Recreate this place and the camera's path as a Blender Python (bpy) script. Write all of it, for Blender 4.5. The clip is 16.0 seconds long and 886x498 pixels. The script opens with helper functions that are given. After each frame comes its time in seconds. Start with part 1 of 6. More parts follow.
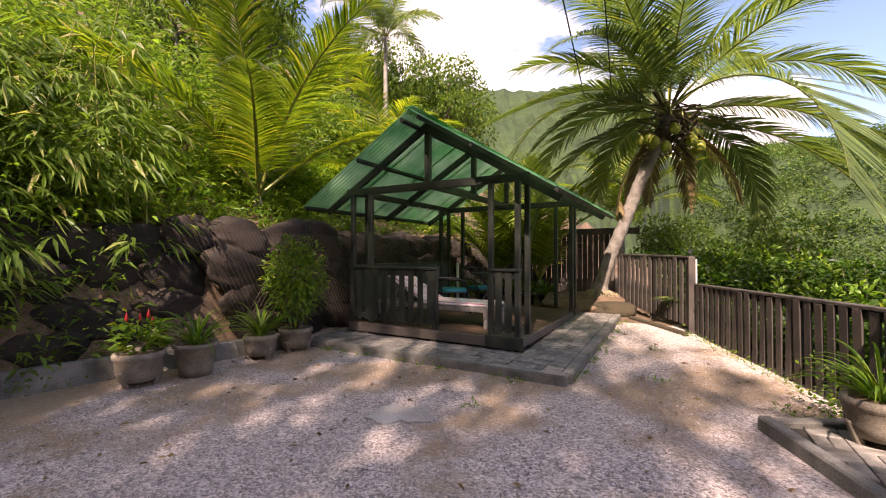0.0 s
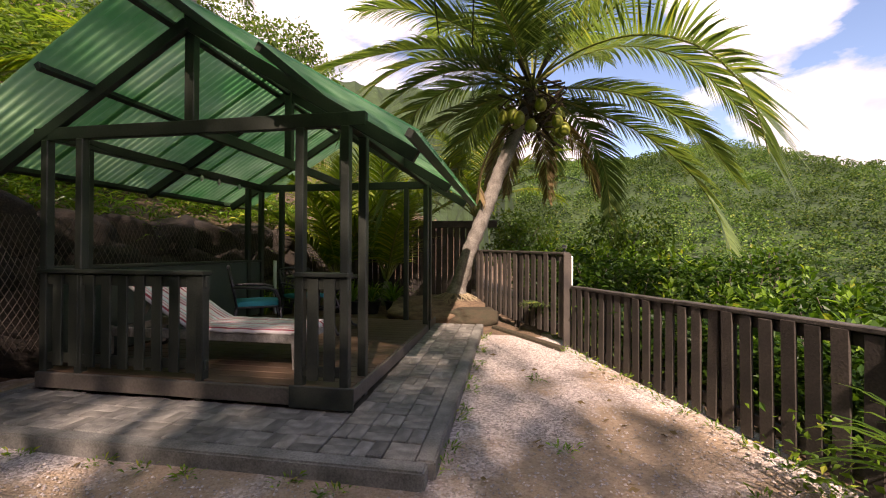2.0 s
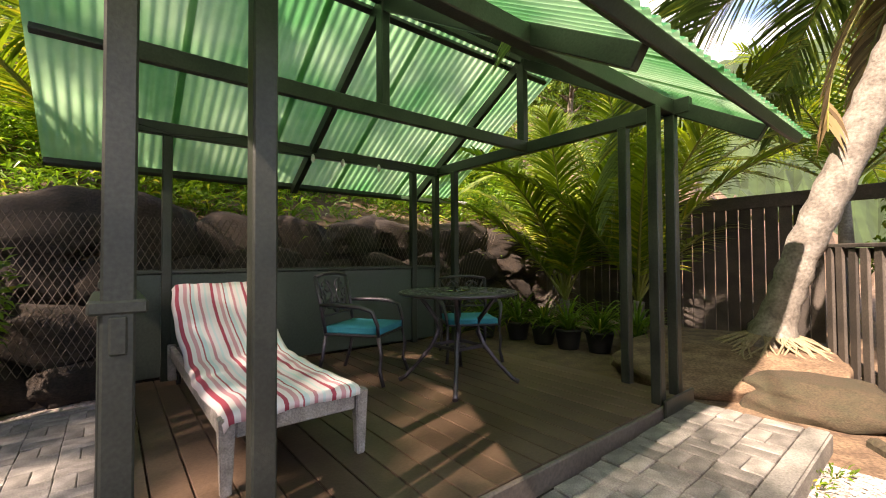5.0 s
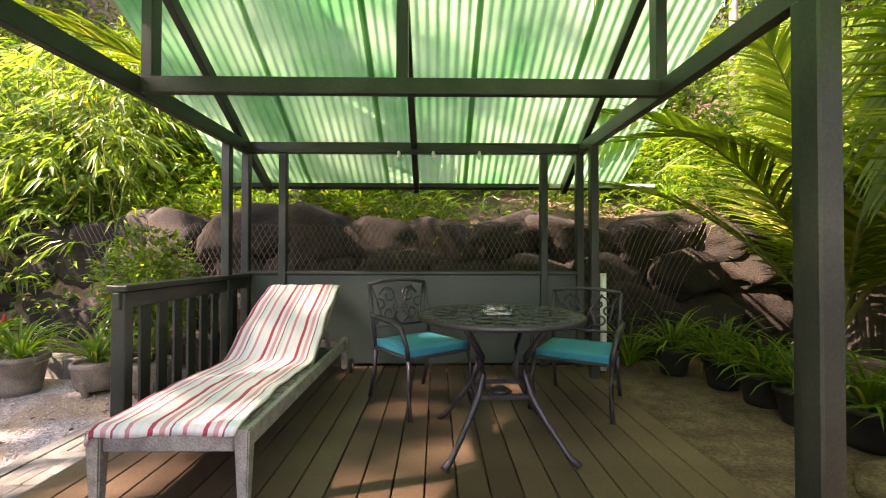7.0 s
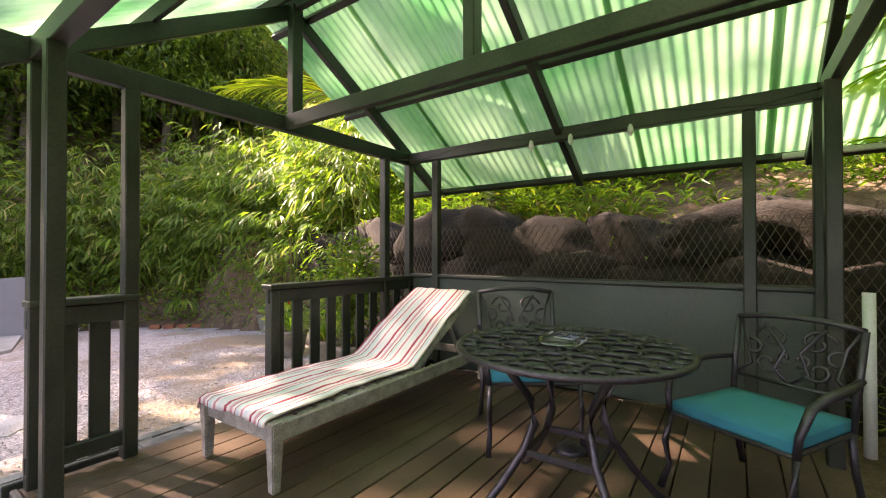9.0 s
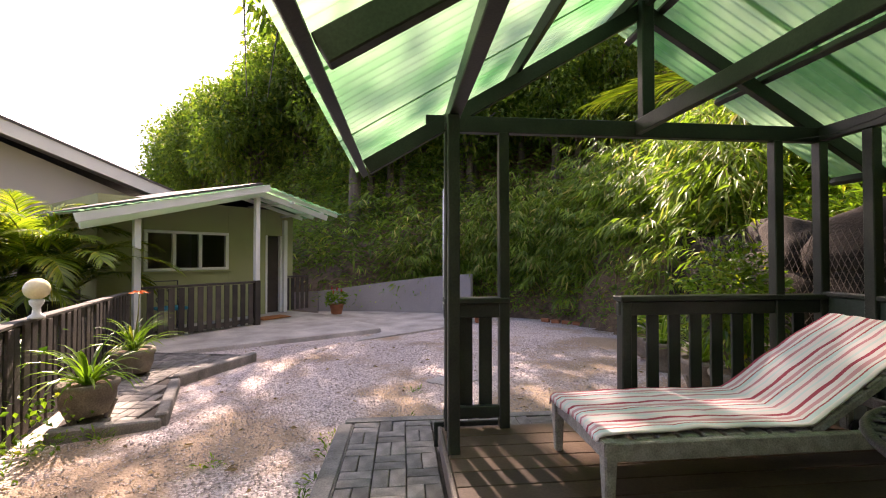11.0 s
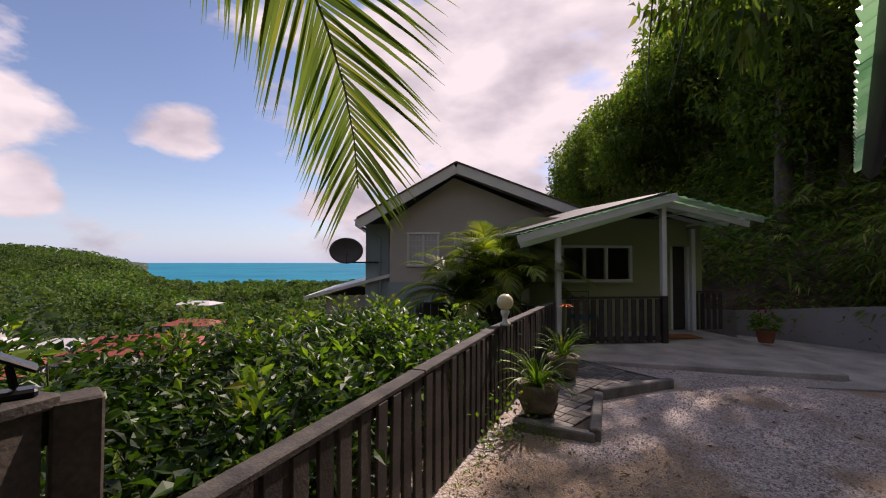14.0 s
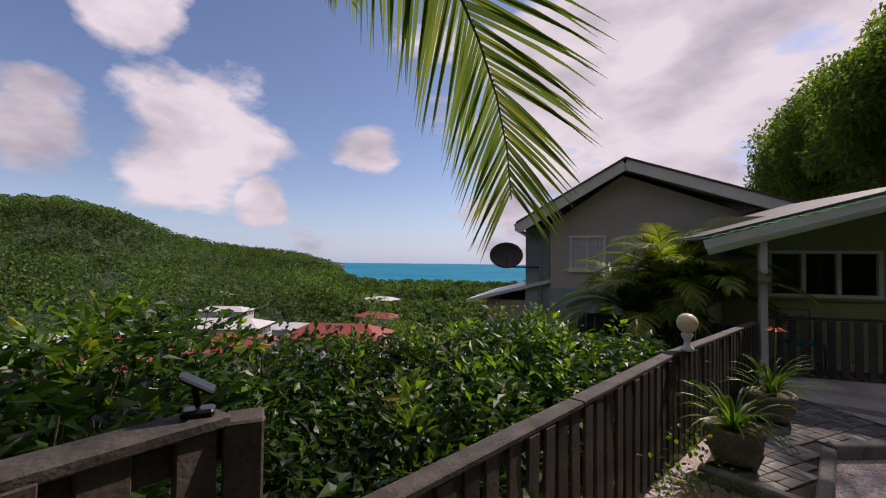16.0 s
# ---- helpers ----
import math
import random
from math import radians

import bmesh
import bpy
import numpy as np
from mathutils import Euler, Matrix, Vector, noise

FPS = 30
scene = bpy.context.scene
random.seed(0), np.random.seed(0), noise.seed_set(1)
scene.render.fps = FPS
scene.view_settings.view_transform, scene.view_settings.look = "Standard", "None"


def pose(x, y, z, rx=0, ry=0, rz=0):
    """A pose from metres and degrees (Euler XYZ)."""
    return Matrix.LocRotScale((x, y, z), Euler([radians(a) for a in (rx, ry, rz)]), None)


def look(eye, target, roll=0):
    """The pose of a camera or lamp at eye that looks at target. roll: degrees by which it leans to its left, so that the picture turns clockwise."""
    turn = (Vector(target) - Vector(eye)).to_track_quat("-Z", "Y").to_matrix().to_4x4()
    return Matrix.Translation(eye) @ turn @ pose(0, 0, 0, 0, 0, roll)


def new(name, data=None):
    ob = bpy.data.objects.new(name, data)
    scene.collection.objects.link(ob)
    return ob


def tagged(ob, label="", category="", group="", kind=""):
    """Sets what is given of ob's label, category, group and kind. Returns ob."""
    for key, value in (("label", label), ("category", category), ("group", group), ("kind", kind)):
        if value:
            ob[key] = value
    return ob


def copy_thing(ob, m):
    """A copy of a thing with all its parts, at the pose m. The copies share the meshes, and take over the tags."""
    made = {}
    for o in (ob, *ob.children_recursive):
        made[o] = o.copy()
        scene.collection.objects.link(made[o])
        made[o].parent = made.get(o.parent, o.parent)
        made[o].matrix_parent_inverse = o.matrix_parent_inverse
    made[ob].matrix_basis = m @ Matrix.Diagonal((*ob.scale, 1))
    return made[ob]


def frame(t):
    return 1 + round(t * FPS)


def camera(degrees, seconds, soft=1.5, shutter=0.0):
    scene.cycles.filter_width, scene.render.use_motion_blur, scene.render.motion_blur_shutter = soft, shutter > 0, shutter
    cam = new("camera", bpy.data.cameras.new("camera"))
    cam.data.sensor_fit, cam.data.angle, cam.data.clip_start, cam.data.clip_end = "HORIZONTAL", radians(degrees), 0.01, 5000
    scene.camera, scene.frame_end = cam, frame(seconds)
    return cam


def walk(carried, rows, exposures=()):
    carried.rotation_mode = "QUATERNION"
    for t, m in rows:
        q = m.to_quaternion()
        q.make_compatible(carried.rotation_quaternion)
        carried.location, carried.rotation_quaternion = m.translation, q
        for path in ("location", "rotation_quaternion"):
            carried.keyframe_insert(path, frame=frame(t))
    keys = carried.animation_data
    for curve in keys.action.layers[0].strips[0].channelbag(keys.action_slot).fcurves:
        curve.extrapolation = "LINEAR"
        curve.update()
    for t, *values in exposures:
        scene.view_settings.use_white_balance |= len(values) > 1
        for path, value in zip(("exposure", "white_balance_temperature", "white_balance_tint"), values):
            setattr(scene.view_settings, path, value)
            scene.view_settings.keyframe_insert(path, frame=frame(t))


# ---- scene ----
cam = camera(93.5, 16.0, soft=1.1)
PATH = [
    (0.0, pose(1.823, -5.077, 1.354, 90.70, -0.08, 29.94)),
    (0.5, pose(1.605, -4.682, 1.309, 90.75, -0.21, 20.81)),
    (1.0, pose(1.404, -4.152, 1.273, 90.66, -0.23, 14.53)),
    (1.5, pose(1.312, -3.612, 1.289, 90.58, -0.22, 11.36)),
    (2.0, pose(1.266, -3.014, 1.329, 90.37, -0.26, 9.66)),
    (2.5, pose(1.258, -2.436, 1.339, 90.33, -0.09, 9.01)),
    (3.0, pose(1.205, -1.910, 1.334, 90.42, 0.09, 8.08)),
    (3.5, pose(1.269, -1.342, 1.309, 90.58, 0.26, 10.09)),
    (4.0, pose(1.242, -0.842, 1.296, 90.74, 0.49, 20.64)),
    (4.5, pose(1.264, -0.446, 1.275, 91.02, 0.47, 36.28)),
    (5.0, pose(1.313, -0.018, 1.260, 91.38, 0.33, 51.34)),
    (7.5, pose(1.030, 2.184, 1.359, 90.59, -0.02, 96.23)),
    (8.1, pose(0.811, 2.539, 1.369, 90.60, 0.04, 105.58)),
    (10.5, pose(0.312, 2.765, 1.430, 90.71, 0.03, 163.01)),
    (11.0, pose(0.317, 2.790, 1.448, 90.91, 0.03, 174.41)),
    (11.5, pose(0.331, 2.805, 1.453, 91.05, 0.07, 183.40)),
    (12.0, pose(0.377, 2.807, 1.490, 91.16, 0.15, 192.49)),
    (12.5, pose(0.432, 2.811, 1.531, 91.31, 0.23, 201.52)),
    (13.0, pose(0.495, 2.793, 1.578, 91.37, 0.15, 210.67)),
    (13.5, pose(0.568, 2.760, 1.604, 91.48, 0.06, 217.88)),
    (14.0, pose(0.688, 2.661, 1.614, 91.58, -0.16, 224.43)),
    (14.5, pose(0.743, 2.630, 1.644, 91.55, -0.30, 229.63)),
    (15.0, pose(0.768, 2.591, 1.669, 91.67, -0.49, 235.72)),
    (15.5, pose(0.771, 2.558, 1.690, 91.66, -0.65, 240.98)),
    (16.0, pose(0.771, 2.532, 1.702, 91.67, -0.67, 246.40)),
]
walk(cam, PATH, [(0, 1.85, 7500, 31), (1.5, 1.6, 7500, 30), (2.5, 1.4, 7500, 28), (3.5, 1.4, 7500, 27), (5.0, 2.55, 7700, 26), (7.5, 3.35, 7900, 31), (8.2, 3.35, 7900, 31), (10.5, 2.95, 7600, 32), (11.0, 2.55, 7600, 33), (11.5, 2.05, 7500, 33), (12.0, 1.5, 7400, 33), (12.5, 1.02, 7300, 33), (13.5, 0.58, 7000, 31), (14.5, 0.38, 6800, 29), (16.0, 0.22, 6600, 28)])

# ---- world and light ----
SUN_TO = Vector((0.172, -0.70, 0.70)).normalized()
world = bpy.data.worlds.new("sky")
scene.world = world
world.use_nodes = True
wn, wl = world.node_tree.nodes, world.node_tree.links
bg = wn["Background"]
sky = wn.new("ShaderNodeTexSky")
sky.sky_type = 'NISHITA'
sky.sun_disc = False
sky.sun_elevation = math.asin(SUN_TO.z)
sky.sun_rotation = math.atan2(SUN_TO.x, SUN_TO.y)
sky.air_density, sky.dust_density, sky.ozone_density = 1.0, 0.5, 3.0
tc = wn.new("ShaderNodeTexCoord")
mp = wn.new("ShaderNodeMapping")
mp.inputs["Scale"].default_value = (1.0, 1.0, 2.1)
cn = wn.new("ShaderNodeTexNoise")
cn.inputs["Detail"].default_value = 9
cn.inputs["Scale"].default_value = 3.4
cn.inputs["Roughness"].default_value = 0.56


def sky_math(op, a, b):
    """One arithmetic node of the sky; a and b are sockets or numbers."""
    nd = wn.new("ShaderNodeMath")
    nd.operation = op
    for k, q in enumerate((a, b)):
        if isinstance(q, (int, float)):
            nd.inputs[k].default_value = q
        else:
            wl.new(q, nd.inputs[k])
    return nd.outputs[0]


# cumulus clouds over the bay, a cloud bank over the houses, scattered clouds elsewhere, and two unseen ones (last)
# added to keep up the fill light: direction and angular size
CLOUDS = [((0.953, 0.112, 0.265), 0.185), ((0.908, 0.353, 0.226), 0.11), ((0.88, 0.22, 0.45), 0.12), ((0.942, -0.218, 0.25), 0.10), ((0.975, 0.0, 0.13), 0.07),
          ((0.56, -0.74, 0.36), 0.62), ((0.2, -0.9, 0.4), 0.60), ((0.54, 0.81, 0.21), 0.17), ((0.70, 0.66, 0.16), 0.15), ((0.41, 0.81, 0.41), 0.16), ((-0.45, 0.76, 0.46), 0.34), ((0.06, 0.95, 0.22), 0.20),
          ((-0.2, 0.1, 0.97), 0.55), ((-0.9, -0.2, 0.4), 0.7)]
cover = 0.0
for place, size in CLOUDS:
    ds = wn.new("ShaderNodeVectorMath")
    ds.operation = 'DISTANCE'
    wl.new(tc.outputs["Generated"], ds.inputs[0])
    ds.inputs[1].default_value = Vector(place).normalized()
    cover = sky_math('MAXIMUM', sky_math('SUBTRACT', 1.0, sky_math('DIVIDE', ds.outputs["Value"], size)), cover)
cloudy = sky_math('ADD', cover, sky_math('MULTIPLY', sky_math('SUBTRACT', cn.outputs["Fac"], 0.5), 2.3))
cr = wn.new("ShaderNodeValToRGB")
cr.color_ramp.elements[0].position = 0.24
cr.color_ramp.elements[0].color = (0, 0, 0, 1)
cr.color_ramp.elements[1].position = 0.50
cr.color_ramp.elements[1].color = (1, 1, 1, 1)
cs = wn.new("ShaderNodeTexNoise")
cs.inputs["Scale"].default_value = 5.0
cs.inputs["Detail"].default_value = 5
cc = wn.new("ShaderNodeValToRGB")
cc.color_ramp.elements[0].position = 0.3
cc.color_ramp.elements[0].color = (3.7, 3.65, 4.1, 1)
cc.color_ramp.elements[1].position = 0.62
cc.color_ramp.elements[1].color = (7.0, 6.8, 6.9, 1)
cm = wn.new("ShaderNodeMix")
cm.data_type = 'RGBA'
wl.new(tc.outputs["Generated"], mp.inputs["Vector"])
wl.new(mp.outputs["Vector"], cn.inputs["Vector"])
wl.new(mp.outputs["Vector"], cs.inputs["Vector"])
wl.new(cloudy, cr.inputs["Fac"])
wl.new(cs.outputs["Fac"], cc.inputs["Fac"])
wl.new(cr.outputs["Color"], cm.inputs[0])
up_ = wn.new("ShaderNodeSeparateXYZ")
wl.new(tc.outputs["Generated"], up_.inputs[0])
hz = wn.new("ShaderNodeMapRange")
hz.inputs[1].default_value, hz.inputs[2].default_value, hz.inputs[3].default_value, hz.inputs[4].default_value = 0.0, 0.16, 0.6, 0.0
wl.new(up_.outputs[2], hz.inputs[0])
haze = wn.new("ShaderNodeMix")
haze.data_type = 'RGBA'
haze.inputs[7].default_value = (3.6, 5.2, 7.6, 1)
wl.new(hz.outputs[0], haze.inputs[0])
wl.new(sky.outputs["Color"], haze.inputs[6])
wl.new(haze.outputs[2], cm.inputs[6])
wl.new(cc.outputs["Color"], cm.inputs[7])
wl.new(cm.outputs[2], bg.inputs["Color"])
bg.inputs["Strength"].default_value = 0.092
sun = new("sun", bpy.data.lights.new("sun", 'SUN'))
sun.data.energy = 3.6
sun.data.angle = radians(0.9)
sun.data.color = (1.0, 0.93, 0.82)
sun.matrix_world = look(SUN_TO * 50, (0, 0, 0))


# ---- materials ----
def material(name, base, rough=0.6, var=0.25, scale=8.0, fine=60.0, bump=0.15, metal=0.0, tint=None, per=None, spec=0.4, amount=0.5):
    """A surface with two scales of colour variation and fine relief."""
    m = bpy.data.materials.new(name)
    m.use_nodes = True
    nt, ns = m.node_tree.links, m.node_tree.nodes
    p = ns["Principled BSDF"]
    p.inputs["Roughness"].default_value = rough
    p.inputs["Metallic"].default_value = metal
    p.inputs["Specular IOR Level"].default_value = spec
    co = ns.new("ShaderNodeTexCoord")
    a, b = ns.new("ShaderNodeTexNoise"), ns.new("ShaderNodeTexNoise")
    a.inputs["Scale"].default_value, b.inputs["Scale"].default_value = scale, fine
    a.inputs["Detail"].default_value = b.inputs["Detail"].default_value = 5
    nt.new(co.outputs["Object"], a.inputs["Vector"])
    nt.new(co.outputs["Object"], b.inputs["Vector"])
    r = ns.new("ShaderNodeValToRGB")
    tint = tint or tuple(c * (1 - var) for c in base)
    r.color_ramp.elements[0].position, r.color_ramp.elements[1].position = 0.5 - amount * 0.4, 0.5 + amount * 0.4
    r.color_ramp.elements[0].color = (*tint, 1)
    r.color_ramp.elements[1].color = (*base, 1)
    nt.new(a.outputs["Fac"], r.inputs["Fac"])
    mul = ns.new("ShaderNodeMix")
    mul.data_type, mul.blend_type = 'RGBA', 'MULTIPLY'
    mul.inputs[0].default_value = 1.0
    g2 = ns.new("ShaderNodeMapRange")
    g2.inputs[1].default_value, g2.inputs[2].default_value = 0.3, 0.7
    g2.inputs[3].default_value, g2.inputs[4].default_value = 1 - var, 1 + var * 0.4
    nt.new(b.outputs["Fac"], g2.inputs[0])
    nt.new(r.outputs["Color"], mul.inputs[6])
    nt.new(g2.outputs[0], mul.inputs[7])
    last = mul.outputs[2]
    if per:
        rnd = ns.new("ShaderNodeObjectInfo").outputs["Random"] if per == "object" else ns.new("ShaderNodeNewGeometry").outputs["Random Per Island"]
        g3 = ns.new("ShaderNodeMapRange")
        g3.inputs[3].default_value, g3.inputs[4].default_value = 0.62, 1.3
        nt.new(rnd, g3.inputs[0])
        m3 = ns.new("ShaderNodeMix")
        m3.data_type, m3.blend_type = 'RGBA', 'MULTIPLY'
        m3.inputs[0].default_value = 1.0
        nt.new(last, m3.inputs[6])
        nt.new(g3.outputs[0], m3.inputs[7])
        last = m3.outputs[2]
    nt.new(last, p.inputs["Base Color"])
    if bump:
        bp = ns.new("ShaderNodeBump")
        bp.inputs["Strength"].default_value = bump
        bp.inputs["Distance"].default_value = 0.01
        nt.new(b.outputs["Fac"], bp.inputs["Height"])
        nt.new(bp.outputs["Normal"], p.inputs["Normal"])
    return m


def leaf_material(name, dark, light, yellow=None, gloss=0.35, trans=0.45, patch=0.9, deep=0.6):
    """Thin leaves: glossy on top, letting light through, each one of its own green."""
    m = bpy.data.materials.new(name)
    m.use_nodes = True
    ns, nt = m.node_tree.nodes, m.node_tree.links
    p = ns["Principled BSDF"]
    p.inputs["Roughness"].default_value = gloss
    p.inputs["Specular IOR Level"].default_value = 0.35
    ge = ns.new("ShaderNodeNewGeometry")
    r = ns.new("ShaderNodeValToRGB")
    r.color_ramp.elements[0].color = (*dark, 1)
    r.color_ramp.elements[1].color = (*light, 1)
    r.color_ramp.elements[1].position = 0.88
    if yellow:
        e = r.color_ramp.elements.new(0.97)
        e.color = (*yellow, 1)
    nt.new(ge.outputs["Random Per Island"], r.inputs["Fac"])
    co = ns.new("ShaderNodeTexCoord")
    no = ns.new("ShaderNodeTexNoise")
    no.inputs["Scale"].default_value = patch
    no.inputs["Detail"].default_value = 4
    nt.new(co.outputs["Object"], no.inputs["Vector"])
    mr = ns.new("ShaderNodeMapRange")
    mr.inputs[1].default_value, mr.inputs[2].default_value = 0.3, 0.7
    mr.inputs[3].default_value, mr.inputs[4].default_value = deep, 1.3
    nt.new(no.outputs["Fac"], mr.inputs[0])
    mx = ns.new("ShaderNodeMix")
    mx.data_type, mx.blend_type = 'RGBA', 'MULTIPLY'
    mx.inputs[0].default_value = 1.0
    nt.new(r.outputs["Color"], mx.inputs[6])
    nt.new(mr.outputs[0], mx.inputs[7])
    nt.new(mx.outputs[2], p.inputs["Base Color"])
    tr = ns.new("ShaderNodeBsdfTranslucent")
    br = ns.new("ShaderNodeMix")
    br.data_type, br.blend_type = 'RGBA', 'MULTIPLY'
    br.inputs[0].default_value = 1.0
    br.inputs[7].default_value = (1.5, 1.6, 0.7, 1)
    nt.new(mx.outputs[2], br.inputs[6])
    nt.new(br.outputs[2], tr.inputs["Color"])
    ms = ns.new("ShaderNodeMixShader")
    ms.inputs[0].default_value = trans
    nt.new(p.outputs[0], ms.inputs[1])
    nt.new(tr.outputs[0], ms.inputs[2])
    nt.new(ms.outputs[0], ns["Material Output"].inputs["Surface"])
    return m


M = {}
M["paint"] = material("dark_green_black_paint", (0.046, 0.050, 0.040), 0.42, 0.3, 3, 90, 0.12, tint=(0.017, 0.021, 0.018))
M["panel"] = material("painted_panel", (0.055, 0.072, 0.062), 0.4, 0.2, 2, 60, 0.06)
M["fence"] = material("weathered_dark_stain", (0.085, 0.068, 0.054), 0.75, 0.35, 4, 70, 0.3, tint=(0.036, 0.030, 0.026), per="object")
M["cap"] = material("worn_rail_cap", (0.10, 0.085, 0.07), 0.75, 0.4, 9, 80, 0.35, tint=(0.03, 0.026, 0.022))
M["deck"] = material("brown_deck_paint", (0.135, 0.088, 0.058), 0.42, 0.25, 2.5, 70, 0.12, tint=(0.075, 0.046, 0.030), per="object")
M["fascia"] = material("grey_brown_board", (0.15, 0.125, 0.105), 0.6, 0.3, 4, 60, 0.15)
M["paver"] = material("concrete_paver", (0.30, 0.275, 0.245), 0.85, 0.35, 9, 120, 0.4, tint=(0.13, 0.12, 0.105), per="object")
M["kerb"] = material("kerb_concrete", (0.30, 0.28, 0.25), 0.9, 0.35, 5, 90, 0.45, tint=(0.13, 0.125, 0.11))
M["joint"] = material("sandy_joint", (0.055, 0.047, 0.038), 0.95, 0.3, 12, 90, 0.4)
M["slab"] = material("pale_concrete_slab", (0.56, 0.52, 0.47), 0.85, 0.25, 2, 60, 0.25, tint=(0.30, 0.275, 0.25))
M["teak"] = material("silver_grey_teak", (0.40, 0.36, 0.33), 0.8, 0.35, 14, 120, 0.35, tint=(0.22, 0.195, 0.18))
M["iron"] = material("bronze_cast_metal", (0.085, 0.075, 0.092), 0.36, 0.3, 20, 120, 0.2, metal=0.6)
M["cushion"] = material("turquoise_fabric", (0.015, 0.26, 0.36), 0.9, 0.2, 6, 260, 0.25)
M["rock"] = material("dark_basalt_rock", (0.052, 0.037, 0.027), 0.95, 0.5, 3.5, 22, 1.0, tint=(0.026, 0.021, 0.018), per="object")
M["soil"] = material("leaf_litter_soil", (0.23, 0.155, 0.095), 0.95, 0.5, 6, 50, 0.8, tint=(0.10, 0.062, 0.04))
M["bark"] = material("palm_bark", (0.31, 0.28, 0.24), 0.9, 0.4, 6, 40, 0.7, tint=(0.14, 0.12, 0.10))
M["treebark"] = material("tree_bark", (0.17, 0.14, 0.11), 0.9, 0.4, 5, 40, 0.6)
M["husk"] = material("dry_husk", (0.12, 0.085, 0.055), 0.9, 0.4, 9, 60, 0.5, tint=(0.045, 0.033, 0.024))
M["coconut"] = material("green_coconut", (0.30, 0.30, 0.035), 0.45, 0.25, 9, 60, 0.1, tint=(0.17, 0.20, 0.03))
M["pot"] = material("cement_pot", (0.30, 0.255, 0.20), 0.9, 0.35, 7, 90, 0.4, tint=(0.15, 0.125, 0.10))
M["blackpot"] = material("black_plastic_pot", (0.025, 0.023, 0.022), 0.6, 0.3, 6, 60, 0.1)
M["terracotta"] = material("terracotta", (0.36, 0.13, 0.06), 0.85, 0.25, 8, 80, 0.3)
M["green_wall"] = material("olive_render", (0.36, 0.38, 0.19), 0.85, 0.14, 1.2, 120, 0.2)
M["grey_wall"] = material("warm_grey_render", (0.50, 0.47, 0.42), 0.85, 0.12, 0.9, 120, 0.15)
M["blue_wall"] = material("blue_grey_render", (0.30, 0.38, 0.40), 0.85, 0.12, 1.0, 120, 0.15)
M["lilac_wall"] = material("grey_lilac_render", (0.36, 0.33, 0.33), 0.85, 0.18, 1.2, 80, 0.2)
M["white"] = material("white_paint", (0.78, 0.78, 0.74), 0.5, 0.1, 3, 90, 0.05)
M["roofdark"] = material("dark_roof_sheet", (0.12, 0.11, 0.105), 0.6, 0.3, 4, 50, 0.2)
M["redroof"] = material("red_roof_sheet", (0.36, 0.075, 0.05), 0.6, 0.25, 0.5, 20, 0.1)
M["palewall"] = material("pale_wall", (0.62, 0.60, 0.58), 0.8, 0.15, 0.5, 20, 0.05)
M["doordark"] = material("dark_timber_door", (0.055, 0.042, 0.035), 0.45, 0.25, 5, 60, 0.1)
M["curtain"] = material("net_curtain", (0.62, 0.62, 0.62), 0.9, 0.2, 20, 120, 0.1)
M["dish"] = material("grey_dish", (0.10, 0.10, 0.105), 0.5, 0.15, 4, 80, 0.05)
M["black"] = material("black_plastic", (0.014, 0.014, 0.016), 0.35, 0.2, 8, 80, 0.05)
M["cable"] = material("cable", (0.02, 0.02, 0.02), 0.6, 0.1, 8, 80, 0.0)
M["pvc"] = material("white_pvc", (0.72, 0.72, 0.70), 0.4, 0.12, 5, 60, 0.03)
M["rubber"] = material("rubber", (0.02, 0.02, 0.02), 0.8, 0.2, 20, 90, 0.1)
M["greenpole"] = material("pale_green_pole", (0.27, 0.33, 0.27), 0.6, 0.3, 4, 50, 0.1)
M["moss"] = material("mossy_brown_stone", (0.075, 0.052, 0.032), 0.95, 0.45, 4, 40, 0.9, tint=(0.05, 0.045, 0.025))
M["stone"] = material("gravel_stone", (0.62, 0.54, 0.49), 0.9, 0.3, 30, 200, 0.2, tint=(0.34, 0.28, 0.255), per="island")
M["net"] = material("rusty_netting", (0.14, 0.11, 0.09), 0.8, 0.3, 8, 60, 0.0)
M["coir"] = material("dry_straw", (0.33, 0.26, 0.16), 0.95, 0.35, 10, 60, 0.3)
M["flower"] = material("orange_petal", (0.80, 0.20, 0.04), 0.6, 0.2, 20, 90, 0.05)
M["redflower"] = material("red_petal", (0.55, 0.03, 0.03), 0.6, 0.2, 20, 90, 0.05)
M["bamboo_leaf"] = leaf_material("bamboo_leaf", (0.060, 0.110, 0.016), (0.190, 0.290, 0.045), (0.40, 0.34, 0.14), 0.4, 0.5, 0.9, 0.75)
M["shrub_leaf"] = leaf_material("shrub_leaf", (0.055, 0.130, 0.014), (0.190, 0.310, 0.030), (0.30, 0.30, 0.03), 0.4, 0.45)
M["hedge_leaf"] = leaf_material("hedge_leaf", (0.013, 0.040, 0.007), (0.052, 0.112, 0.012), (0.15, 0.23, 0.03), 0.42, 0.42)
M["tree_leaf"] = leaf_material("tree_leaf", (0.050, 0.100, 0.018), (0.160, 0.250, 0.040), (0.24, 0.26, 0.05), 0.5, 0.5)
M["palm_leaf"] = leaf_material("palm_leaf", (0.065, 0.105, 0.034), (0.165, 0.225, 0.075), (0.26, 0.27, 0.07), 0.33, 0.42)
M["young_palm_leaf"] = leaf_material("young_palm_leaf", (0.075, 0.130, 0.014), (0.230, 0.290, 0.025), (0.42, 0.36, 0.05), 0.35, 0.5)
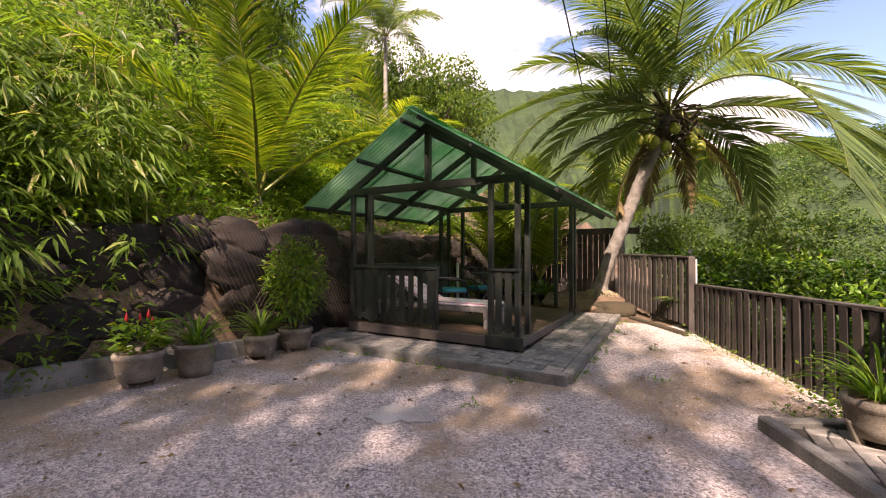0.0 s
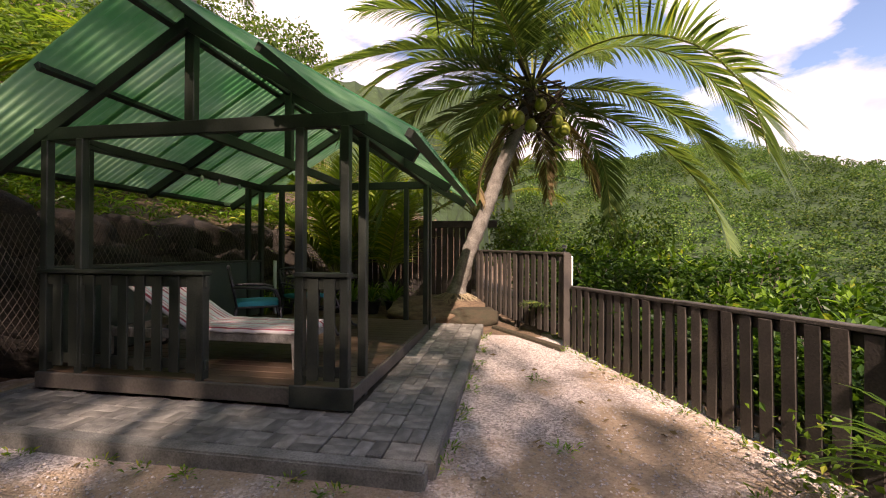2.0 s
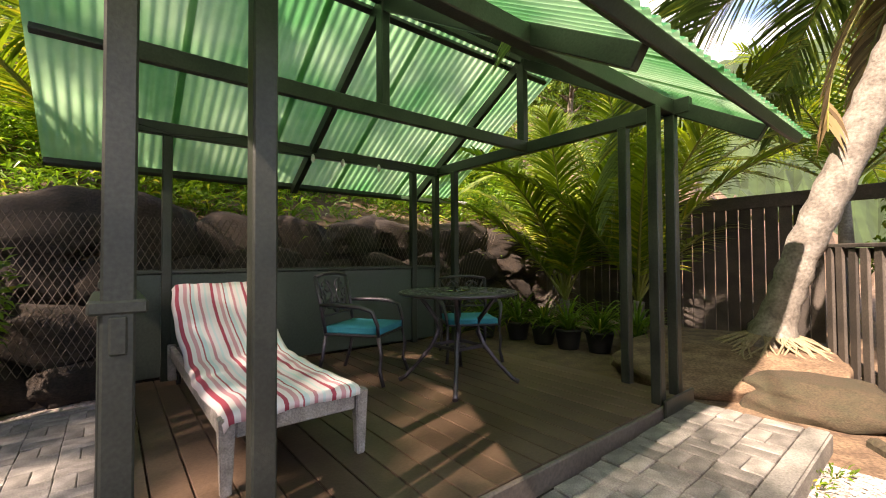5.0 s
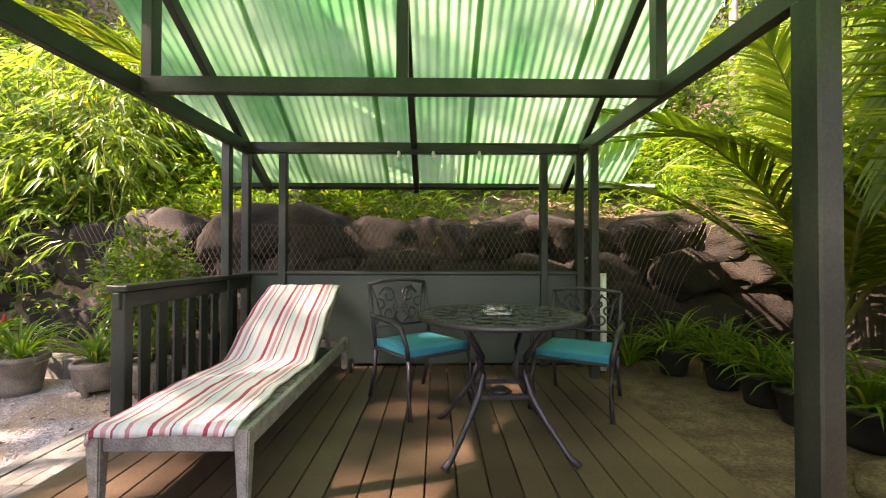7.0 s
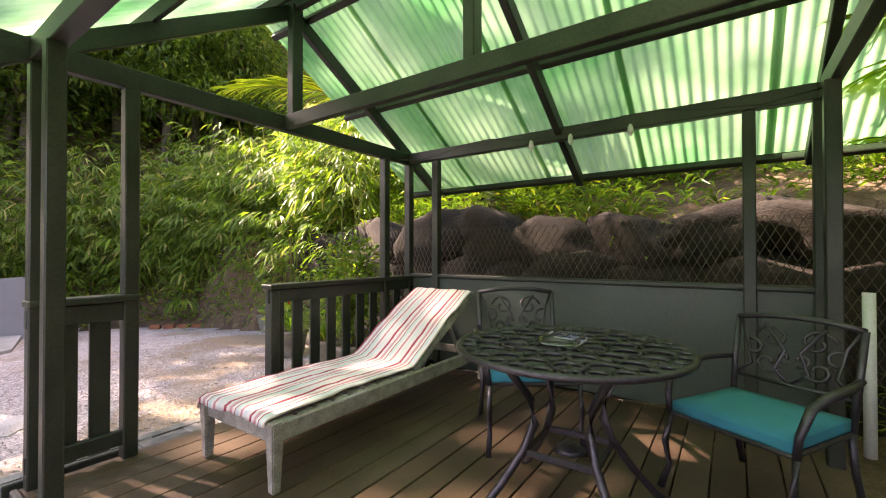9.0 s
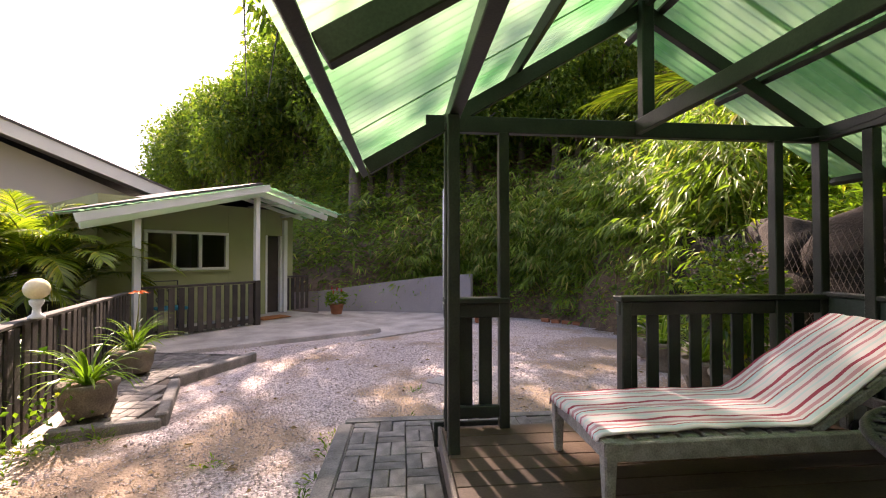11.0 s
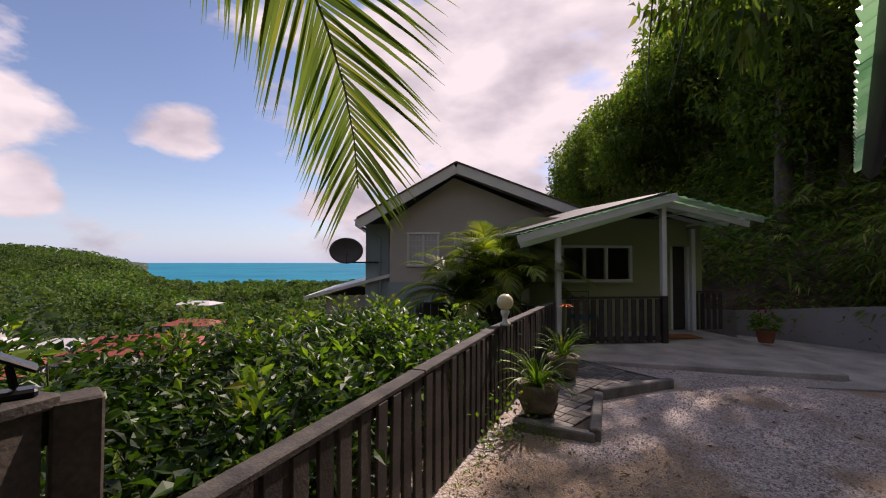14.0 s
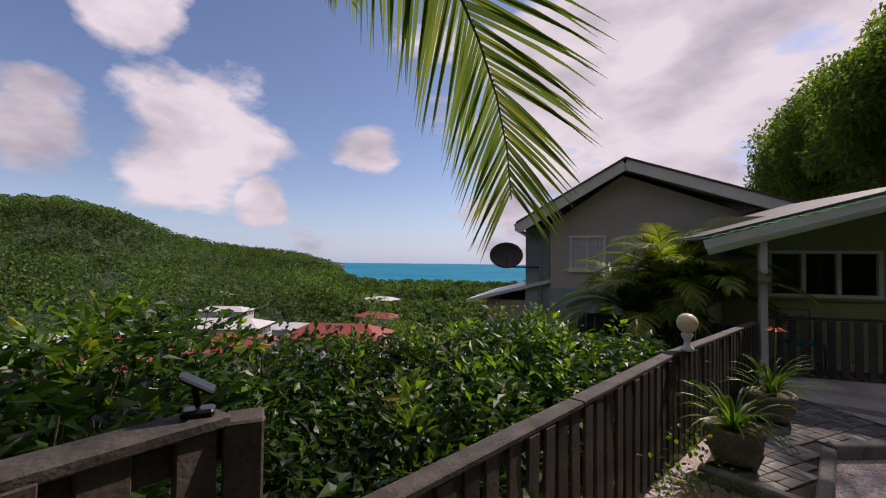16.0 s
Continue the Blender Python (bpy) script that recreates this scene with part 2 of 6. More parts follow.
M["strap_leaf"] = leaf_material("strap_leaf", (0.050, 0.120, 0.014), (0.180, 0.300, 0.030), (0.40, 0.38, 0.06), 0.35, 0.45)
M["dry_leaf"] = leaf_material("dry_leaf", (0.10, 0.065, 0.03), (0.26, 0.18, 0.085), None, 0.7, 0.25)
M["stalk"] = material("yellow_green_stalk", (0.26, 0.25, 0.05), 0.5, 0.3, 6, 60, 0.1, tint=(0.15, 0.17, 0.035))
# patch 0.012, deep 0.3: sun and cloud-shadow patches put into the leaf colour
M["far_leaf"] = leaf_material("far_leaf", (0.032, 0.080, 0.022), (0.130, 0.215, 0.040), (0.20, 0.24, 0.05), 0.8, 0.3, 0.012, 0.3)


def roof_sheet_material():
    m = bpy.data.materials.new("green_translucent_sheet")
    m.use_nodes = True
    ns, nt = m.node_tree.nodes, m.node_tree.links
    p = ns["Principled BSDF"]
    p.inputs["Roughness"].default_value = 0.35
    co = ns.new("ShaderNodeTexCoord")
    a = ns.new("ShaderNodeTexNoise")
    a.inputs["Scale"].default_value, a.inputs["Detail"].default_value = 1.6, 6
    nt.new(co.outputs["Object"], a.inputs["Vector"])
    r = ns.new("ShaderNodeValToRGB")
    r.color_ramp.elements[0].position, r.color_ramp.elements[1].position = 0.35, 0.65
    r.color_ramp.elements[0].color = (0.020, 0.19, 0.065, 1)
    r.color_ramp.elements[1].color = (0.060, 0.36, 0.15, 1)
    nt.new(a.outputs["Fac"], r.inputs["Fac"])
    nt.new(r.outputs["Color"], p.inputs["Base Color"])
    tr = ns.new("ShaderNodeBsdfTranslucent")
    r2 = ns.new("ShaderNodeValToRGB")
    r2.color_ramp.elements[0].position, r2.color_ramp.elements[1].position = 0.35, 0.65
    r2.color_ramp.elements[0].color = (0.085, 0.31, 0.11, 1)
    r2.color_ramp.elements[1].color = (0.33, 0.52, 0.31, 1)
    nt.new(a.outputs["Fac"], r2.inputs["Fac"])
    nt.new(r2.outputs["Color"], tr.inputs["Color"])
    ms = ns.new("ShaderNodeMixShader")
    ms.inputs[0].default_value = 0.62
    nt.new(p.outputs[0], ms.inputs[1])
    nt.new(tr.outputs[0], ms.inputs[2])
    nt.new(ms.outputs[0], ns["Material Output"].inputs["Surface"])
    return m


M["sheet"] = roof_sheet_material()


def towel_material():
    """Lengthwise stripes in white, red, pink and pale blue."""
    m = material("striped_towel", (1, 1, 1), 0.95, 0.1, 3, 300, 0.25)
    ns, nt = m.node_tree.nodes, m.node_tree.links
    p = ns["Principled BSDF"]
    co = ns.new("ShaderNodeTexCoord")
    sx = ns.new("ShaderNodeSeparateXYZ")
    nt.new(co.outputs["UV"], sx.inputs[0])
    k = ns.new("ShaderNodeMath")
    k.operation = 'MULTIPLY'
    k.inputs[1].default_value = 2.7
    f = ns.new("ShaderNodeMath")
    f.operation = 'FRACT'
    nt.new(sx.outputs[0], k.inputs[0])
    nt.new(k.outputs[0], f.inputs[0])
    r = ns.new("ShaderNodeValToRGB")
    r.color_ramp.interpolation = 'CONSTANT'
    r.color_ramp.elements[0].color = (0.76, 0.66, 0.66, 1)
    stops = [(0.08, (0.40, 0.06, 0.09)), (0.17, (0.76, 0.66, 0.66)), (0.28, (0.62, 0.30, 0.33)), (0.38, (0.78, 0.70, 0.69)), (0.46, (0.44, 0.09, 0.11)), (0.50, (0.56, 0.64, 0.64)),
             (0.60, (0.78, 0.69, 0.68)), (0.70, (0.58, 0.24, 0.27)), (0.78, (0.77, 0.66, 0.66)), (0.88, (0.60, 0.66, 0.66)), (0.94, (0.76, 0.67, 0.67))]
    r.color_ramp.elements.remove(r.color_ramp.elements[1])
    for pos, c in stops:
        e = r.color_ramp.elements.new(pos)
        e.color = (*c, 1)
    nt.new(f.outputs[0], r.inputs["Fac"])
    nt.new(r.outputs["Color"], p.inputs["Base Color"])
    return m


M["towel"] = towel_material()


def glass_material(name, colour, rough=0.03):
    m = bpy.data.materials.new(name)
    m.use_nodes = True
    p = m.node_tree.nodes["Principled BSDF"]
    p.inputs["Base Color"].default_value = (*colour, 1)
    p.inputs["Roughness"].default_value = rough
    p.inputs["Transmission Weight"].default_value = 1.0
    p.inputs["IOR"].default_value = 1.45
    return m


M["glass"] = glass_material("clear_glass", (0.95, 0.97, 0.97))
M["globe"] = material("opal_globe", (0.84, 0.72, 0.44), 0.25, 0.08, 3, 60, 0.0)


def water_material():
    m = material("sea_water", (0.012, 0.235, 0.32), 0.7, 0.2, 0.004, 0.02, 0.0, tint=(0.006, 0.16, 0.29), spec=0.05)
    return m


M["sea"] = water_material()


# ---- mesh helpers ----
def link(name, me, mat, parent=None, label="", category="", kind="", group=""):
    if mat:
        me.materials.clear()
        me.materials.append(mat)
    ob = new(name, me)
    if parent:
        ob.parent = parent
    return tagged(ob, label, category, group, kind)


def part(name, bm, mat, parent, label=""):
    me = bpy.data.meshes.new(name)
    bm.to_mesh(me)
    bm.free()
    return link(name, me, mat, parent, label)


def thing(name, at, label, category, group="", rz=0):
    ob = new(name)
    ob.matrix_basis = pose(*at, 0, 0, rz)
    return tagged(ob, label, category, group)


def box(x0, x1, y0, y1, z0, z1, bevel=0.006, bm=None):
    bm = bm or bmesh.new()
    r = bmesh.ops.create_cube(bm, size=1, matrix=Matrix.LocRotScale(((x0 + x1) / 2, (y0 + y1) / 2, (z0 + z1) / 2), None, (x1 - x0, y1 - y0, z1 - z0)))
    if bevel:
        es = list({e for v in r["verts"] for e in v.link_edges})
        bmesh.ops.bevel(bm, geom=es, offset=bevel, segments=1, affect='EDGES')
    return bm


def bar(a, b, w, h, bevel=0.005, up=(0, 0, 1), bm=None):
    """A timber from a to b, w wide and h high."""
    a, b = Vector(a), Vector(b)
    d = (b - a)
    ln = d.length
    d.normalize()
    s = d.cross(Vector(up))
    if s.length < 1e-4:
        s = Vector((1, 0, 0))
    s.normalize()
    u = s.cross(d)
    m = Matrix((s, d, u)).transposed().to_4x4()
    m.translation = (a + b) / 2
    bm = bm or bmesh.new()
    r = bmesh.ops.create_cube(bm, size=1, matrix=m @ Matrix.Diagonal((w, ln, h, 1)))
    if bevel:
        bmesh.ops.bevel(bm, geom=list({e for v in r["verts"] for e in v.link_edges}), offset=bevel, segments=1, affect='EDGES')
    return bm


def tube(points, radii, sides=8, bm=None, caps=True):
    bm = bm or bmesh.new()
    pts = [Vector(p) for p in points]
    if not hasattr(radii, "__len__"):
        radii = [radii] * len(pts)
    rings = []
    for i, p in enumerate(pts):
        d = (pts[min(i + 1, len(pts) - 1)] - pts[max(i - 1, 0)]).normalized()
        s = d.cross(Vector((0, 0, 1)))
        if s.length < 0.05:
            s = d.cross(Vector((1, 0, 0)))
        s.normalize()
        u = s.cross(d)
        rings.append([bm.verts.new(p + radii[i] * (math.cos(6.2832 * k / sides) * s + math.sin(6.2832 * k / sides) * u)) for k in range(sides)])
    for a, b in zip(rings, rings[1:]):
        for k in range(sides):
            f = bm.faces.new((a[k], a[(k + 1) % sides], b[(k + 1) % sides], b[k]))
            f.smooth = True
    if caps:
        bm.faces.new(rings[0][::-1])
        bm.faces.new(rings[-1])
    return bm


def lathe(profile, sides=24, bm=None):
    """Spins (radius, height) pairs round z."""
    bm = bm or bmesh.new()
    rings = [[bm.verts.new((r * math.cos(6.2832 * k / sides), r * math.sin(6.2832 * k / sides), z)) for k in range(sides)] for r, z in profile]
    for a, b in zip(rings, rings[1:]):
        for k in range(sides):
            f = bm.faces.new((a[k], a[(k + 1) % sides], b[(k + 1) % sides], b[k]))
            f.smooth = True
    bm.faces.new(rings[0][::-1])
    bm.faces.new(rings[-1])
    return bm


def leaf_mesh(name, base, along, length, width, fold=0.25, sag=0.25, seed=0):
    """Many folded, drooping leaves as one mesh: arrays of base points, directions, lengths and widths."""
    rng = np.random.default_rng(seed)
    n = len(base)
    d = along / np.linalg.norm(along, axis=1, keepdims=True)
    rnd = rng.normal(size=(n, 3)) * 0.5 + np.array([0, 0, 1.0])
    s = np.cross(d, rnd)
    s /= np.linalg.norm(s, axis=1, keepdims=True) + 1e-9
    u = np.cross(s, d)
    L, W = np.asarray(length).reshape(-1, 1) * np.ones((n, 1)), np.asarray(width).reshape(-1, 1) * np.ones((n, 1))
    mid = base + d * L * 0.45 + np.array([0, 0, -1.0]) * L * sag * 0.15
    tip = base + d * L + np.array([0, 0, -1.0]) * L * sag
    v = np.stack([base, mid + s * W / 2 + u * W * fold, mid, mid - s * W / 2 + u * W * fold, tip], 1).reshape(-1, 3)
    i = np.arange(n)[:, None, None] * 5
    f = (i + np.array([[0, 2, 1], [0, 3, 2], [1, 2, 4], [2, 3, 4]])[None]).reshape(-1, 3)
    me = bpy.data.meshes.new(name)
    me.from_pydata(v.tolist(), [], f.tolist())
    return me


def ground_z(x, y):
    return 0.035 * (y + 0.7) if y > -0.7 else 0.02 * (y + 0.7)


DECK = 0.29


# ---- ground ----
HILL = [(-3.75, 60), (-3.75, -1.0), (-4.1, -4.5), (-3.5, -7.0), (-1.5, -8.6), (2.6, -9.3), (4.6, -12.0), (10, -17), (16, -25), (29, -46), (55, -92), (70, -140), (75, -600)]
VALLEY = [(-1, 60), (0.5, 8), (0.75, 5.0), (2.15, 2.6), (3.5, -0.75), (4.6, -3.9), (5.6, -4.3), (8.0, -7.0), (13, -13), (24, -28), (70, -78)]


def side_distance(x, y, line, left):
    """Distance of points from a line of corners, positive on its left (or right) side."""
    best = np.full(x.shape, 1e9)
    sign = np.zeros(x.shape)
    for (ax, ay), (bx, by) in zip(line, line[1:]):
        dx, dy = bx - ax, by - ay
        t = np.clip(((x - ax) * dx + (y - ay) * dy) / (dx * dx + dy * dy), 0, 1)
        d = np.hypot(x - ax - t * dx, y - ay - t * dy)
        c = dx * (y - ay) - dy * (x - ax)
        near = d < best
        best = np.where(near, d, best)
        sign = np.where(near, np.sign(c), sign)
    return best * sign * (1 if left else -1)


def ridge_angle(az):
    return np.interp(az, [200, 259, 261, 265, 268, 274, 279.7, 285, 289.4, 293.3, 305, 321, 328, 336, 345, 353, 360],
                     [-2.8, -2.8, -1.2, -0.1, 0.5, 1.0, 2.1, 4.6, 5.4, 5.0, 6.3, 7.6, 9.2, 11.2, 12.2, 12.4, 12])


def land(x, y):
    """The land's height over the whole place."""
    x, y = np.asarray(x, float), np.asarray(y, float)
    g = np.where(y > -0.7, 0.035 * (y + 0.7), 0.02 * (y + 0.7))
    g = np.where(y > 8, 0.035 * 8.7, np.where(y < -12, 0.02 * -11.3, g))
    s = side_distance(x, y, HILL, False)
    v = side_distance(x, y, VALLEY, True)
    step = np.where(y > -6.5, 1.55, 0.75)
    hill = g + np.clip(s / 0.35, 0, 1) * step + np.clip(s - 0.3, 0, 120) * 0.60
    hill = hill + np.clip((-y - 9) / 8, 0, 1) * np.clip(s - 1, 0, 60) * 0.5
    z = np.where(s > 0, hill, g)
    r = np.hypot(x, y)
    az = np.degrees(np.arctan2(-x, y)) % 360
    drop = np.maximum(g - 0.12 - np.clip(v, 0, 2) * 0.25 - np.clip(v - 2, 0, 200) * 0.62, -26 + 1.2 * np.sin(x / 31) * np.cos(y / 27))
    shore = np.where((az > 222) & (az < 262), np.clip((r - 470) / 60, 0, 1) * 9, 0)
    k = np.clip((r - 110) / 440, 0, 1)
    k = k * k * (3 - 2 * k)
    top = r.clip(1, 560) * np.tan(np.radians(ridge_angle(az)))
    far = np.where((az > 256), k * (top + 26) * (1 + 0.10 * np.sin(x / 55) * np.sin(y / 48)), 0)
    z = np.where((v > 0) & (s <= 0), drop - shore + far, z)
    return z


def in_court(x, y):
    return (side_distance(x, y, HILL, False) < -0.08) & (side_distance(x, y, VALLEY, True) < 0.1) & (y > -9.3) & (y < 3.1)


CX, CY = 0.8, -1.5
radii = np.concatenate([np.linspace(0.2, 14, 58), np.geomspace(14.6, 4800, 74)])
angles = np.linspace(0, 2 * math.pi, 480, endpoint=False)
RR, AA = np.meshgrid(radii, angles, indexing="ij")
GX, GY = CX + RR * np.cos(AA), CY + RR * np.sin(AA)
GZ = land(GX, GY)
rng = np.random.default_rng(3)
GZ = GZ + np.where(RR > 14, rng.normal(size=GZ.shape) * np.clip(RR - 14, 0, 40) * 0.02, 0.006 * np.sin(GX * 3.1 + GY) * np.sin(GY * 2.7))
verts = np.stack([GX, GY, GZ], -1).reshape(-1, 3).tolist() + [(CX, CY, ground_z(CX, CY))]
NA, NR = len(angles), len(radii)
faces, slots = [], []
mid_court = in_court((GX[:-1] + GX[1:]) / 2, (GY[:-1] + GY[1:]) / 2)
for i in range(NR - 1):
    for j in range(NA):
        k = (j + 1) % NA
        faces.append((i * NA + j, (i + 1) * NA + j, (i + 1) * NA + k, i * NA + k))
        slots.append(0 if mid_court[i, j] else (1 if radii[i] < 45 else 2))
for j in range(NA):
    faces.append((len(verts) - 1, j, (j + 1) % NA))
    slots.append(0)


# places where bare earth shows: along the kerb wall, round the pavilion's corner and at the foot of the fence
WORN = [((0.35, -1.9), 0.7), ((-1.3, -1.3), 0.9), ((-2.4, -2.7), 1.0), ((-2.6, -1.4), 0.8), ((-0.6, -1.1), 0.8), ((2.35, 0.2), 0.8), ((2.1, 1.3), 0.6), ((0.3, -1.0), 0.6), ((1.6, -0.6), 0.7), ((2.7, -0.6), 0.6), ((-2.9, -4.0), 1.1)]


def gravel_material():
    """Pinkish crushed stone, with bare ochre earth showing through in places."""
    m = bpy.data.materials.new("gravel")
    m.use_nodes = True
    ns, nt = m.node_tree.nodes, m.node_tree.links
    p = ns["Principled BSDF"]
    p.inputs["Roughness"].default_value = 0.9
    co = ns.new("ShaderNodeTexCoord")
    vo = ns.new("ShaderNodeTexVoronoi")
    vo.inputs["Scale"].default_value = 62
    nt.new(co.outputs["Object"], vo.inputs["Vector"])
    st = ns.new("ShaderNodeValToRGB")
    st.color_ramp.elements[0].color = (0.25, 0.205, 0.185, 1)
    st.color_ramp.elements[1].color = (0.72, 0.63, 0.58, 1)
    e = st.color_ramp.elements.new(0.55)
    e.color = (0.51, 0.43, 0.395, 1)
    sep = ns.new("ShaderNodeSeparateColor")
    nt.new(vo.outputs["Color"], sep.inputs[0])
    nt.new(sep.outputs[0], st.inputs["Fac"])
    big = ns.new("ShaderNodeTexNoise")
    big.inputs["Scale"].default_value, big.inputs["Detail"].default_value = 0.75, 7
    big.inputs["Roughness"].default_value = 0.62
    nt.new(co.outputs["Object"], big.inputs["Vector"])
    mask = ns.new("ShaderNodeValToRGB")
    mask.color_ramp.elements[0].position, mask.color_ramp.elements[1].position = 0.49, 0.61
    fine = ns.new("ShaderNodeTexNoise")
    fine.inputs["Scale"].default_value, fine.inputs["Detail"].default_value = 34, 6
    nt.new(co.outputs["Object"], fine.inputs["Vector"])
    earth = ns.new("ShaderNodeValToRGB")
    earth.color_ramp.elements[0].color = (0.20, 0.125, 0.07, 1)
    earth.color_ramp.elements[1].color = (0.46, 0.33, 0.20, 1)
    nt.new(fine.outputs["Fac"], earth.inputs["Fac"])
    mx = ns.new("ShaderNodeMix")
    mx.data_type = 'RGBA'
    worn = None
    for place, size in WORN:
        ds = ns.new("ShaderNodeVectorMath")
        ds.operation = 'DISTANCE'
        nt.new(co.outputs["Object"], ds.inputs[0])
        ds.inputs[1].default_value = (*place, 0)
        fall = ns.new("ShaderNodeMapRange")
        fall.inputs[1].default_value, fall.inputs[2].default_value, fall.inputs[3].default_value, fall.inputs[4].default_value = 0.0, size, 0.20, -0.02
        nt.new(ds.outputs["Value"], fall.inputs[0])
        if worn is None:
            worn = fall.outputs[0]
        else:
            top = ns.new("ShaderNodeMath")
            top.operation = 'MAXIMUM'
            nt.new(worn, top.inputs[0])
            nt.new(fall.outputs[0], top.inputs[1])
            worn = top.outputs[0]
    both = ns.new("ShaderNodeMath")
    both.operation = 'ADD'
    nt.new(big.outputs["Fac"], both.inputs[0])
    nt.new(worn, both.inputs[1])
    nt.new(both.outputs[0], mask.inputs["Fac"])
    fm = ns.new("ShaderNodeMath")
    fm.operation = 'MULTIPLY'
    fm.inputs[1].default_value = 0.85
    nt.new(mask.outputs["Color"], fm.inputs[0])
    nt.new(fm.outputs[0], mx.inputs[0])
    nt.new(st.outputs["Color"], mx.inputs[6])
    nt.new(earth.outputs["Color"], mx.inputs[7])
    nt.new(mx.outputs[2], p.inputs["Base Color"])
    bp = ns.new("ShaderNodeBump")
    bp.inputs["Strength"].default_value, bp.inputs["Distance"].default_value = 0.9, 0.012
    bp.invert = True
    nt.new(vo.outputs["Distance"], bp.inputs["Height"])
    nt.new(bp.outputs["Normal"], p.inputs["Normal"])
    return m


me = bpy.data.meshes.new("ground")
me.from_pydata(verts, [], faces)
for m in (gravel_material(), M["soil"], material("forest_floor", (0.045, 0.075, 0.020), 0.95, 0.4, 0.03, 0.3, 0.5, tint=(0.02, 0.04, 0.012))):
    me.materials.append(m)
me.polygons.foreach_set("material_index", slots)
tagged(new("ground", me), "pinkish gravel court with bare earth, sloping hillside and valley", "ground", kind="structure")
bm = bmesh.new()
bmesh.ops.create_circle(bm, cap_ends=True, radius=4900, segments=96, matrix=Matrix.Translation((0, 0, -30)))
o = part("water", bm, M["sea"], None)
tagged(o, "turquoise sea with a calm surface in the bay", "sea", kind="structure")

# ---- pavilion ----
pav = thing("pavilion", (0, 0, 0), "open timber pavilion painted dark green with translucent green roof", "pavilion")
XB, YB = -2.76, 3.15
for x, y in [(-0.37, 0), (0, 0), (0.015, 0.335), (-2.4, 0), (XB, 0), (XB, 0.345), (XB, 2.79), (XB, 3.13), (-2.4, 3.13), (0.018, 2.853), (0.005, YB), (-0.35, YB)]:
    part("post", box(x - 0.035, x + 0.035, y - 0.035, y + 0.035, 0.12 if y < 1 else 0.2, 2.285), M["paint"], pav)
part("post", box(-1.265, -1.195, -0.04, 0.04, 0.12, 1.128), M["paint"], pav)
BZ = 2.335
for a, b in [((XB - 0.12, 0, BZ), (0.16, 0, BZ)), ((XB - 0.1, YB, BZ), (0.14, YB, BZ))]:
    part("tie_beam", bar(a, b, 0.06, 0.11), M["paint"], pav)
for x in (XB, 0):
    part("wall_plate", bar((x, -0.03, BZ + 0.003), (x, YB + 0.03, BZ + 0.003), 0.075, 0.10), M["paint"], pav)
RX, RZ, SL = -1.38, 3.35, 0.60
part("centre_tie", bar((RX + 0.05, 0.02, BZ + 0.01), (RX + 0.05, YB - 0.02, BZ + 0.01), 0.05, 0.10), M["paint"], pav)
for y in (0.0, 1.57, YB):
    ky = 0.045 if y == 0 else y
    part("king_post", box(RX - 0.045, RX + 0.045, ky - 0.035, ky + 0.035, BZ + 0.03 if y != 1.57 else BZ + 0.06, RZ - 0.13), M["paint"], pav)
    for sgn in (-1, 1):
        part("rafter", bar((RX, y + 0.004 * sgn, RZ - 0.16), (RX + sgn * 1.93, y + 0.004 * sgn, RZ - 0.16 - SL * 1.93), 0.055, 0.10), M["paint"], pav)
part("ridge_board", bar((RX, -0.02, RZ - 0.12), (RX, YB + 0.3, RZ - 0.12), 0.05, 0.10), M["paint"], pav)
R0, R1 = -0.46, 3.74
for sgn in (-1, 1):
    for k in (0.14, 0.92, 1.99):
        z = RZ - SL * k - 0.075
        part("purlin", bar((RX + sgn * k, R0 + 0.03 if k < 1.9 else R0 + 0.01, z), (RX + sgn * k, R1 - 0.05, z), 0.05, 0.06, up=(sgn * SL, 0, 1)), M["paint"], pav)


def sheet(y0, y1, sgn, lift):
    """One corrugated sheet of a roof slope, waves across y, with thickness."""
    n = max(2, int((y1 - y0) / 0.076 * 8))
    rows = [0.0, 0.5, 1.0, 1.5, 2.05]
    vs, fs = [], []
    for lay in (0, 0.003):
        for i in range(n + 1):
            y = y0 + (y1 - y0) * i / n
            w = 0.010 * math.sin(6.2832 * y / 0.076) + lay + lift
            for k in rows:
                vs.append((RX + sgn * k + sgn * w * 0.5, y, RZ - SL * k + w * 0.86 - 0.03))
    c = len(rows)
    t = (n + 1) * c
    for i in range(n):
        for j in range(c - 1):
            q = (i * c + j, i * c + j + 1, (i + 1) * c + j + 1, (i + 1) * c + j)
            fs.append(q)
    me = bpy.data.meshes.new("roof_sheet")
    me.from_pydata(vs[:t], [], fs)
    me.polygons.foreach_set("use_smooth", [True] * len(fs))
    return me


for sgn in (-1, 1):
    for k in range(5):
        a = R0 + k * (R1 - R0) / 5
        link("roof_sheet", sheet(a, a + (R1 - R0) / 5 + 0.05, sgn, 0.004 * (k % 2)), M["sheet"], pav, "green translucent corrugated roof sheet")
part("ridge_cap", bar((RX, R0, RZ - 0.005), (RX, R1, RZ - 0.005), 0.16, 0.012), M["sheet"], pav)
# railings
rail = new("railing")
rail.parent = pav


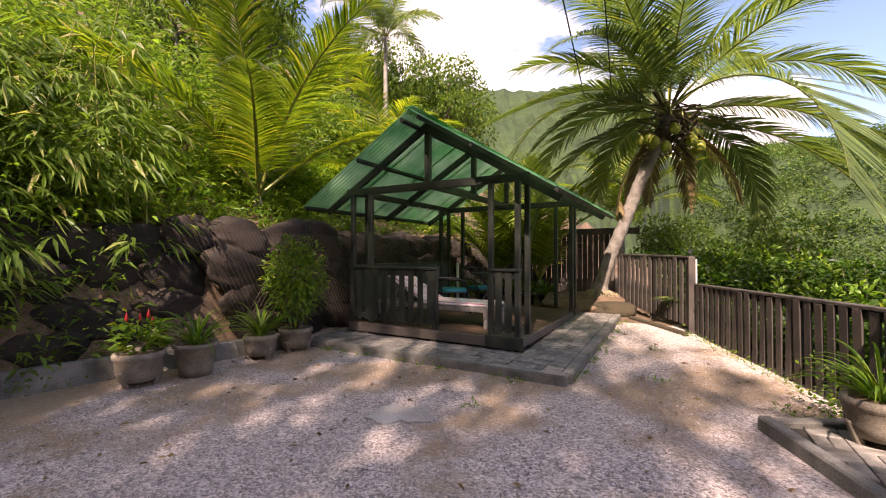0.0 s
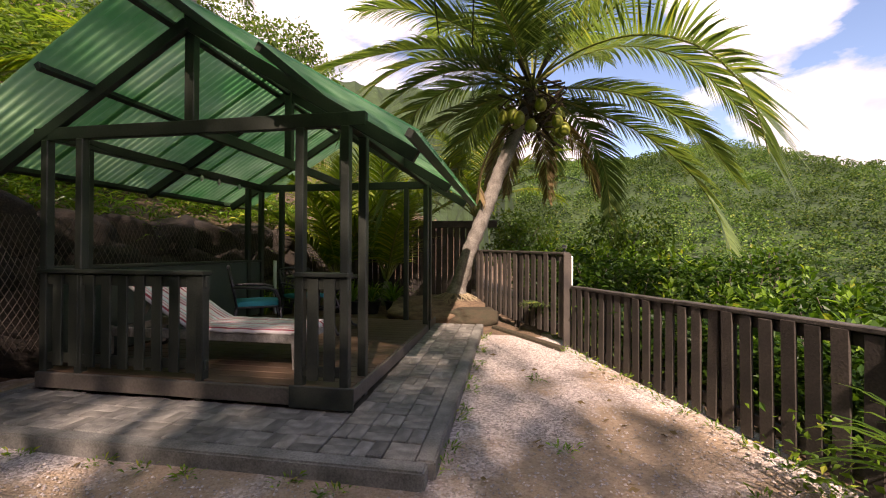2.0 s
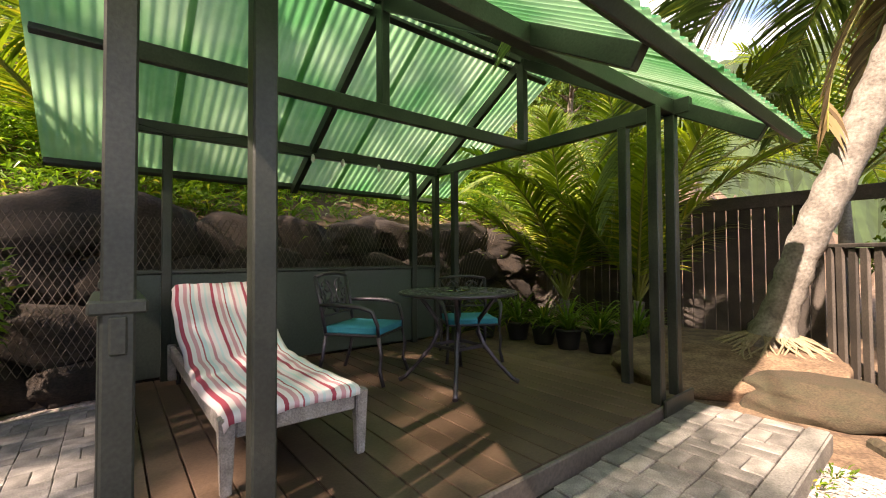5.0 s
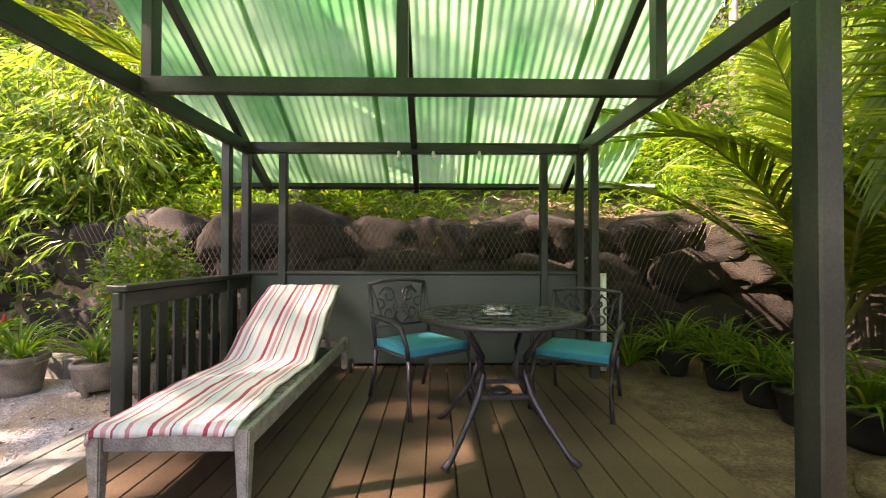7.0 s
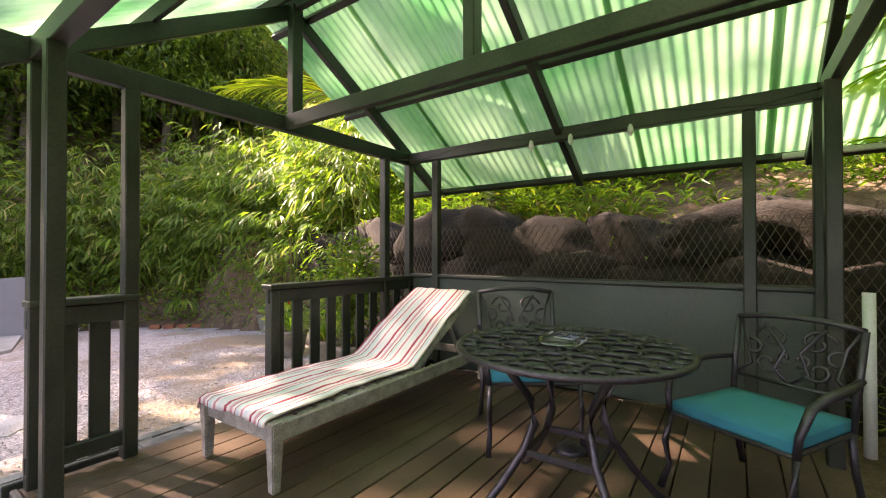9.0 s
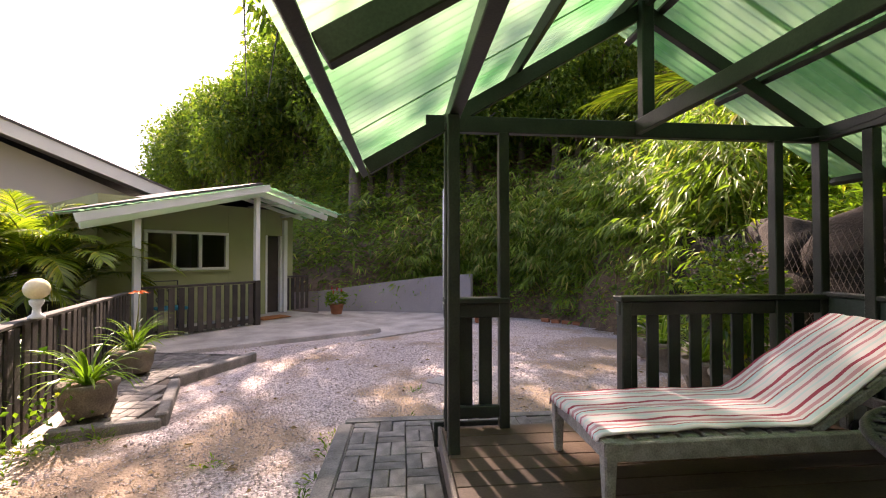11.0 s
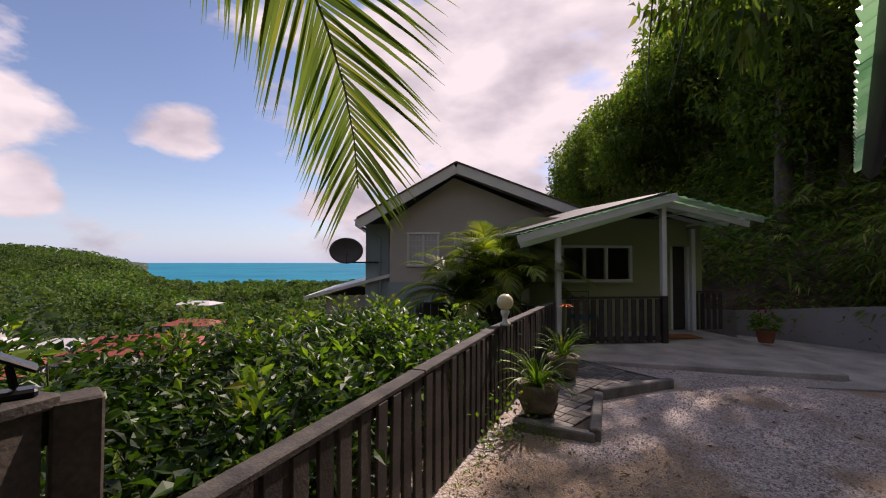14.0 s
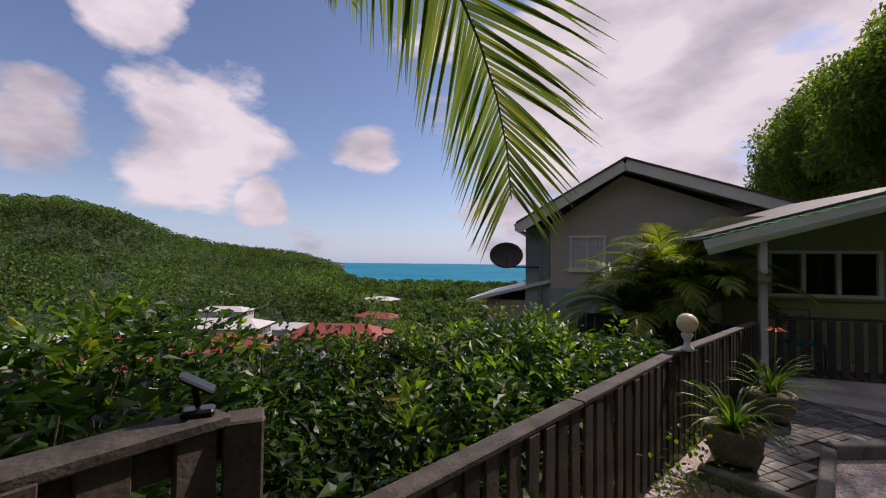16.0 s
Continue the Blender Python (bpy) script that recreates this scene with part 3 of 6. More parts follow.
def rail_piece(x0, x1, xs, y=0.0):
    part("top_rail", box(x0, x1, y - 0.06, y + 0.06, 1.13, 1.165), M["paint"], rail)
    part("under_rail", box(x0, x1, y - 0.02, y + 0.02, 1.03, 1.127), M["paint"], rail)
    part("bottom_rail", box(x0, x1, y - 0.02, y + 0.02, 0.36, 0.44), M["paint"], rail)
    for x in xs:
        part("baluster", box(x - 0.045, x + 0.045, y - 0.042, y - 0.022, 0.34, 1.12, 0.003), M["paint"], rail)


rail_piece(-2.80, -1.18, [-2.60 + 0.163 * k for k in range(9)])
rail_piece(-0.40, 0.04, [-0.25, -0.115])
part("back_panel", box(XB - 0.03, XB + 0.005, 0.05, 3.10, DECK + 0.03, 1.15), M["panel"], pav, "dark green back panel")
part("panel_cap", box(XB - 0.06, XB + 0.03, -0.04, 3.17, 1.152, 1.185), M["paint"], pav)
# deck
deck = new("deck")
deck.parent = pav
y = -0.02
plank = None
while y < 3.16:
    if plank is None:
        plank = part("plank", box(-2.80, 0.045, 0, 0.139, DECK - 0.03, DECK, 0.003), M["deck"], deck)
        plank.location.y = y
    else:
        o = new("plank", plank.data)
        o.parent = deck
        o.location.y = y
    y += 0.146
for x in (-2.7, -1.8, -0.9, -0.02):
    part("joist", bar((x, 0.0, 0.215), (x, 3.15, 0.215), 0.05, 0.08, 0), M["soil"], deck)
part("front_fascia", box(-2.80, 0.05, -0.062, -0.024, 0.15, DECK - 0.01), M["fascia"], deck)
part("side_fascia", box(0.047, 0.075, -0.06, 3.2, 0.17, DECK - 0.004), M["fascia"], deck)
part("corner_block", box(-0.42, 0.1, -0.085, -0.064, 0.14, 0.31), M["paint"], deck)
part("end_block", box(0.078, 0.1, 2.78, 3.22, 0.17, 0.34), M["paint"], deck)

# cup lights and cable under the wall plate
bt = thing("batten", (0, 0, 0), "thin pale batten sticking out past the back eave", "batten")
part("batten_body", bar((-3.33, 3.0, 2.08), (-3.33, 4.15, 2.09), 0.03, 0.04), M["pvc"], bt)
cable = thing("string_light", (0, 0, 0), "thin cable with three small clear bulbs under the roof", "light")
pts = [(-2.45, 0.1 + 0.25 * k, 2.27 - 0.04 * math.sin(k * 1.3)) for k in range(13)]
part("wire", tube(pts, 0.004, 5), M["cable"], cable)
for y in (1.45, 1.75, 2.15):
    o = part("bulb", lathe([(0.008, 0.0), (0.016, -0.02), (0.02, -0.05), (0.008, -0.075)], 10), M["pvc"], cable)
    o.location = (-2.45, y, 2.24)
pv = thing("pipe", (-2.62, 3.3, 0.29), "short upright white plastic pipe behind the chair", "pipe")
part("pipe_body", tube([(0, 0, 0), (0, 0, 0.88)], 0.028, 12), M["pvc"], pv)


# ---- lounger and towel ----
lo = thing("sun_lounger", (0, 0, 0), "weathered grey teak sun lounger with raised back", "lounger")
FX, HX, Y0, Y1, FZ = -0.585, -2.55, 0.365, 0.975, 0.60
HINGE, TILT = -1.66, 31


def taper_leg(x, y, z0, z1, w0, w1):
    """A square leg, thinner at the foot."""
    bm = bmesh.new()
    bmesh.ops.create_cone(bm, cap_ends=True, segments=4, radius1=w0 * 0.7071, radius2=w1 * 0.7071, depth=z1 - z0,
                          matrix=Matrix.Translation((x, y, (z0 + z1) / 2)) @ Matrix.Rotation(math.pi / 4, 4, 'Z'))
    bmesh.ops.bevel(bm, geom=bm.edges[:], offset=0.006, segments=2, affect='EDGES')
    return bm


for y in (Y0, Y1):
    part("side_rail", box(HX, FX - 0.052, y - 0.018, y + 0.018, FZ - 0.082, FZ + 0.004), M["teak"], lo)
    part("leg", taper_leg(FX - 0.025, y, DECK, FZ + 0.012, 0.042, 0.066), M["teak"], lo)
    part("leg", taper_leg(HX + 0.03, y, DECK + 0.05, FZ + 0.012, 0.05, 0.056), M["teak"], lo)
    w = part("wheel", tube([(HX - 0.005, y + 0.035, 0), (HX - 0.005, y + 0.06, 0)], 0.06, 20), M["rubber"], lo)
    w.location.z = DECK + 0.061
    part("hub", tube([(HX - 0.005, y + 0.03, 0), (HX - 0.005, y + 0.066, 0)], 0.026, 12), M["pvc"], w)
part("foot_rail", box(FX - 0.04, FX - 0.004, Y0 + 0.035, Y1 - 0.035, FZ - 0.08, FZ - 0.002), M["teak"], lo)
part("head_rail", box(HX + 0.02, HX + 0.05, Y0 + 0.03, Y1 - 0.03, FZ - 0.075, FZ - 0.01), M["teak"], lo)
for k in range(9):
    x = FX - 0.10 - k * 0.115
    part("slat", box(x - 0.045, x + 0.045, Y0 + 0.02, Y1 - 0.02, FZ - 0.014, FZ + 0.006), M["teak"], lo)
back = new("backrest")
back.parent = lo
back.matrix_basis = pose(HINGE, (Y0 + Y1) / 2, FZ + 0.012, 0, TILT, 0)
for k in range(7):
    part("back_slat", box(-0.10 - k * 0.118, -0.005 - k * 0.118, -0.27, 0.27, -0.012, 0.006), M["teak"], back)
for y in (-0.25, 0.25):
    part("back_stile", box(-0.83, 0.0, y - 0.02, y + 0.02, -0.055, -0.013), M["teak"], back)
for y in (Y0 + 0.1, Y1 - 0.1):
    part("prop", bar((-2.36, y, FZ - 0.05), (-2.16, y, FZ + 0.25), 0.03, 0.03), M["teak"], lo)

# the towel lies flat on the slats, bends at the hinge and covers the back
prof = [(FX + 0.004, FZ - 0.012), (FX + 0.002, FZ + 0.012), (FX - 0.02, FZ + 0.024)]
steps = 22
for k in range(1, steps):
    prof.append((FX - 0.02 + (HINGE + 0.03 - FX + 0.02) * k / steps, FZ + 0.025))
prof.append((HINGE + 0.01, FZ + 0.028))
ca, sa = math.cos(radians(TILT)), math.sin(radians(TILT))
for k in range(1, 18):
    d = 0.05 * k - 0.01
    prof.append((HINGE - d * ca - 0.012, FZ + 0.036 + d * sa))
prof.append((HINGE - 0.865 * ca - 0.012, FZ + 0.02 + 0.85 * sa))
vs, fs, uv = [], [], []
NW = 26
for i, (x, z) in enumerate(prof):
    wander = 0.010 * math.sin(i * 0.31 + 0.7)
    for j in range(NW + 1):
        v = j / NW
        y = Y0 - 0.022 + (Y1 - Y0 - 0.005) * v + wander + 0.008 * math.sin(i * 0.9) * (v - 0.5)
        edge = max(0, 0.04 - v) / 0.04
        fold = 0.0045 * math.sin(11 * v + i * 0.55) + 0.003 * math.sin(23 * v - i * 0.9)
        vs.append((x + 0.012 * math.sin(6 * v + 1) * (1 if i < 3 else 0.2), y, z - 0.03 * edge + abs(fold)))
        uv.append((v, i / len(prof)))
for i in range(len(prof) - 1):
    for j in range(NW):
        fs.append((i * (NW + 1) + j, (i + 1) * (NW + 1) + j, (i + 1) * (NW + 1) + j + 1, i * (NW + 1) + j + 1))
me = bpy.data.meshes.new("towel")
me.from_pydata(vs, [], fs)
ul = me.uv_layers.new(name="uv")
for lp in me.loops:
    ul.data[lp.index].uv = uv[lp.vertex_index]
me.polygons.foreach_set("use_smooth", [True] * len(fs))
o = link("towel", me, M["towel"], None, "red, white and pale blue striped towel spread over the lounger", "towel")
so = o.modifiers.new("thick", 'SOLIDIFY')
so.thickness = 0.010


# ---- table and chairs ----
def scroll(cx, cz, r, turns, start, sgn, n=14):
    """A flat spiral in the xz plane."""
    out = []
    for i in range(n + 1):
        t = i / n
        a = start + sgn * turns * 6.2832 * t
        q = r * (1 - 0.75 * t)
        out.append((cx + q * math.cos(a), 0, cz + q * math.sin(a)))
    return out


tb = thing("garden_table", (-1.20, 2.14, DECK), "round dark cast-metal garden table with pierced top", "table", rz=18)
bm = tube([(0.455 * math.cos(a), 0.455 * math.sin(a), 0.705) for a in np.linspace(0, 6.2832, 41)], 0.014, 8, caps=False)
part("rim", bm, M["iron"], tb)
bm = bmesh.new()
for ring, count, rad in ((0.10, 6, 0.055), (0.22, 12, 0.055), (0.34, 18, 0.057), (0.42, 30, 0.036)):
    for k in range(count):
        a = 6.2832 * k / count + ring
        tube([(ring * math.cos(a) + rad * math.cos(b), ring * math.sin(a) + rad * math.sin(b), 0.71) for b in np.linspace(0, 6.2832, 9)], 0.0085, 5, bm, False)
for k in range(12):
    a = 6.2832 * k / 12
    bar((0.03 * math.cos(a), 0.03 * math.sin(a), 0.706), (0.45 * math.cos(a), 0.45 * math.sin(a), 0.706), 0.022, 0.010, 0, bm=bm)
lathe([(0.06, 0.70), (0.06, 0.716)], 20, bm)
lathe([(0.0, 0.698), (0.45, 0.698), (0.45, 0.703), (0.0, 0.703)], 36, bm)
part("pierced_top", bm, M["iron"], tb)
for k in range(4):
    a = 6.2832 * k / 4 + 0.5
    pr = [(0.33, 0.70), (0.26, 0.62), (0.17, 0.50), (0.155, 0.40), (0.20, 0.30), (0.30, 0.17), (0.42, 0.04), (0.47, 0.012)]
    part("leg", tube([(r * math.cos(a), r * math.sin(a), z) for r, z in pr], [0.017, 0.017, 0.018, 0.019, 0.018, 0.016, 0.016, 0.02], 8), M["iron"], tb)
for k in range(4):
    a, b = 6.2832 * k / 4 + 0.5, 6.2832 * (k + 1) / 4 + 0.5
    part("stretcher", bar((0.2 * math.cos(a), 0.2 * math.sin(a), 0.29), (0.2 * math.cos(b), 0.2 * math.sin(b), 0.29), 0.016, 0.028), M["iron"], tb)
part("rosette", lathe([(0.015, 0.275), (0.07, 0.28), (0.05, 0.295), (0.02, 0.31)], 10), M["iron"], tb)
ash = thing("ashtray", (-1.19, 2.12, DECK + 0.72), "square clear glass ashtray on the table", "ashtray")
bm = bmesh.new()
for a, b in (((-0.07, -0.07), (0.07, -0.07)), ((0.07, -0.07), (0.07, 0.07)), ((0.07, 0.07), (-0.07, 0.07)), ((-0.07, 0.07), (-0.07, -0.07))):
    bar((*a, 0.018), (*b, 0.018), 0.018, 0.03, 0.004, bm=bm)
box(-0.068, 0.068, -0.068, 0.068, 0.001, 0.01, 0.002, bm)
part("bowl", bm, M["glass"], ash)


def chair():
    c = thing("garden_chair", (0, 0, 0), "dark cast-metal armchair with scrolled back and turquoise cushion", "chair", "chairs round the garden table")
    for sx in (-1, 1):
        part("front_leg", tube([(sx * 0.25, 0.24, 0.40), (sx * 0.255, 0.27, 0.25), (sx * 0.25, 0.25, 0.12), (sx * 0.265, 0.29, 0.0)], [0.016, 0.016, 0.014, 0.017], 8), M["iron"], c)
        part("back_leg", tube([(sx * 0.23, -0.22, 0.42), (sx * 0.235, -0.25, 0.2), (sx * 0.24, -0.31, 0.0)], [0.016, 0.015, 0.016], 8), M["iron"], c)
        part("armrest", tube([(sx * 0.255, -0.26, 0.66), (sx * 0.285, -0.1, 0.665), (sx * 0.29, 0.1, 0.655), (sx * 0.28, 0.2, 0.62), (sx * 0.26, 0.24, 0.5), (sx * 0.25, 0.24, 0.40)], [0.014, 0.02, 0.022, 0.018, 0.015, 0.015], 8), M["iron"], c)
        part("back_stile", tube([(sx * 0.235, -0.22, 0.40), (sx * 0.245, -0.26, 0.65), (sx * 0.25, -0.31, 0.90)], 0.015, 8), M["iron"], c)
    part("top_rail", tube([(-0.25, -0.31, 0.90), (-0.12, -0.315, 0.925), (0, -0.315, 0.93), (0.12, -0.315, 0.925), (0.25, -0.31, 0.90)], 0.016, 8), M["iron"], c)
    part("low_rail", tube([(-0.24, -0.25, 0.56), (0.24, -0.25, 0.56)], 0.011, 8), M["iron"], c)
    bm = bmesh.new()
    for sx in (-1, 1):
        for cx, cz, r, tn, st in ((0.09, 0.80, 0.075, 1.1, 0.2), (0.10, 0.66, 0.06, 1.0, 3.5), (0.17, 0.73, 0.05, 0.9, 1.2), (0.035, 0.70, 0.04, 0.9, 4.4)):
            pts = [(sx * x, -0.285 - 0.2 * (z - 0.73), z) for x, _, z in scroll(cx, cz, r, tn, st, 1)]
            tube(pts, 0.009, 5, bm)
        tube([(0.0, -0.25, 0.56), (sx * 0.07, -0.265, 0.63), (sx * 0.03, -0.28, 0.74), (sx * 0.12, -0.30, 0.88)], 0.009, 5, bm)
        tube([(sx * 0.24, -0.25, 0.56), (sx * 0.17, -0.265, 0.64), (sx * 0.2, -0.29, 0.8), (sx * 0.24, -0.31, 0.89)], 0.009, 5, bm)
    part("scrollwork", bm, M["iron"], c)
    part("seat_frame", box(-0.25, 0.25, -0.24, 0.25, 0.395, 0.418, 0.008), M["iron"], c)
    bm = box(-0.235, 0.235, -0.225, 0.245, 0.42, 0.475, 0)
    bmesh.ops.subdivide_edges(bm, edges=bm.edges[:], cuts=4, use_grid_fill=True)
    for v in bm.verts:
        v.co.z += 0.018 * (1 - (v.co.x / 0.235) ** 4) * (1 - ((v.co.y - 0.01) / 0.235) ** 4) * (1 if v.co.z > 0.45 else 0)
    for f in bm.faces:
        f.smooth = True
    part("cushion", bm, M["cushion"], c, "turquoise seat cushion")
    return c


c1 = chair()
c1.matrix_basis = pose(-1.85, 1.66, DECK, 0, 0, -54) @ Matrix.Diagonal((1, 1, 0.92, 1))
copy_thing(c1, pose(-1.80, 2.79, DECK, 0, 0, -120) @ Matrix.Diagonal((1, 1, 0.92, 1)))


# ---- paving round the pavilion ----
pavement = thing("pavement", (0, 0, 0), "grey concrete block paving laid in basket weave with raised kerb", "paving")
pavement["kind"] = "structure"


def pave_z(x, y):
    return 0.10 + 0.037 * (y + 0.7)


def slab_strip(x0, x1, y0, y1, drop, mat, name, parent):
    vs, fs = [], []
    for lay, dz in ((0, 0.0), (1, -0.14)):
        for y in (y0, y1):
            for x in (x0, x1):
                vs.append((x, y, pave_z(x, y) - drop + dz))
    fs = [(0, 1, 3, 2), (4, 6, 7, 5), (0, 4, 5, 1), (2, 3, 7, 6), (0, 2, 6, 4), (1, 5, 7, 3)]
    me = bpy.data.meshes.new(name)
    me.from_pydata(vs, [], fs)
    bm = bmesh.new()
    bm.from_mesh(me)
    bmesh.ops.recalc_face_normals(bm, faces=bm.faces)
    if name == "kerb":
        bmesh.ops.bevel(bm, geom=bm.edges[:], offset=0.012, segments=2, affect='EDGES')
    bm.to_mesh(me)
    bm.free()
    return link(name, me, mat, parent)


slab_strip(-2.92, 0.70, -0.63, -0.03, 0.02, M["joint"], "bedding", pavement)
slab_strip(0.02, 0.72, -0.028, 3.25, 0.02, M["joint"], "bedding", pavement)
slab_strip(-2.92, 0.78, -0.75, -0.632, -0.004, M["kerb"], "kerb", pavement)
slab_strip(0.70, 0.82, -0.628, 3.25, -0.004, M["kerb"], "kerb", pavement)
slab_strip(-3.0, -2.925, -0.62, 0.3, -0.01, M["kerb"], "kerb", pavement)

bm = box(-0.098, 0.098, -0.048, 0.048, -0.03, 0.0, 0.005)
paver_me = bpy.data.meshes.new("paver")
bm.to_mesh(paver_me)
bm.free()
paver_me.materials.append(M["paver"])
rnd = random.Random(5)


def lay_pavers(x0, x1, y0, y1, zf, parent, cell=0.204, angle=0.0, tilt=2.1, skip=None):
    """Basket weave: pairs of blocks turned by a quarter from cell to cell."""
    nx, ny = int(round((x1 - x0) / cell)), int(round((y1 - y0) / cell))
    for i in range(nx):
        for j in range(ny):
            cx, cy = x0 + (i + 0.5) * cell, y0 + (j + 0.5) * cell
            turn = (i + j) % 2
            for k in (-0.25, 0.25):
                px, py = (cx, cy + k * cell) if not turn else (cx + k * cell, cy)
                if skip and skip(px, py):
                    continue
                o = new("paver", paver_me)
                o.parent = parent
                o.matrix_basis = pose(px, py, zf(px, py) + rnd.uniform(-0.003, 0.004), tilt + rnd.uniform(-0.8, 0.8), rnd.uniform(-0.8, 0.8), 90 * turn + rnd.uniform(-1, 1))


# ---- fences ----
def fence(name, label, a, b, z_top, z_bot, spacing, width, cap=0.10, posts=(), cap_t=0.032):
    """Slats on rails with a cap, from a to b (x, y); heights at both ends."""
    f = thing(name, (0, 0, 0), label, "fence")
    a, b = Vector((*a, 0)), Vector((*b, 0))
    d = b - a
    ln = d.length
    d.normalize()
    s = Vector((-d.y, d.x, 0))
    zt = lambda q: z_top[0] + (z_top[1] - z_top[0]) * q / ln
    zb = lambda q: z_bot[0] + (z_bot[1] - z_bot[0]) * q / ln
    n = int(ln / spacing)
    base = None
    for k in range(n + 1):
        q = (k + 0.5) * ln / (n + 1)
        h = zt(q) - 0.03 - zb(q)
        bm = box(-width / 2, width / 2, -0.011, 0.011, 0, h, 0.003)
        o = part("slat", bm, M["fence"], f)
        p = a + d * q - s * 0.034
        o.matrix_basis = pose(p.x, p.y, zb(q) + rnd.uniform(-0.01, 0.01), rnd.uniform(-0.6, 0.6), rnd.uniform(-0.7, 0.7), math.degrees(math.atan2(d.y, d.x)) + rnd.uniform(-2, 2))
    m = int(math.ceil(ln / 2.4))
    for k in range(m):
        p, q = a + d * (ln * k / m), a + d * (ln * (k + 1) / m - 0.004)
        z0, z1 = zt(ln * k / m), zt(ln * (k + 1) / m)
        part("cap", bar((*p.xy, z0 - cap_t / 2 + 0.003 * (k % 2)), (*q.xy, z1 - cap_t / 2 + 0.003 * (k % 2)), cap, cap_t, 0.006), M["cap"], f)
        for dz in (0.075, None):
            h0 = z0 - dz if dz else zb(0) + 0.10
            h1 = z1 - dz if dz else zb(ln) + 0.10
            part("rail", bar((*p.xy, h0), (*q.xy, h1), 0.04, 0.075, 0.004), M["fence"], f)
    for q in posts:
        p = a + d * q + s * 0.04
        part("post", box(p.x - 0.045, p.x + 0.045, p.y - 0.045, p.y + 0.045, zb(q) - 0.25, zt(q) - 0.034), M["fence"], f)
    return f


fence("low_fence", "low dark-stained timber slat fence with worn top rail beside the gravel", (2.02, 2.50), (3.32, -0.78), (0.90, 0.935), (0.10, 0.03), 0.148, 0.092, posts=(0.6, 2.2, 3.4))
fence("low_fence", "low dark-stained timber slat fence with worn top rail beside the gravel", (3.325, -0.785), (4.42, -3.88), (0.935, 0.90), (0.03, -0.03), 0.148, 0.092, posts=(1.2, 2.6, 3.2))
tall = fence("tall_fence", "tall dark-stained slat fence with corner post beside the palm", (0.60, 4.76), (1.95, 2.61), (1.37, 1.325), (0.36, 0.20), 0.160, 0.092, posts=(0.05, 1.3))
part("corner_post", box(1.895, 1.99, 2.515, 2.607, 0.02, 1.31), M["fence"], tall)
part("side_strip", box(1.991, 2.012, 2.525, 2.595, 0.9, 1.28), M["pvc"], tall, "white strip on the corner post")
lamp = thing("solar_lamp", (1.92, 2.66, 1.327), "small black solar lamp on the fence post", "lamp")
part("base", box(-0.025, 0.025, -0.035, 0.035, 0, 0.02), M["black"], lamp)
part("arm", bar((0, 0, 0.02), (0.0, 0.01, 0.075), 0.018, 0.014), M["black"], lamp)
part("panel", bar((0.0, -0.035, 0.055), (0.0, 0.04, 0.10), 0.06, 0.012), M["black"], lamp)
gate = thing("boundary_fence", (0, 0, 0), "close-boarded dark timber boundary fence behind the palms", "fence")
x = -3.7
while x < 0.25:
    h = 1.95 + (0.03 if int(x * 7) % 2 else 0)
    part("board", box(x, x + 0.125, 6.2, 6.222, 0.3, h if x < -1.1 else h, 0.004), M["fence"], gate)
    x += 0.135
part("head_rail", box(-1.2, 0.9, 6.15, 6.20, 1.86, 2.02), M["fence"], gate)
part("rail", box(-3.7, 0.3, 6.224, 6.26, 0.6, 0.7), M["fence"], gate)
ball = thing("globe_lamp", (3.33, -0.98, 0.93), "cream glass globe lamp on a white stand on the fence", "lamp")
part("stand", lathe([(0.055, 0), (0.055, 0.02), (0.03, 0.04), (0.026, 0.09), (0.045, 0.12), (0.05, 0.15), (0.03, 0.165)], 18), M["white"], ball)
bm = bmesh.new()
bmesh.ops.create_uvsphere(bm, u_segments=24, v_segments=14, radius=0.088, matrix=Matrix.Translation((0, 0, 0.243)))
for f in bm.faces:
    f.smooth = True
part("globe", bm, M["globe"], ball)

# ---- paved corner with pots ----
corner = thing("pavement", (0, 0, 0), "small paved corner with kerb for two plant pots", "paving")
corner["kind"] = "structure"
EDGE = [(3.05, -0.72), (2.36, -1.0), (2.86, -2.2), (2.42, -3.42), (4.0, -3.75)]
for a, b in zip(EDGE, EDGE[1:4]):
    part("kerb", bar((*a, 0.035), (*b, 0.0), 0.10, 0.14, 0.014), M["kerb"], corner)
bm = bmesh.new()
vs = [bm.verts.new((x, y, 0.03)) for x, y in EDGE] + [bm.verts.new((4.36, -3.8, 0.03))]
bm.faces.new(vs)
r = bmesh.ops.extrude_face_region(bm, geom=bm.faces[:])
bmesh.ops.translate(bm, verts=[v for v in r["geom"] if isinstance(v, bmesh.types.BMVert)], vec=(0, 0, -0.12))
bmesh.ops.recalc_face_normals(bm, faces=bm.faces)
part("bedding", bm, M["joint"], corner)


def poly_inside(x, y, poly):
    c = False
    for (ax, ay), (bx, by) in zip(poly, poly[1:] + poly[:1]):
        if (ay > y) != (by > y) and x < (bx - ax) * (y - ay) / (by - ay) + ax:
            c = not c
    return c


INNER = [(3.0, -0.82), (2.48, -1.03), (2.97, -2.2), (2.56, -3.36), (4.1, -3.65)]

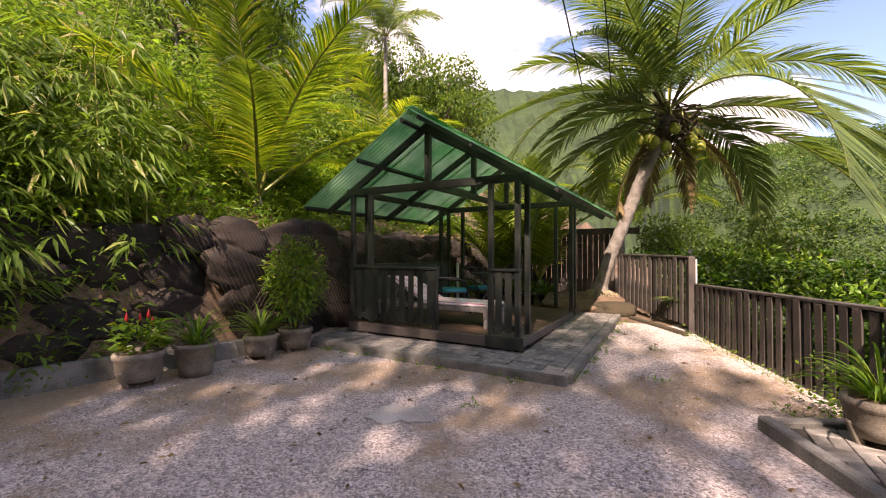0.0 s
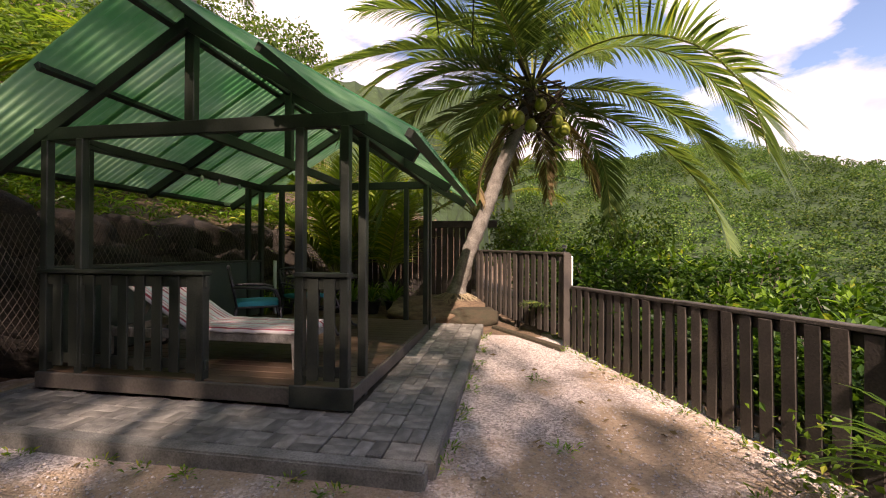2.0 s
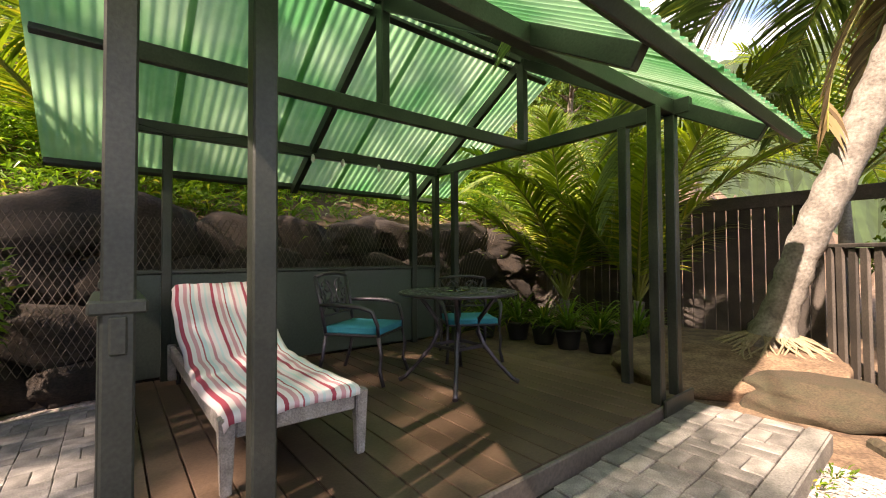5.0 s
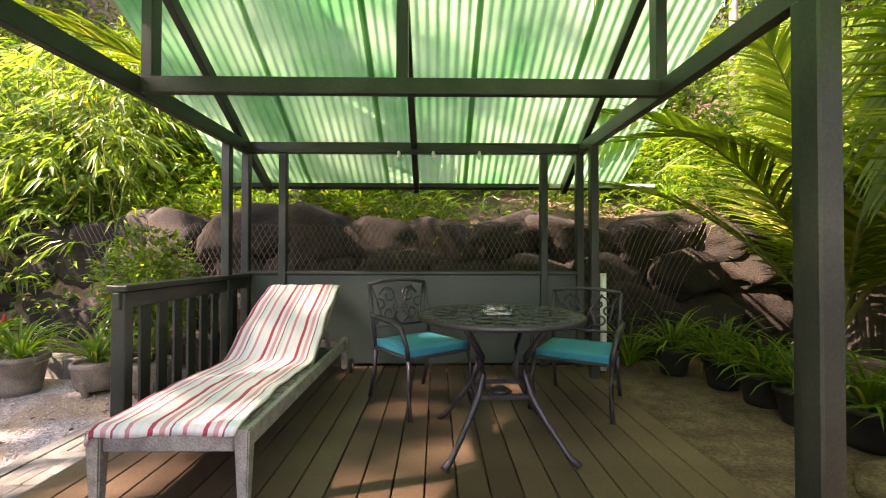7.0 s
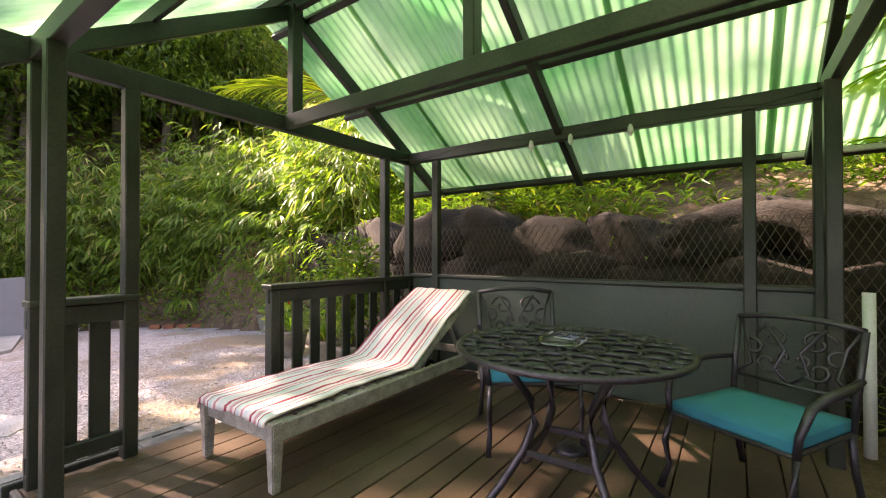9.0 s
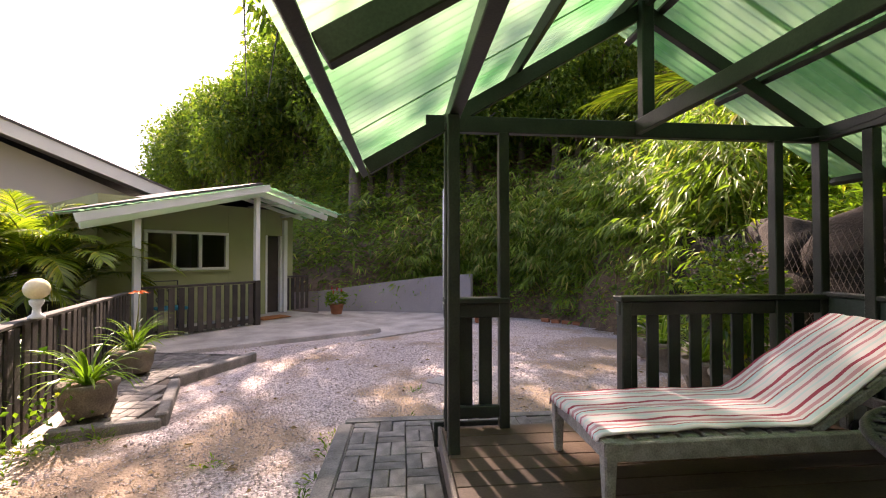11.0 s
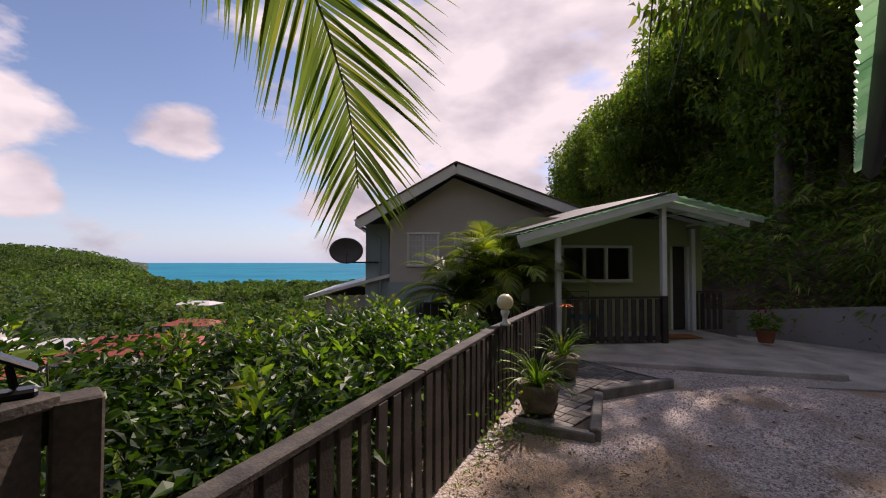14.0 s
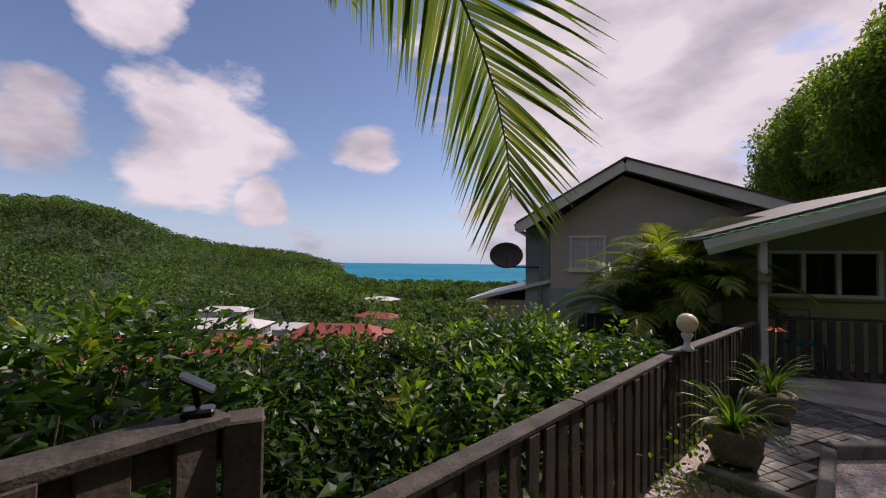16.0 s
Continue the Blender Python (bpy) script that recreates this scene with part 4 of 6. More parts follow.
# ---- pots ----
def pot_mesh(r, h, kind):
    if kind == "bowl":
        pr = [(r * 0.55, 0.05), (r * 0.78, 0.06), (r * 0.95, h * 0.45), (r * 0.98, h * 0.78), (r * 1.06, h * 0.82), (r * 1.08, h * 0.93), (r * 1.0, h), (r * 0.88, h * 0.97), (r * 0.86, h * 0.88), (0.02, h * 0.88)]
    else:
        pr = [(r * 0.72, 0), (r * 0.78, h * 0.2), (r * 0.97, h * 0.86), (r * 1.06, h * 0.88), (r * 1.06, h), (r * 0.95, h), (r * 0.93, h * 0.9), (0.02, h * 0.9)]
    return lathe(pr, 28)


def strap_leaves(n, length, width, seed, spread=1.0, up=1.2):
    """A tuft of arching strap leaves."""
    rg = random.Random(seed)
    vs, fs = [], []
    for i in range(n):
        a = rg.uniform(0, 6.2832)
        ln = length * rg.uniform(0.6, 1.1)
        el = rg.uniform(0.5, 1.45) * up / 1.2
        w = width * rg.uniform(0.7, 1.1)
        d = Vector((math.cos(a), math.sin(a), 0))
        s = Vector((-d.y, d.x, 0))
        p = d * rg.uniform(0, 0.05)
        th = el
        b = len(vs)
        seg = 6
        for k in range(seg + 1):
            t = k / seg
            ww = w * (0.7 + 0.6 * t) * (1 - t ** 2.2) / 1.1 + 0.001
            vs += [tuple(p - s * ww / 2 + Vector((0, 0, ww * 0.25))), tuple(p), tuple(p + s * ww / 2 + Vector((0, 0, ww * 0.25)))]
            p = p + (d * math.cos(th) + Vector((0, 0, math.sin(th)))) * ln / seg
            th -= spread * rg.uniform(0.8, 1.3) * 1.9 / seg * (0.4 + t)
        for k in range(seg):
            o = b + k * 3
            fs += [(o, o + 1, o + 4, o + 3), (o + 1, o + 2, o + 5, o + 4)]
    me = bpy.data.meshes.new("leaves")
    me.from_pydata(vs, [], fs)
    return me


def potted(name, at, r, h, kind, plant, label, seed, pot_mat="pot", group=""):
    p = thing(name, at, label, "plant pot", group, rz=seed * 37 % 360)
    part("pot", pot_mesh(r, h, kind), M[pot_mat], p)
    if kind == "bowl":
        for k in range(3):
            a = 6.2832 * k / 3
            part("foot", bar((r * 0.62 * math.cos(a), r * 0.62 * math.sin(a), 0), (r * 0.92 * math.cos(a), r * 0.92 * math.sin(a), h * 0.5), 0.06, 0.045, 0.01), M[pot_mat], p)
    part("soil", lathe([(0.02, h * 0.87), (r * 0.88, h * 0.89), (r * 0.5, h * 0.93)], 20), M["soil"], p)
    if plant == "strap":
        o = link("leaves", strap_leaves(58, 0.60, 0.034, seed), M["strap_leaf"], p)
        o.location.z = h * 0.9
    elif plant == "fern":
        o = link("leaves", strap_leaves(60, 0.42, 0.05, seed, 1.2), M["strap_leaf"], p)
        o.location.z = h * 0.9
    elif plant == "shrub":
        rg = np.random.default_rng(seed)
        n = 1900
        u = rg.normal(size=(n, 3))
        u /= np.linalg.norm(u, axis=1, keepdims=True)
        rad = rg.uniform(0.35, 1.0, (n, 1))
        c = u * rad * np.array([0.45, 0.45, 0.62]) + np.array([0, 0, h + 0.70])
        d = u + rg.normal(size=(n, 3)) * 0.6
        link("leaves", leaf_mesh("leaves", c, d, rg.uniform(0.06, 0.11, n), rg.uniform(0.035, 0.055, n), 0.15, 0.25, seed), M["shrub_leaf"], p)
        bm = bmesh.new()
        for k in range(9):
            a = k * 0.7
            e = Vector((0.3 * math.cos(a), 0.3 * math.sin(a), h + 0.7 + 0.08 * (k % 3)))
            tube([(0.02 * math.cos(a), 0.02 * math.sin(a), h * 0.85), e * 0.5 + Vector((0, 0, h * 0.45)), e], [0.011, 0.008, 0.004], 5, bm)
        part("stems", bm, M["treebark"], p)
    elif plant == "broad":
        rg = np.random.default_rng(seed)
        n = 160
        a = rg.uniform(0, 6.28, n)
        c = np.stack([np.cos(a) * rg.uniform(0.02, 0.24, n), np.sin(a) * rg.uniform(0.02, 0.24, n), rg.uniform(h, h + 0.3, n)], 1)
        d = np.stack([np.cos(a), np.sin(a), rg.uniform(0.0, 0.9, n)], 1)
        link("leaves", leaf_mesh("leaves", c, d, rg.uniform(0.10, 0.17, n), rg.uniform(0.05, 0.08, n), 0.2, 0.3, seed), M["shrub_leaf"], p)
        f = lathe([(0.006, 0.0), (0.02, 0.03), (0.012, 0.07), (0.002, 0.1)], 8)
        for k in range(4):
            o = part("flower", f.copy(), M["redflower"], p, "red flower spike")
            o.location = (0.12 * math.cos(k * 1.9), 0.12 * math.sin(k * 1.9), h + 0.26 + 0.03 * k)
        f.free()
    return p


G = "pots along the low wall"
potted("potted_plant", (-3.20, -2.83, -0.04), 0.225, 0.36, "bowl", "broad", "cement bowl pot with broad green leaves and red flowers", 11, group=G)
potted("potted_plant", (-3.03, -2.33, -0.03), 0.22, 0.37, "plain", "strap", "plain cement pot with strap-leaved lily", 12, group=G)
potted("potted_plant", (-2.97, -1.53, -0.02), 0.20, 0.33, "bowl", "strap", "cement bowl pot with arching strap leaves", 13, group=G)
potted("potted_plant", (-2.92, -1.0, -0.01), 0.215, 0.33, "bowl", "shrub", "cement pot with a bushy green shrub", 14, group=G)
potted("potted_plant", (3.0, -1.09, 0.045), 0.205, 0.33, "bowl", "strap", "decorated cement bowl pot with arching lily leaves by the fence", 15, group="pots by the fence")
p2 = potted("potted_plant", (3.46, -2.45, 0.03), 0.21, 0.33, "bowl", "strap", "cement bowl pot with lily leaves and an orange flower", 16, group="pots by the fence")
part("flower_stem", tube([(0, 0, 0.3), (0.06, 0.03, 0.7), (0.08, 0.05, 0.98)], 0.008, 6), M["stalk"], p2)
rg = np.random.default_rng(8)
a = np.linspace(0, 6.28, 13)[:-1]
c = np.tile(np.array([[0.08, 0.05, 0.98]]), (12, 1))
link("flower", leaf_mesh("flower", c, np.stack([np.cos(a), np.sin(a), 0.2 + 0 * a], 1), 0.12, 0.045, 0.2, 0.3, 4), M["flower"], p2, "orange lily flower")

# ---- low wall and rock wall by the hillside ----
kerbwall = thing("low_wall", (0, 0, 0), "low rendered concrete kerb wall behind the pots", "wall")
kerbwall["kind"] = "structure"
for a, b in (((-4.25, -6.0), (-3.95, -3.7)), ((-3.95, -3.7), (-3.55, -2.3)), ((-3.55, -2.3), (-3.05, -0.66))):
    part("wall_piece", bar((*a, 0.06), (*b, 0.08), 0.13, 0.27, 0.012), M["kerb"], kerbwall)


def rock_mesh(seed):
    bm = bmesh.new()
    bmesh.ops.create_icosphere(bm, subdivisions=4, radius=1)
    off = Vector((seed * 7.3, seed * 3.1, 0))
    for v in bm.verts:
        n = noise.noise(v.co * 0.9 + off) * 0.34 + noise.noise(v.co * 2.6 + off) * 0.16 + noise.noise(v.co * 6.5 + off) * 0.06
        v.co *= 1 + n
        v.co.x = max(min(v.co.x, 0.82), -0.82)
        v.co.z = max(min(v.co.z, 0.85), -0.85)
    for f in bm.faces:
        f.smooth = True
    me = bpy.data.meshes.new("rock")
    bm.to_mesh(me)
    bm.free()
    me.materials.append(M["rock"])
    return me


rocks = [rock_mesh(k) for k in range(7)]
wall = thing("rock_wall", (0, 0, 0), "retaining wall of dark boulders below the planted bank", "rock wall")
wall["kind"] = "structure"
rnd = random.Random(9)
for row in range(4):
    y = -4.2 + 0.3 * (row % 2)
    while y < 6.1:
        w = rnd.uniform(0.27, 0.46)
        y += w
        o = new("rock", rnd.choice(rocks))
        o.parent = wall
        x = -3.72 - 0.05 * row - (0.35 + 0.25 * (-1.4 - y) / 2.0 if y < -1.4 else 0) + rnd.uniform(-0.07, 0.07)
        o.matrix_basis = pose(x, y, 0.22 + row * 0.43 + rnd.uniform(-0.07, 0.07), rnd.uniform(-22, 22), rnd.uniform(-15, 15), rnd.uniform(-20, 20)) @ Matrix.Diagonal((0.33, w * 1.38, 0.32 * rnd.uniform(0.9, 1.15), 1))
        y += w

# mesh netting over the boulders
bm = bmesh.new()
for k in range(92):
    for sg in (-1, 1):
        pts = []
        for i in range(16):
            z = 0.35 + i * 0.088
            y0 = -1.5 + k * 0.062 + sg * i * 0.045
            pts.append((-3.34 - 0.04 * math.sin(y0 * 5 + z * 4) - 0.05 * (z - 0.35), y0, z))
        tube(pts, 0.0032, 3, bm, False)
o = part("netting", bm, M["net"], wall, "dark wire netting over the boulders")

# mound with roots beside the palm, and boulder at the end of the path
mound = thing("rock", (0.62, 3.95, 0.22), "large mossy boulder at the foot of the palm", "rock")
o = link("boulder", rocks[2].copy(), M["moss"], mound)
o.matrix_basis = Matrix.Diagonal((0.48, 0.40, 0.20, 1))
mound = thing("soil_mound", (-0.05, 4.6, 0.22), "mound of earth and roots round the palm", "mound")
o = link("earth_body", rocks[4].copy(), M["soil"], mound)
o.matrix_basis = Matrix.Diagonal((1.0, 0.9, 0.30, 1))
bm = bmesh.new()
rg = random.Random(4)
for k in range(70):
    a = rg.uniform(0, 6.28)
    pts = [(0.15 * math.cos(a), 0.15 * math.sin(a), 0.36)]
    for j in range(1, 5):
        a += rg.uniform(-0.3, 0.3)
        q = 0.15 + j * 0.17
        pts.append((q * math.cos(a), q * math.sin(a), 0.36 - 0.085 * j + rg.uniform(0, 0.03)))
    tube(pts, [0.012, 0.01, 0.009, 0.007, 0.004], 4, bm, False)
o = part("root_mat", bm, M["coir"], mound)
o.location = (0.25, 0.05, 0)
stone = thing("stone", (1.45, 2.75, 0.12), "low stone edging at the foot of the fence", "stone")
part("edging", bar((-0.5, 0.75, 0.03), (0.42, -0.45, 0.0), 0.08, 0.10, 0.02), M["moss"], stone)
patch = thing("concrete_patch", (-0.30, -2.15, ground_z(0, -2.1) + 0.012), "worn patch of old pale concrete in the gravel", "patch")
bm = bmesh.new()
ring = [bm.verts.new((0.27 * math.cos(a) * (1 + 0.25 * math.sin(3 * a + 1)), 0.2 * math.sin(a) * (1 + 0.35 * math.sin(2 * a) + 0.2 * math.sin(7 * a)), 0)) for a in np.linspace(0, 6.2832, 30)[:-1]]
bm.faces.new(ring)
r = bmesh.ops.extrude_face_region(bm, geom=bm.faces[:])
bmesh.ops.translate(bm, verts=[v for v in r["geom"] if isinstance(v, bmesh.types.BMVert)], vec=(0, 0, -0.03))
bmesh.ops.recalc_face_normals(bm, faces=bm.faces)
part("crust", bm, M["slab"], patch)


edging = thing("brick_edging", (0, 0, 0), "row of terracotta edging bricks at the foot of the bank", "edging")
for k in range(7):
    q = Vector((-3.05, -6.78, -0.10)).lerp(Vector((-4.09, -5.59, -0.10)), k / 6)
    o = part("brick", box(-0.10, 0.10, -0.05, 0.05, -0.02, 0.07, 0.012), M["terracotta"], edging)
    o.matrix_basis = pose(*q, rnd.uniform(-5, 5), rnd.uniform(-4, 4), 131 + rnd.uniform(-6, 6))
potted("potted_plant", (-1.48, -6.90, -0.12), 0.13, 0.26, "plain", "fern", "terracotta pot with ferny leaves at the foot of the bank", 22, "terracotta")

# ---- small green house with porch ----
hs = thing("house", (3.36, -6.31, -0.10), "single-storey olive green house with white porch and pale translucent porch roof", "house", rz=math.degrees(math.atan2(0.77, 0.64)))
# local x runs along the front, y towards the court's far side; the porch front is y = 0 and the wall lies behind it at y = 1.35 (facing -y turned)


def hp(s, o, z):
    """Local place: s along the front, o out of the wall plane towards the court, z over the porch floor."""
    return (s, o, z + 0.10)


def hbox(s0, s1, o0, o1, z0, z1, bevel=0.006):
    return box(s0, s1, o0, o1, z0 + 0.10, z1 + 0.10, bevel)


W0 = -1.35
wall_front = [(-1.86, -1.53, 2.6), (-1.09, -0.13, 2.6), (1.57, 2.3, 2.6)]
for s0, s1, h in wall_front:
    part("wall", hbox(s0, s1, W0 - 0.15, W0, -0.6, h, 0), M["green_wall"], hs)
part("wall", hbox(-0.128, 1.568, W0 - 0.15, W0, -0.6, 1.13, 0), M["green_wall"], hs)
part("wall", hbox(-0.128, 1.568, W0 - 0.15, W0, 1.97, 2.6, 0), M["green_wall"], hs)
part("wall", hbox(-1.528, -1.092, W0 - 0.15, W0, 1.96, 2.6, 0), M["green_wall"], hs)
part("wall", hbox(-1.86, -1.71, -6.0, W0 - 0.152, -0.6, 2.6, 0), M["green_wall"], hs)
part("wall", hbox(2.15, 2.3, -6.0, W0 - 0.152, -3.0, 2.6, 0), M["green_wall"], hs)
part("back_wall", hbox(-1.7, 2.14, -6.0, -5.85, -0.6, 2.6, 0), M["green_wall"], hs)
win = new("window")
win.parent = hs
for s0, s1, z0, z1 in ((-0.13, 1.57, 1.13, 1.19), (-0.13, 1.57, 1.91, 1.97), (-0.13, -0.06, 1.192, 1.908), (1.50, 1.57, 1.192, 1.908), (0.46, 0.53, 1.192, 1.908), (0.98, 1.05, 1.192, 1.908)):
    part("frame", hbox(s0, s1, W0 - 0.06, W0 + 0.03, z0, z1), M["white"], win)
for s0, s1 in ((-0.06, 0.46), (0.53, 0.98), (1.05, 1.50)):
    part("pane", hbox(s0, s1, W0 - 0.045, W0 - 0.038, 1.19, 1.91, 0), M["glass"], win)
part("sill", hbox(-0.18, 1.62, W0, W0 + 0.07, 1.085, 1.127), M["green_wall"], win)
door = new("door")
door.parent = hs
part("leaf", hbox(-1.50, -1.12, W0 - 0.12, W0 - 0.08, 0.02, 1.93), M["doordark"], door)
for z in (0.25, 1.05):
    part("door_panel", hbox(-1.44, -1.18, W0 - 0.078, W0 - 0.066, z, z + 0.65), M["doordark"], door)
for s in (-1.53, -1.12):
    part("jamb", hbox(s, s + 0.05, W0 - 0.1, W0 + 0.02, 0, 1.96), M["white"], door)
part("room_floor", hbox(-1.7, 2.14, -5.84, W0 - 0.153, -0.1, 0.0, 0), M["doordark"], hs)
part("room_ceiling", hbox(-1.7, 2.14, -5.84, W0 - 0.153, 2.4, 2.5, 0), M["palewall"], hs)
for s, o, h in ((0, 0, 2.70), (2.16, 0, 2.06), (-1.57, -1.28, 2.36)):
    part("porch_post", hbox(s - 0.05, s + 0.05, o - 0.05, o + 0.05, 0.0, h), M["white"], hs)
part("front_beam", bar(hp(2.95, 0.12, 1.92), hp(0.0, 0.12, 2.76), 0.07, 0.15), M["white"], hs)
part("front_beam", bar(hp(0.0, 0.122, 2.74), hp(-1.75, 0.122, 2.36), 0.06, 0.12), M["white"], hs)
part("front_fascia", bar(hp(3.05, 0.32, 2.0), hp(-0.1, 0.32, 2.86), 0.03, 0.14), M["white"], hs)
for s0, z0, s1, z1, mat, nm in ((3.0, 2.09, -0.1, 2.93, "roofdark", "main_roof"),):
    bm = bmesh.new()
    v = [bm.verts.new(hp(s0, 0.05, z0)), bm.verts.new(hp(s1, 0.05, z1)), bm.verts.new(hp(s1, -6.3, z1 + 0.25)), bm.verts.new(hp(s0, -6.3, z0 + 0.1))]
    bm.faces.new(v)
    r = bmesh.ops.extrude_face_region(bm, geom=bm.faces[:])
    bmesh.ops.translate(bm, verts=[q for q in r["geom"] if isinstance(q, bmesh.types.BMVert)], vec=(0, 0, 0.07))
    bmesh.ops.recalc_face_normals(bm, faces=bm.faces)
    part(nm, bm, M[mat], hs)
bm = bmesh.new()
v = [bm.verts.new(hp(-0.1, -0.1, 2.93)), bm.verts.new(hp(-2.2, -1.2, 2.5)), bm.verts.new(hp(-2.2, -6.3, 2.55)), bm.verts.new(hp(-0.1, -6.3, 3.18))]
bm.faces.new(v)
r = bmesh.ops.extrude_face_region(bm, geom=bm.faces[:])
bmesh.ops.translate(bm, verts=[q for q in r["geom"] if isinstance(q, bmesh.types.BMVert)], vec=(0, 0, 0.06))
bmesh.ops.recalc_face_normals(bm, faces=bm.faces)
part("main_roof", bm, M["roofdark"], hs)


def porch_sheet(a, b, c, d, n):
    """Corrugated clear sheet between four corners."""
    a, b, c, d = (Vector(q) for q in (a, b, c, d))
    vs, fs = [], []
    for i in range(n + 1):
        t = i / n
        for j in range(5):
            u = j / 4
            p = (a.lerp(b, t)).lerp(d.lerp(c, t), u)
            vs.append((p.x, p.y, p.z + 0.012 * math.sin(i * 0.8)))
    for i in range(n):
        for j in range(4):
            fs.append((i * 5 + j, i * 5 + j + 1, i * 5 + j + 6, i * 5 + j + 5))
    me = bpy.data.meshes.new("porch_sheet")
    me.from_pydata(vs, [], fs)
    return me


link("porch_sheet", porch_sheet(hp(3.05, 0.36, 2.10), hp(0.0, 0.36, 2.90), hp(0.0, -1.0, 2.94), hp(3.05, -1.0, 2.14), 120), M["sheet"], hs, "pale green translucent porch roof sheet")
link("porch_sheet", porch_sheet(hp(0.0, 0.34, 2.90), hp(-2.05, 0.34, 2.46), hp(-2.3, -1.6, 2.46), hp(0.0, -1.6, 2.96), 90), M["sheet"], hs, "pale green translucent porch roof sheet")
for k in range(4):
    o_ = 0.2 - k * 0.45
    part("rafter", bar(hp(-0.03, o_, 2.86), hp(-2.0, o_, 2.42), 0.045, 0.08), M["white"], hs)
for s in (-0.7, -1.5):
    part("purlin", bar(hp(s, 0.3, 2.84 + s * 0.22 - 0.06), hp(s, -1.5, 2.84 + s * 0.22 - 0.06), 0.05, 0.05), M["white"], hs)
prail = new("porch_railing")
prail.parent = hs
part("top_rail", hbox(0.06, 2.1, -0.05, 0.05, 0.88, 0.92), M["fence"], prail)
part("bottom_rail", hbox(0.06, 2.1, -0.02, 0.02, 0.06, 0.14), M["fence"], prail)
for k in range(12):
    part("slat", hbox(0.10 + k * 0.165, 0.20 + k * 0.165, 0.022, 0.042, 0.03, 0.87, 0.003), M["fence"], prail)
part("post", hbox(-0.06, 0.055, -0.055, 0.06, 0.0, 0.93), M["fence"], prail)
part("top_rail", hbox(-2.35, -1.63, -1.42, -1.32, 0.88, 0.92), M["fence"], prail)
for k in range(5):
    part("slat", hbox(-2.33 + k * 0.15, -2.24 + k * 0.15, -1.32, -1.30, 0.03, 0.87, 0.003), M["fence"], prail)
pc = thing("porch_chair", (0, 0, 0), "dark metal porch chair with scrolled back and green cushion", "chair")
pc.matrix_basis = hs.matrix_basis @ pose(1.35, -0.7, 0.1, 0, 0, 0)
part("back_frame", tube([(-0.22, -0.2, 0.4), (-0.24, -0.26, 0.95), (0.24, -0.26, 0.95), (0.22, -0.2, 0.4)], 0.016, 6), M["iron"], pc)
bm = bmesh.new()
for sx in (-1, 1):
    tube([(sx * x, -0.25, z) for x, _, z in scroll(0.1, 0.78, 0.08, 1.1, 0.2, 1)], 0.01, 5, bm)
    tube([(sx * x, -0.24, z) for x, _, z in scroll(0.1, 0.6, 0.07, 1.0, 3.4, 1)], 0.01, 5, bm)
part("scrollwork", bm, M["iron"], pc)
part("cushion", box(-0.23, 0.23, -0.22, 0.24, 0.41, 0.47, 0.02), M["cushion"], pc)
for sx in (-0.22, 0.22):
    for sy in (-0.22, 0.22):
        part("leg", tube([(sx, sy, 0), (sx, sy, 0.41)], 0.015, 6), M["iron"], pc)
mat_ = thing("door_mat", (0, 0, 0), "orange-brown coir door mat on the porch floor", "mat")
mat_.matrix_basis = hs.matrix_basis @ pose(-0.7, -0.5, 0.12)
part("mat_body", box(-0.35, 0.35, -0.22, 0.22, 0.0, 0.02, 0.006), material("mat", (0.42, 0.16, 0.05), 0.95, 0.3, 8, 90, 0.4), mat_)
bp_ = potted("potted_plant", (1.93, -7.75, 0.01), 0.17, 0.24, "plain", "broad", "terracotta pot with purple-green leaves by the porch", 21, "terracotta")

# porch slab, driveway, grey wall
slab = thing("porch_slab", (0, 0, 0), "pale worn concrete slab in front of the porch", "slab")
slab["kind"] = "structure"


def prism(pts, z0, z1, bevel=0.0):
    bm = bmesh.new()
    f = bm.faces.new([bm.verts.new((x, y, z1)) for x, y in pts])
    r = bmesh.ops.extrude_face_region(bm, geom=[f])
    bmesh.ops.translate(bm, verts=[v for v in r["geom"] if isinstance(v, bmesh.types.BMVert)], vec=(0, 0, z0 - z1))
    bmesh.ops.recalc_face_normals(bm, faces=bm.faces)
    if bevel:
        bmesh.ops.bevel(bm, geom=bm.edges[:], offset=bevel, segments=1, affect='EDGES')
    return bm


part("slab_body", prism([(4.35, -3.95), (4.02, -3.74), (0.74, -5.65), (0.95, -6.2), (2.4, -8.0), (3.6, -8.8), (5.2, -7.0), (5.6, -5.2)], -0.30, 0.0, 0.012), M["slab"], slab)
drive = thing("driveway", (0, 0, 0), "smooth pale concrete driveway beside the porch slab", "driveway")
drive["kind"] = "structure"
part("drive_body", prism([(1.15, -4.75), (0.72, -5.6), (0.93, -6.3), (2.4, -8.1), (2.62, -8.9), (-0.5, -8.5), (-1.3, -7.7), (-0.95, -6.3)], -0.35, -0.065), M["slab"], drive)
gw = thing("boundary_wall", (0, 0, 0), "grey-lilac rendered wall curving below the hillside", "wall")
gw["kind"] = "structure"
line = [(-1.45, -7.75), (-0.45, -8.35), (0.8, -8.7), (2.6, -9.2), (4.4, -11.6)]
tops = [0.98, 0.88, 0.72, 0.46, 0.2]
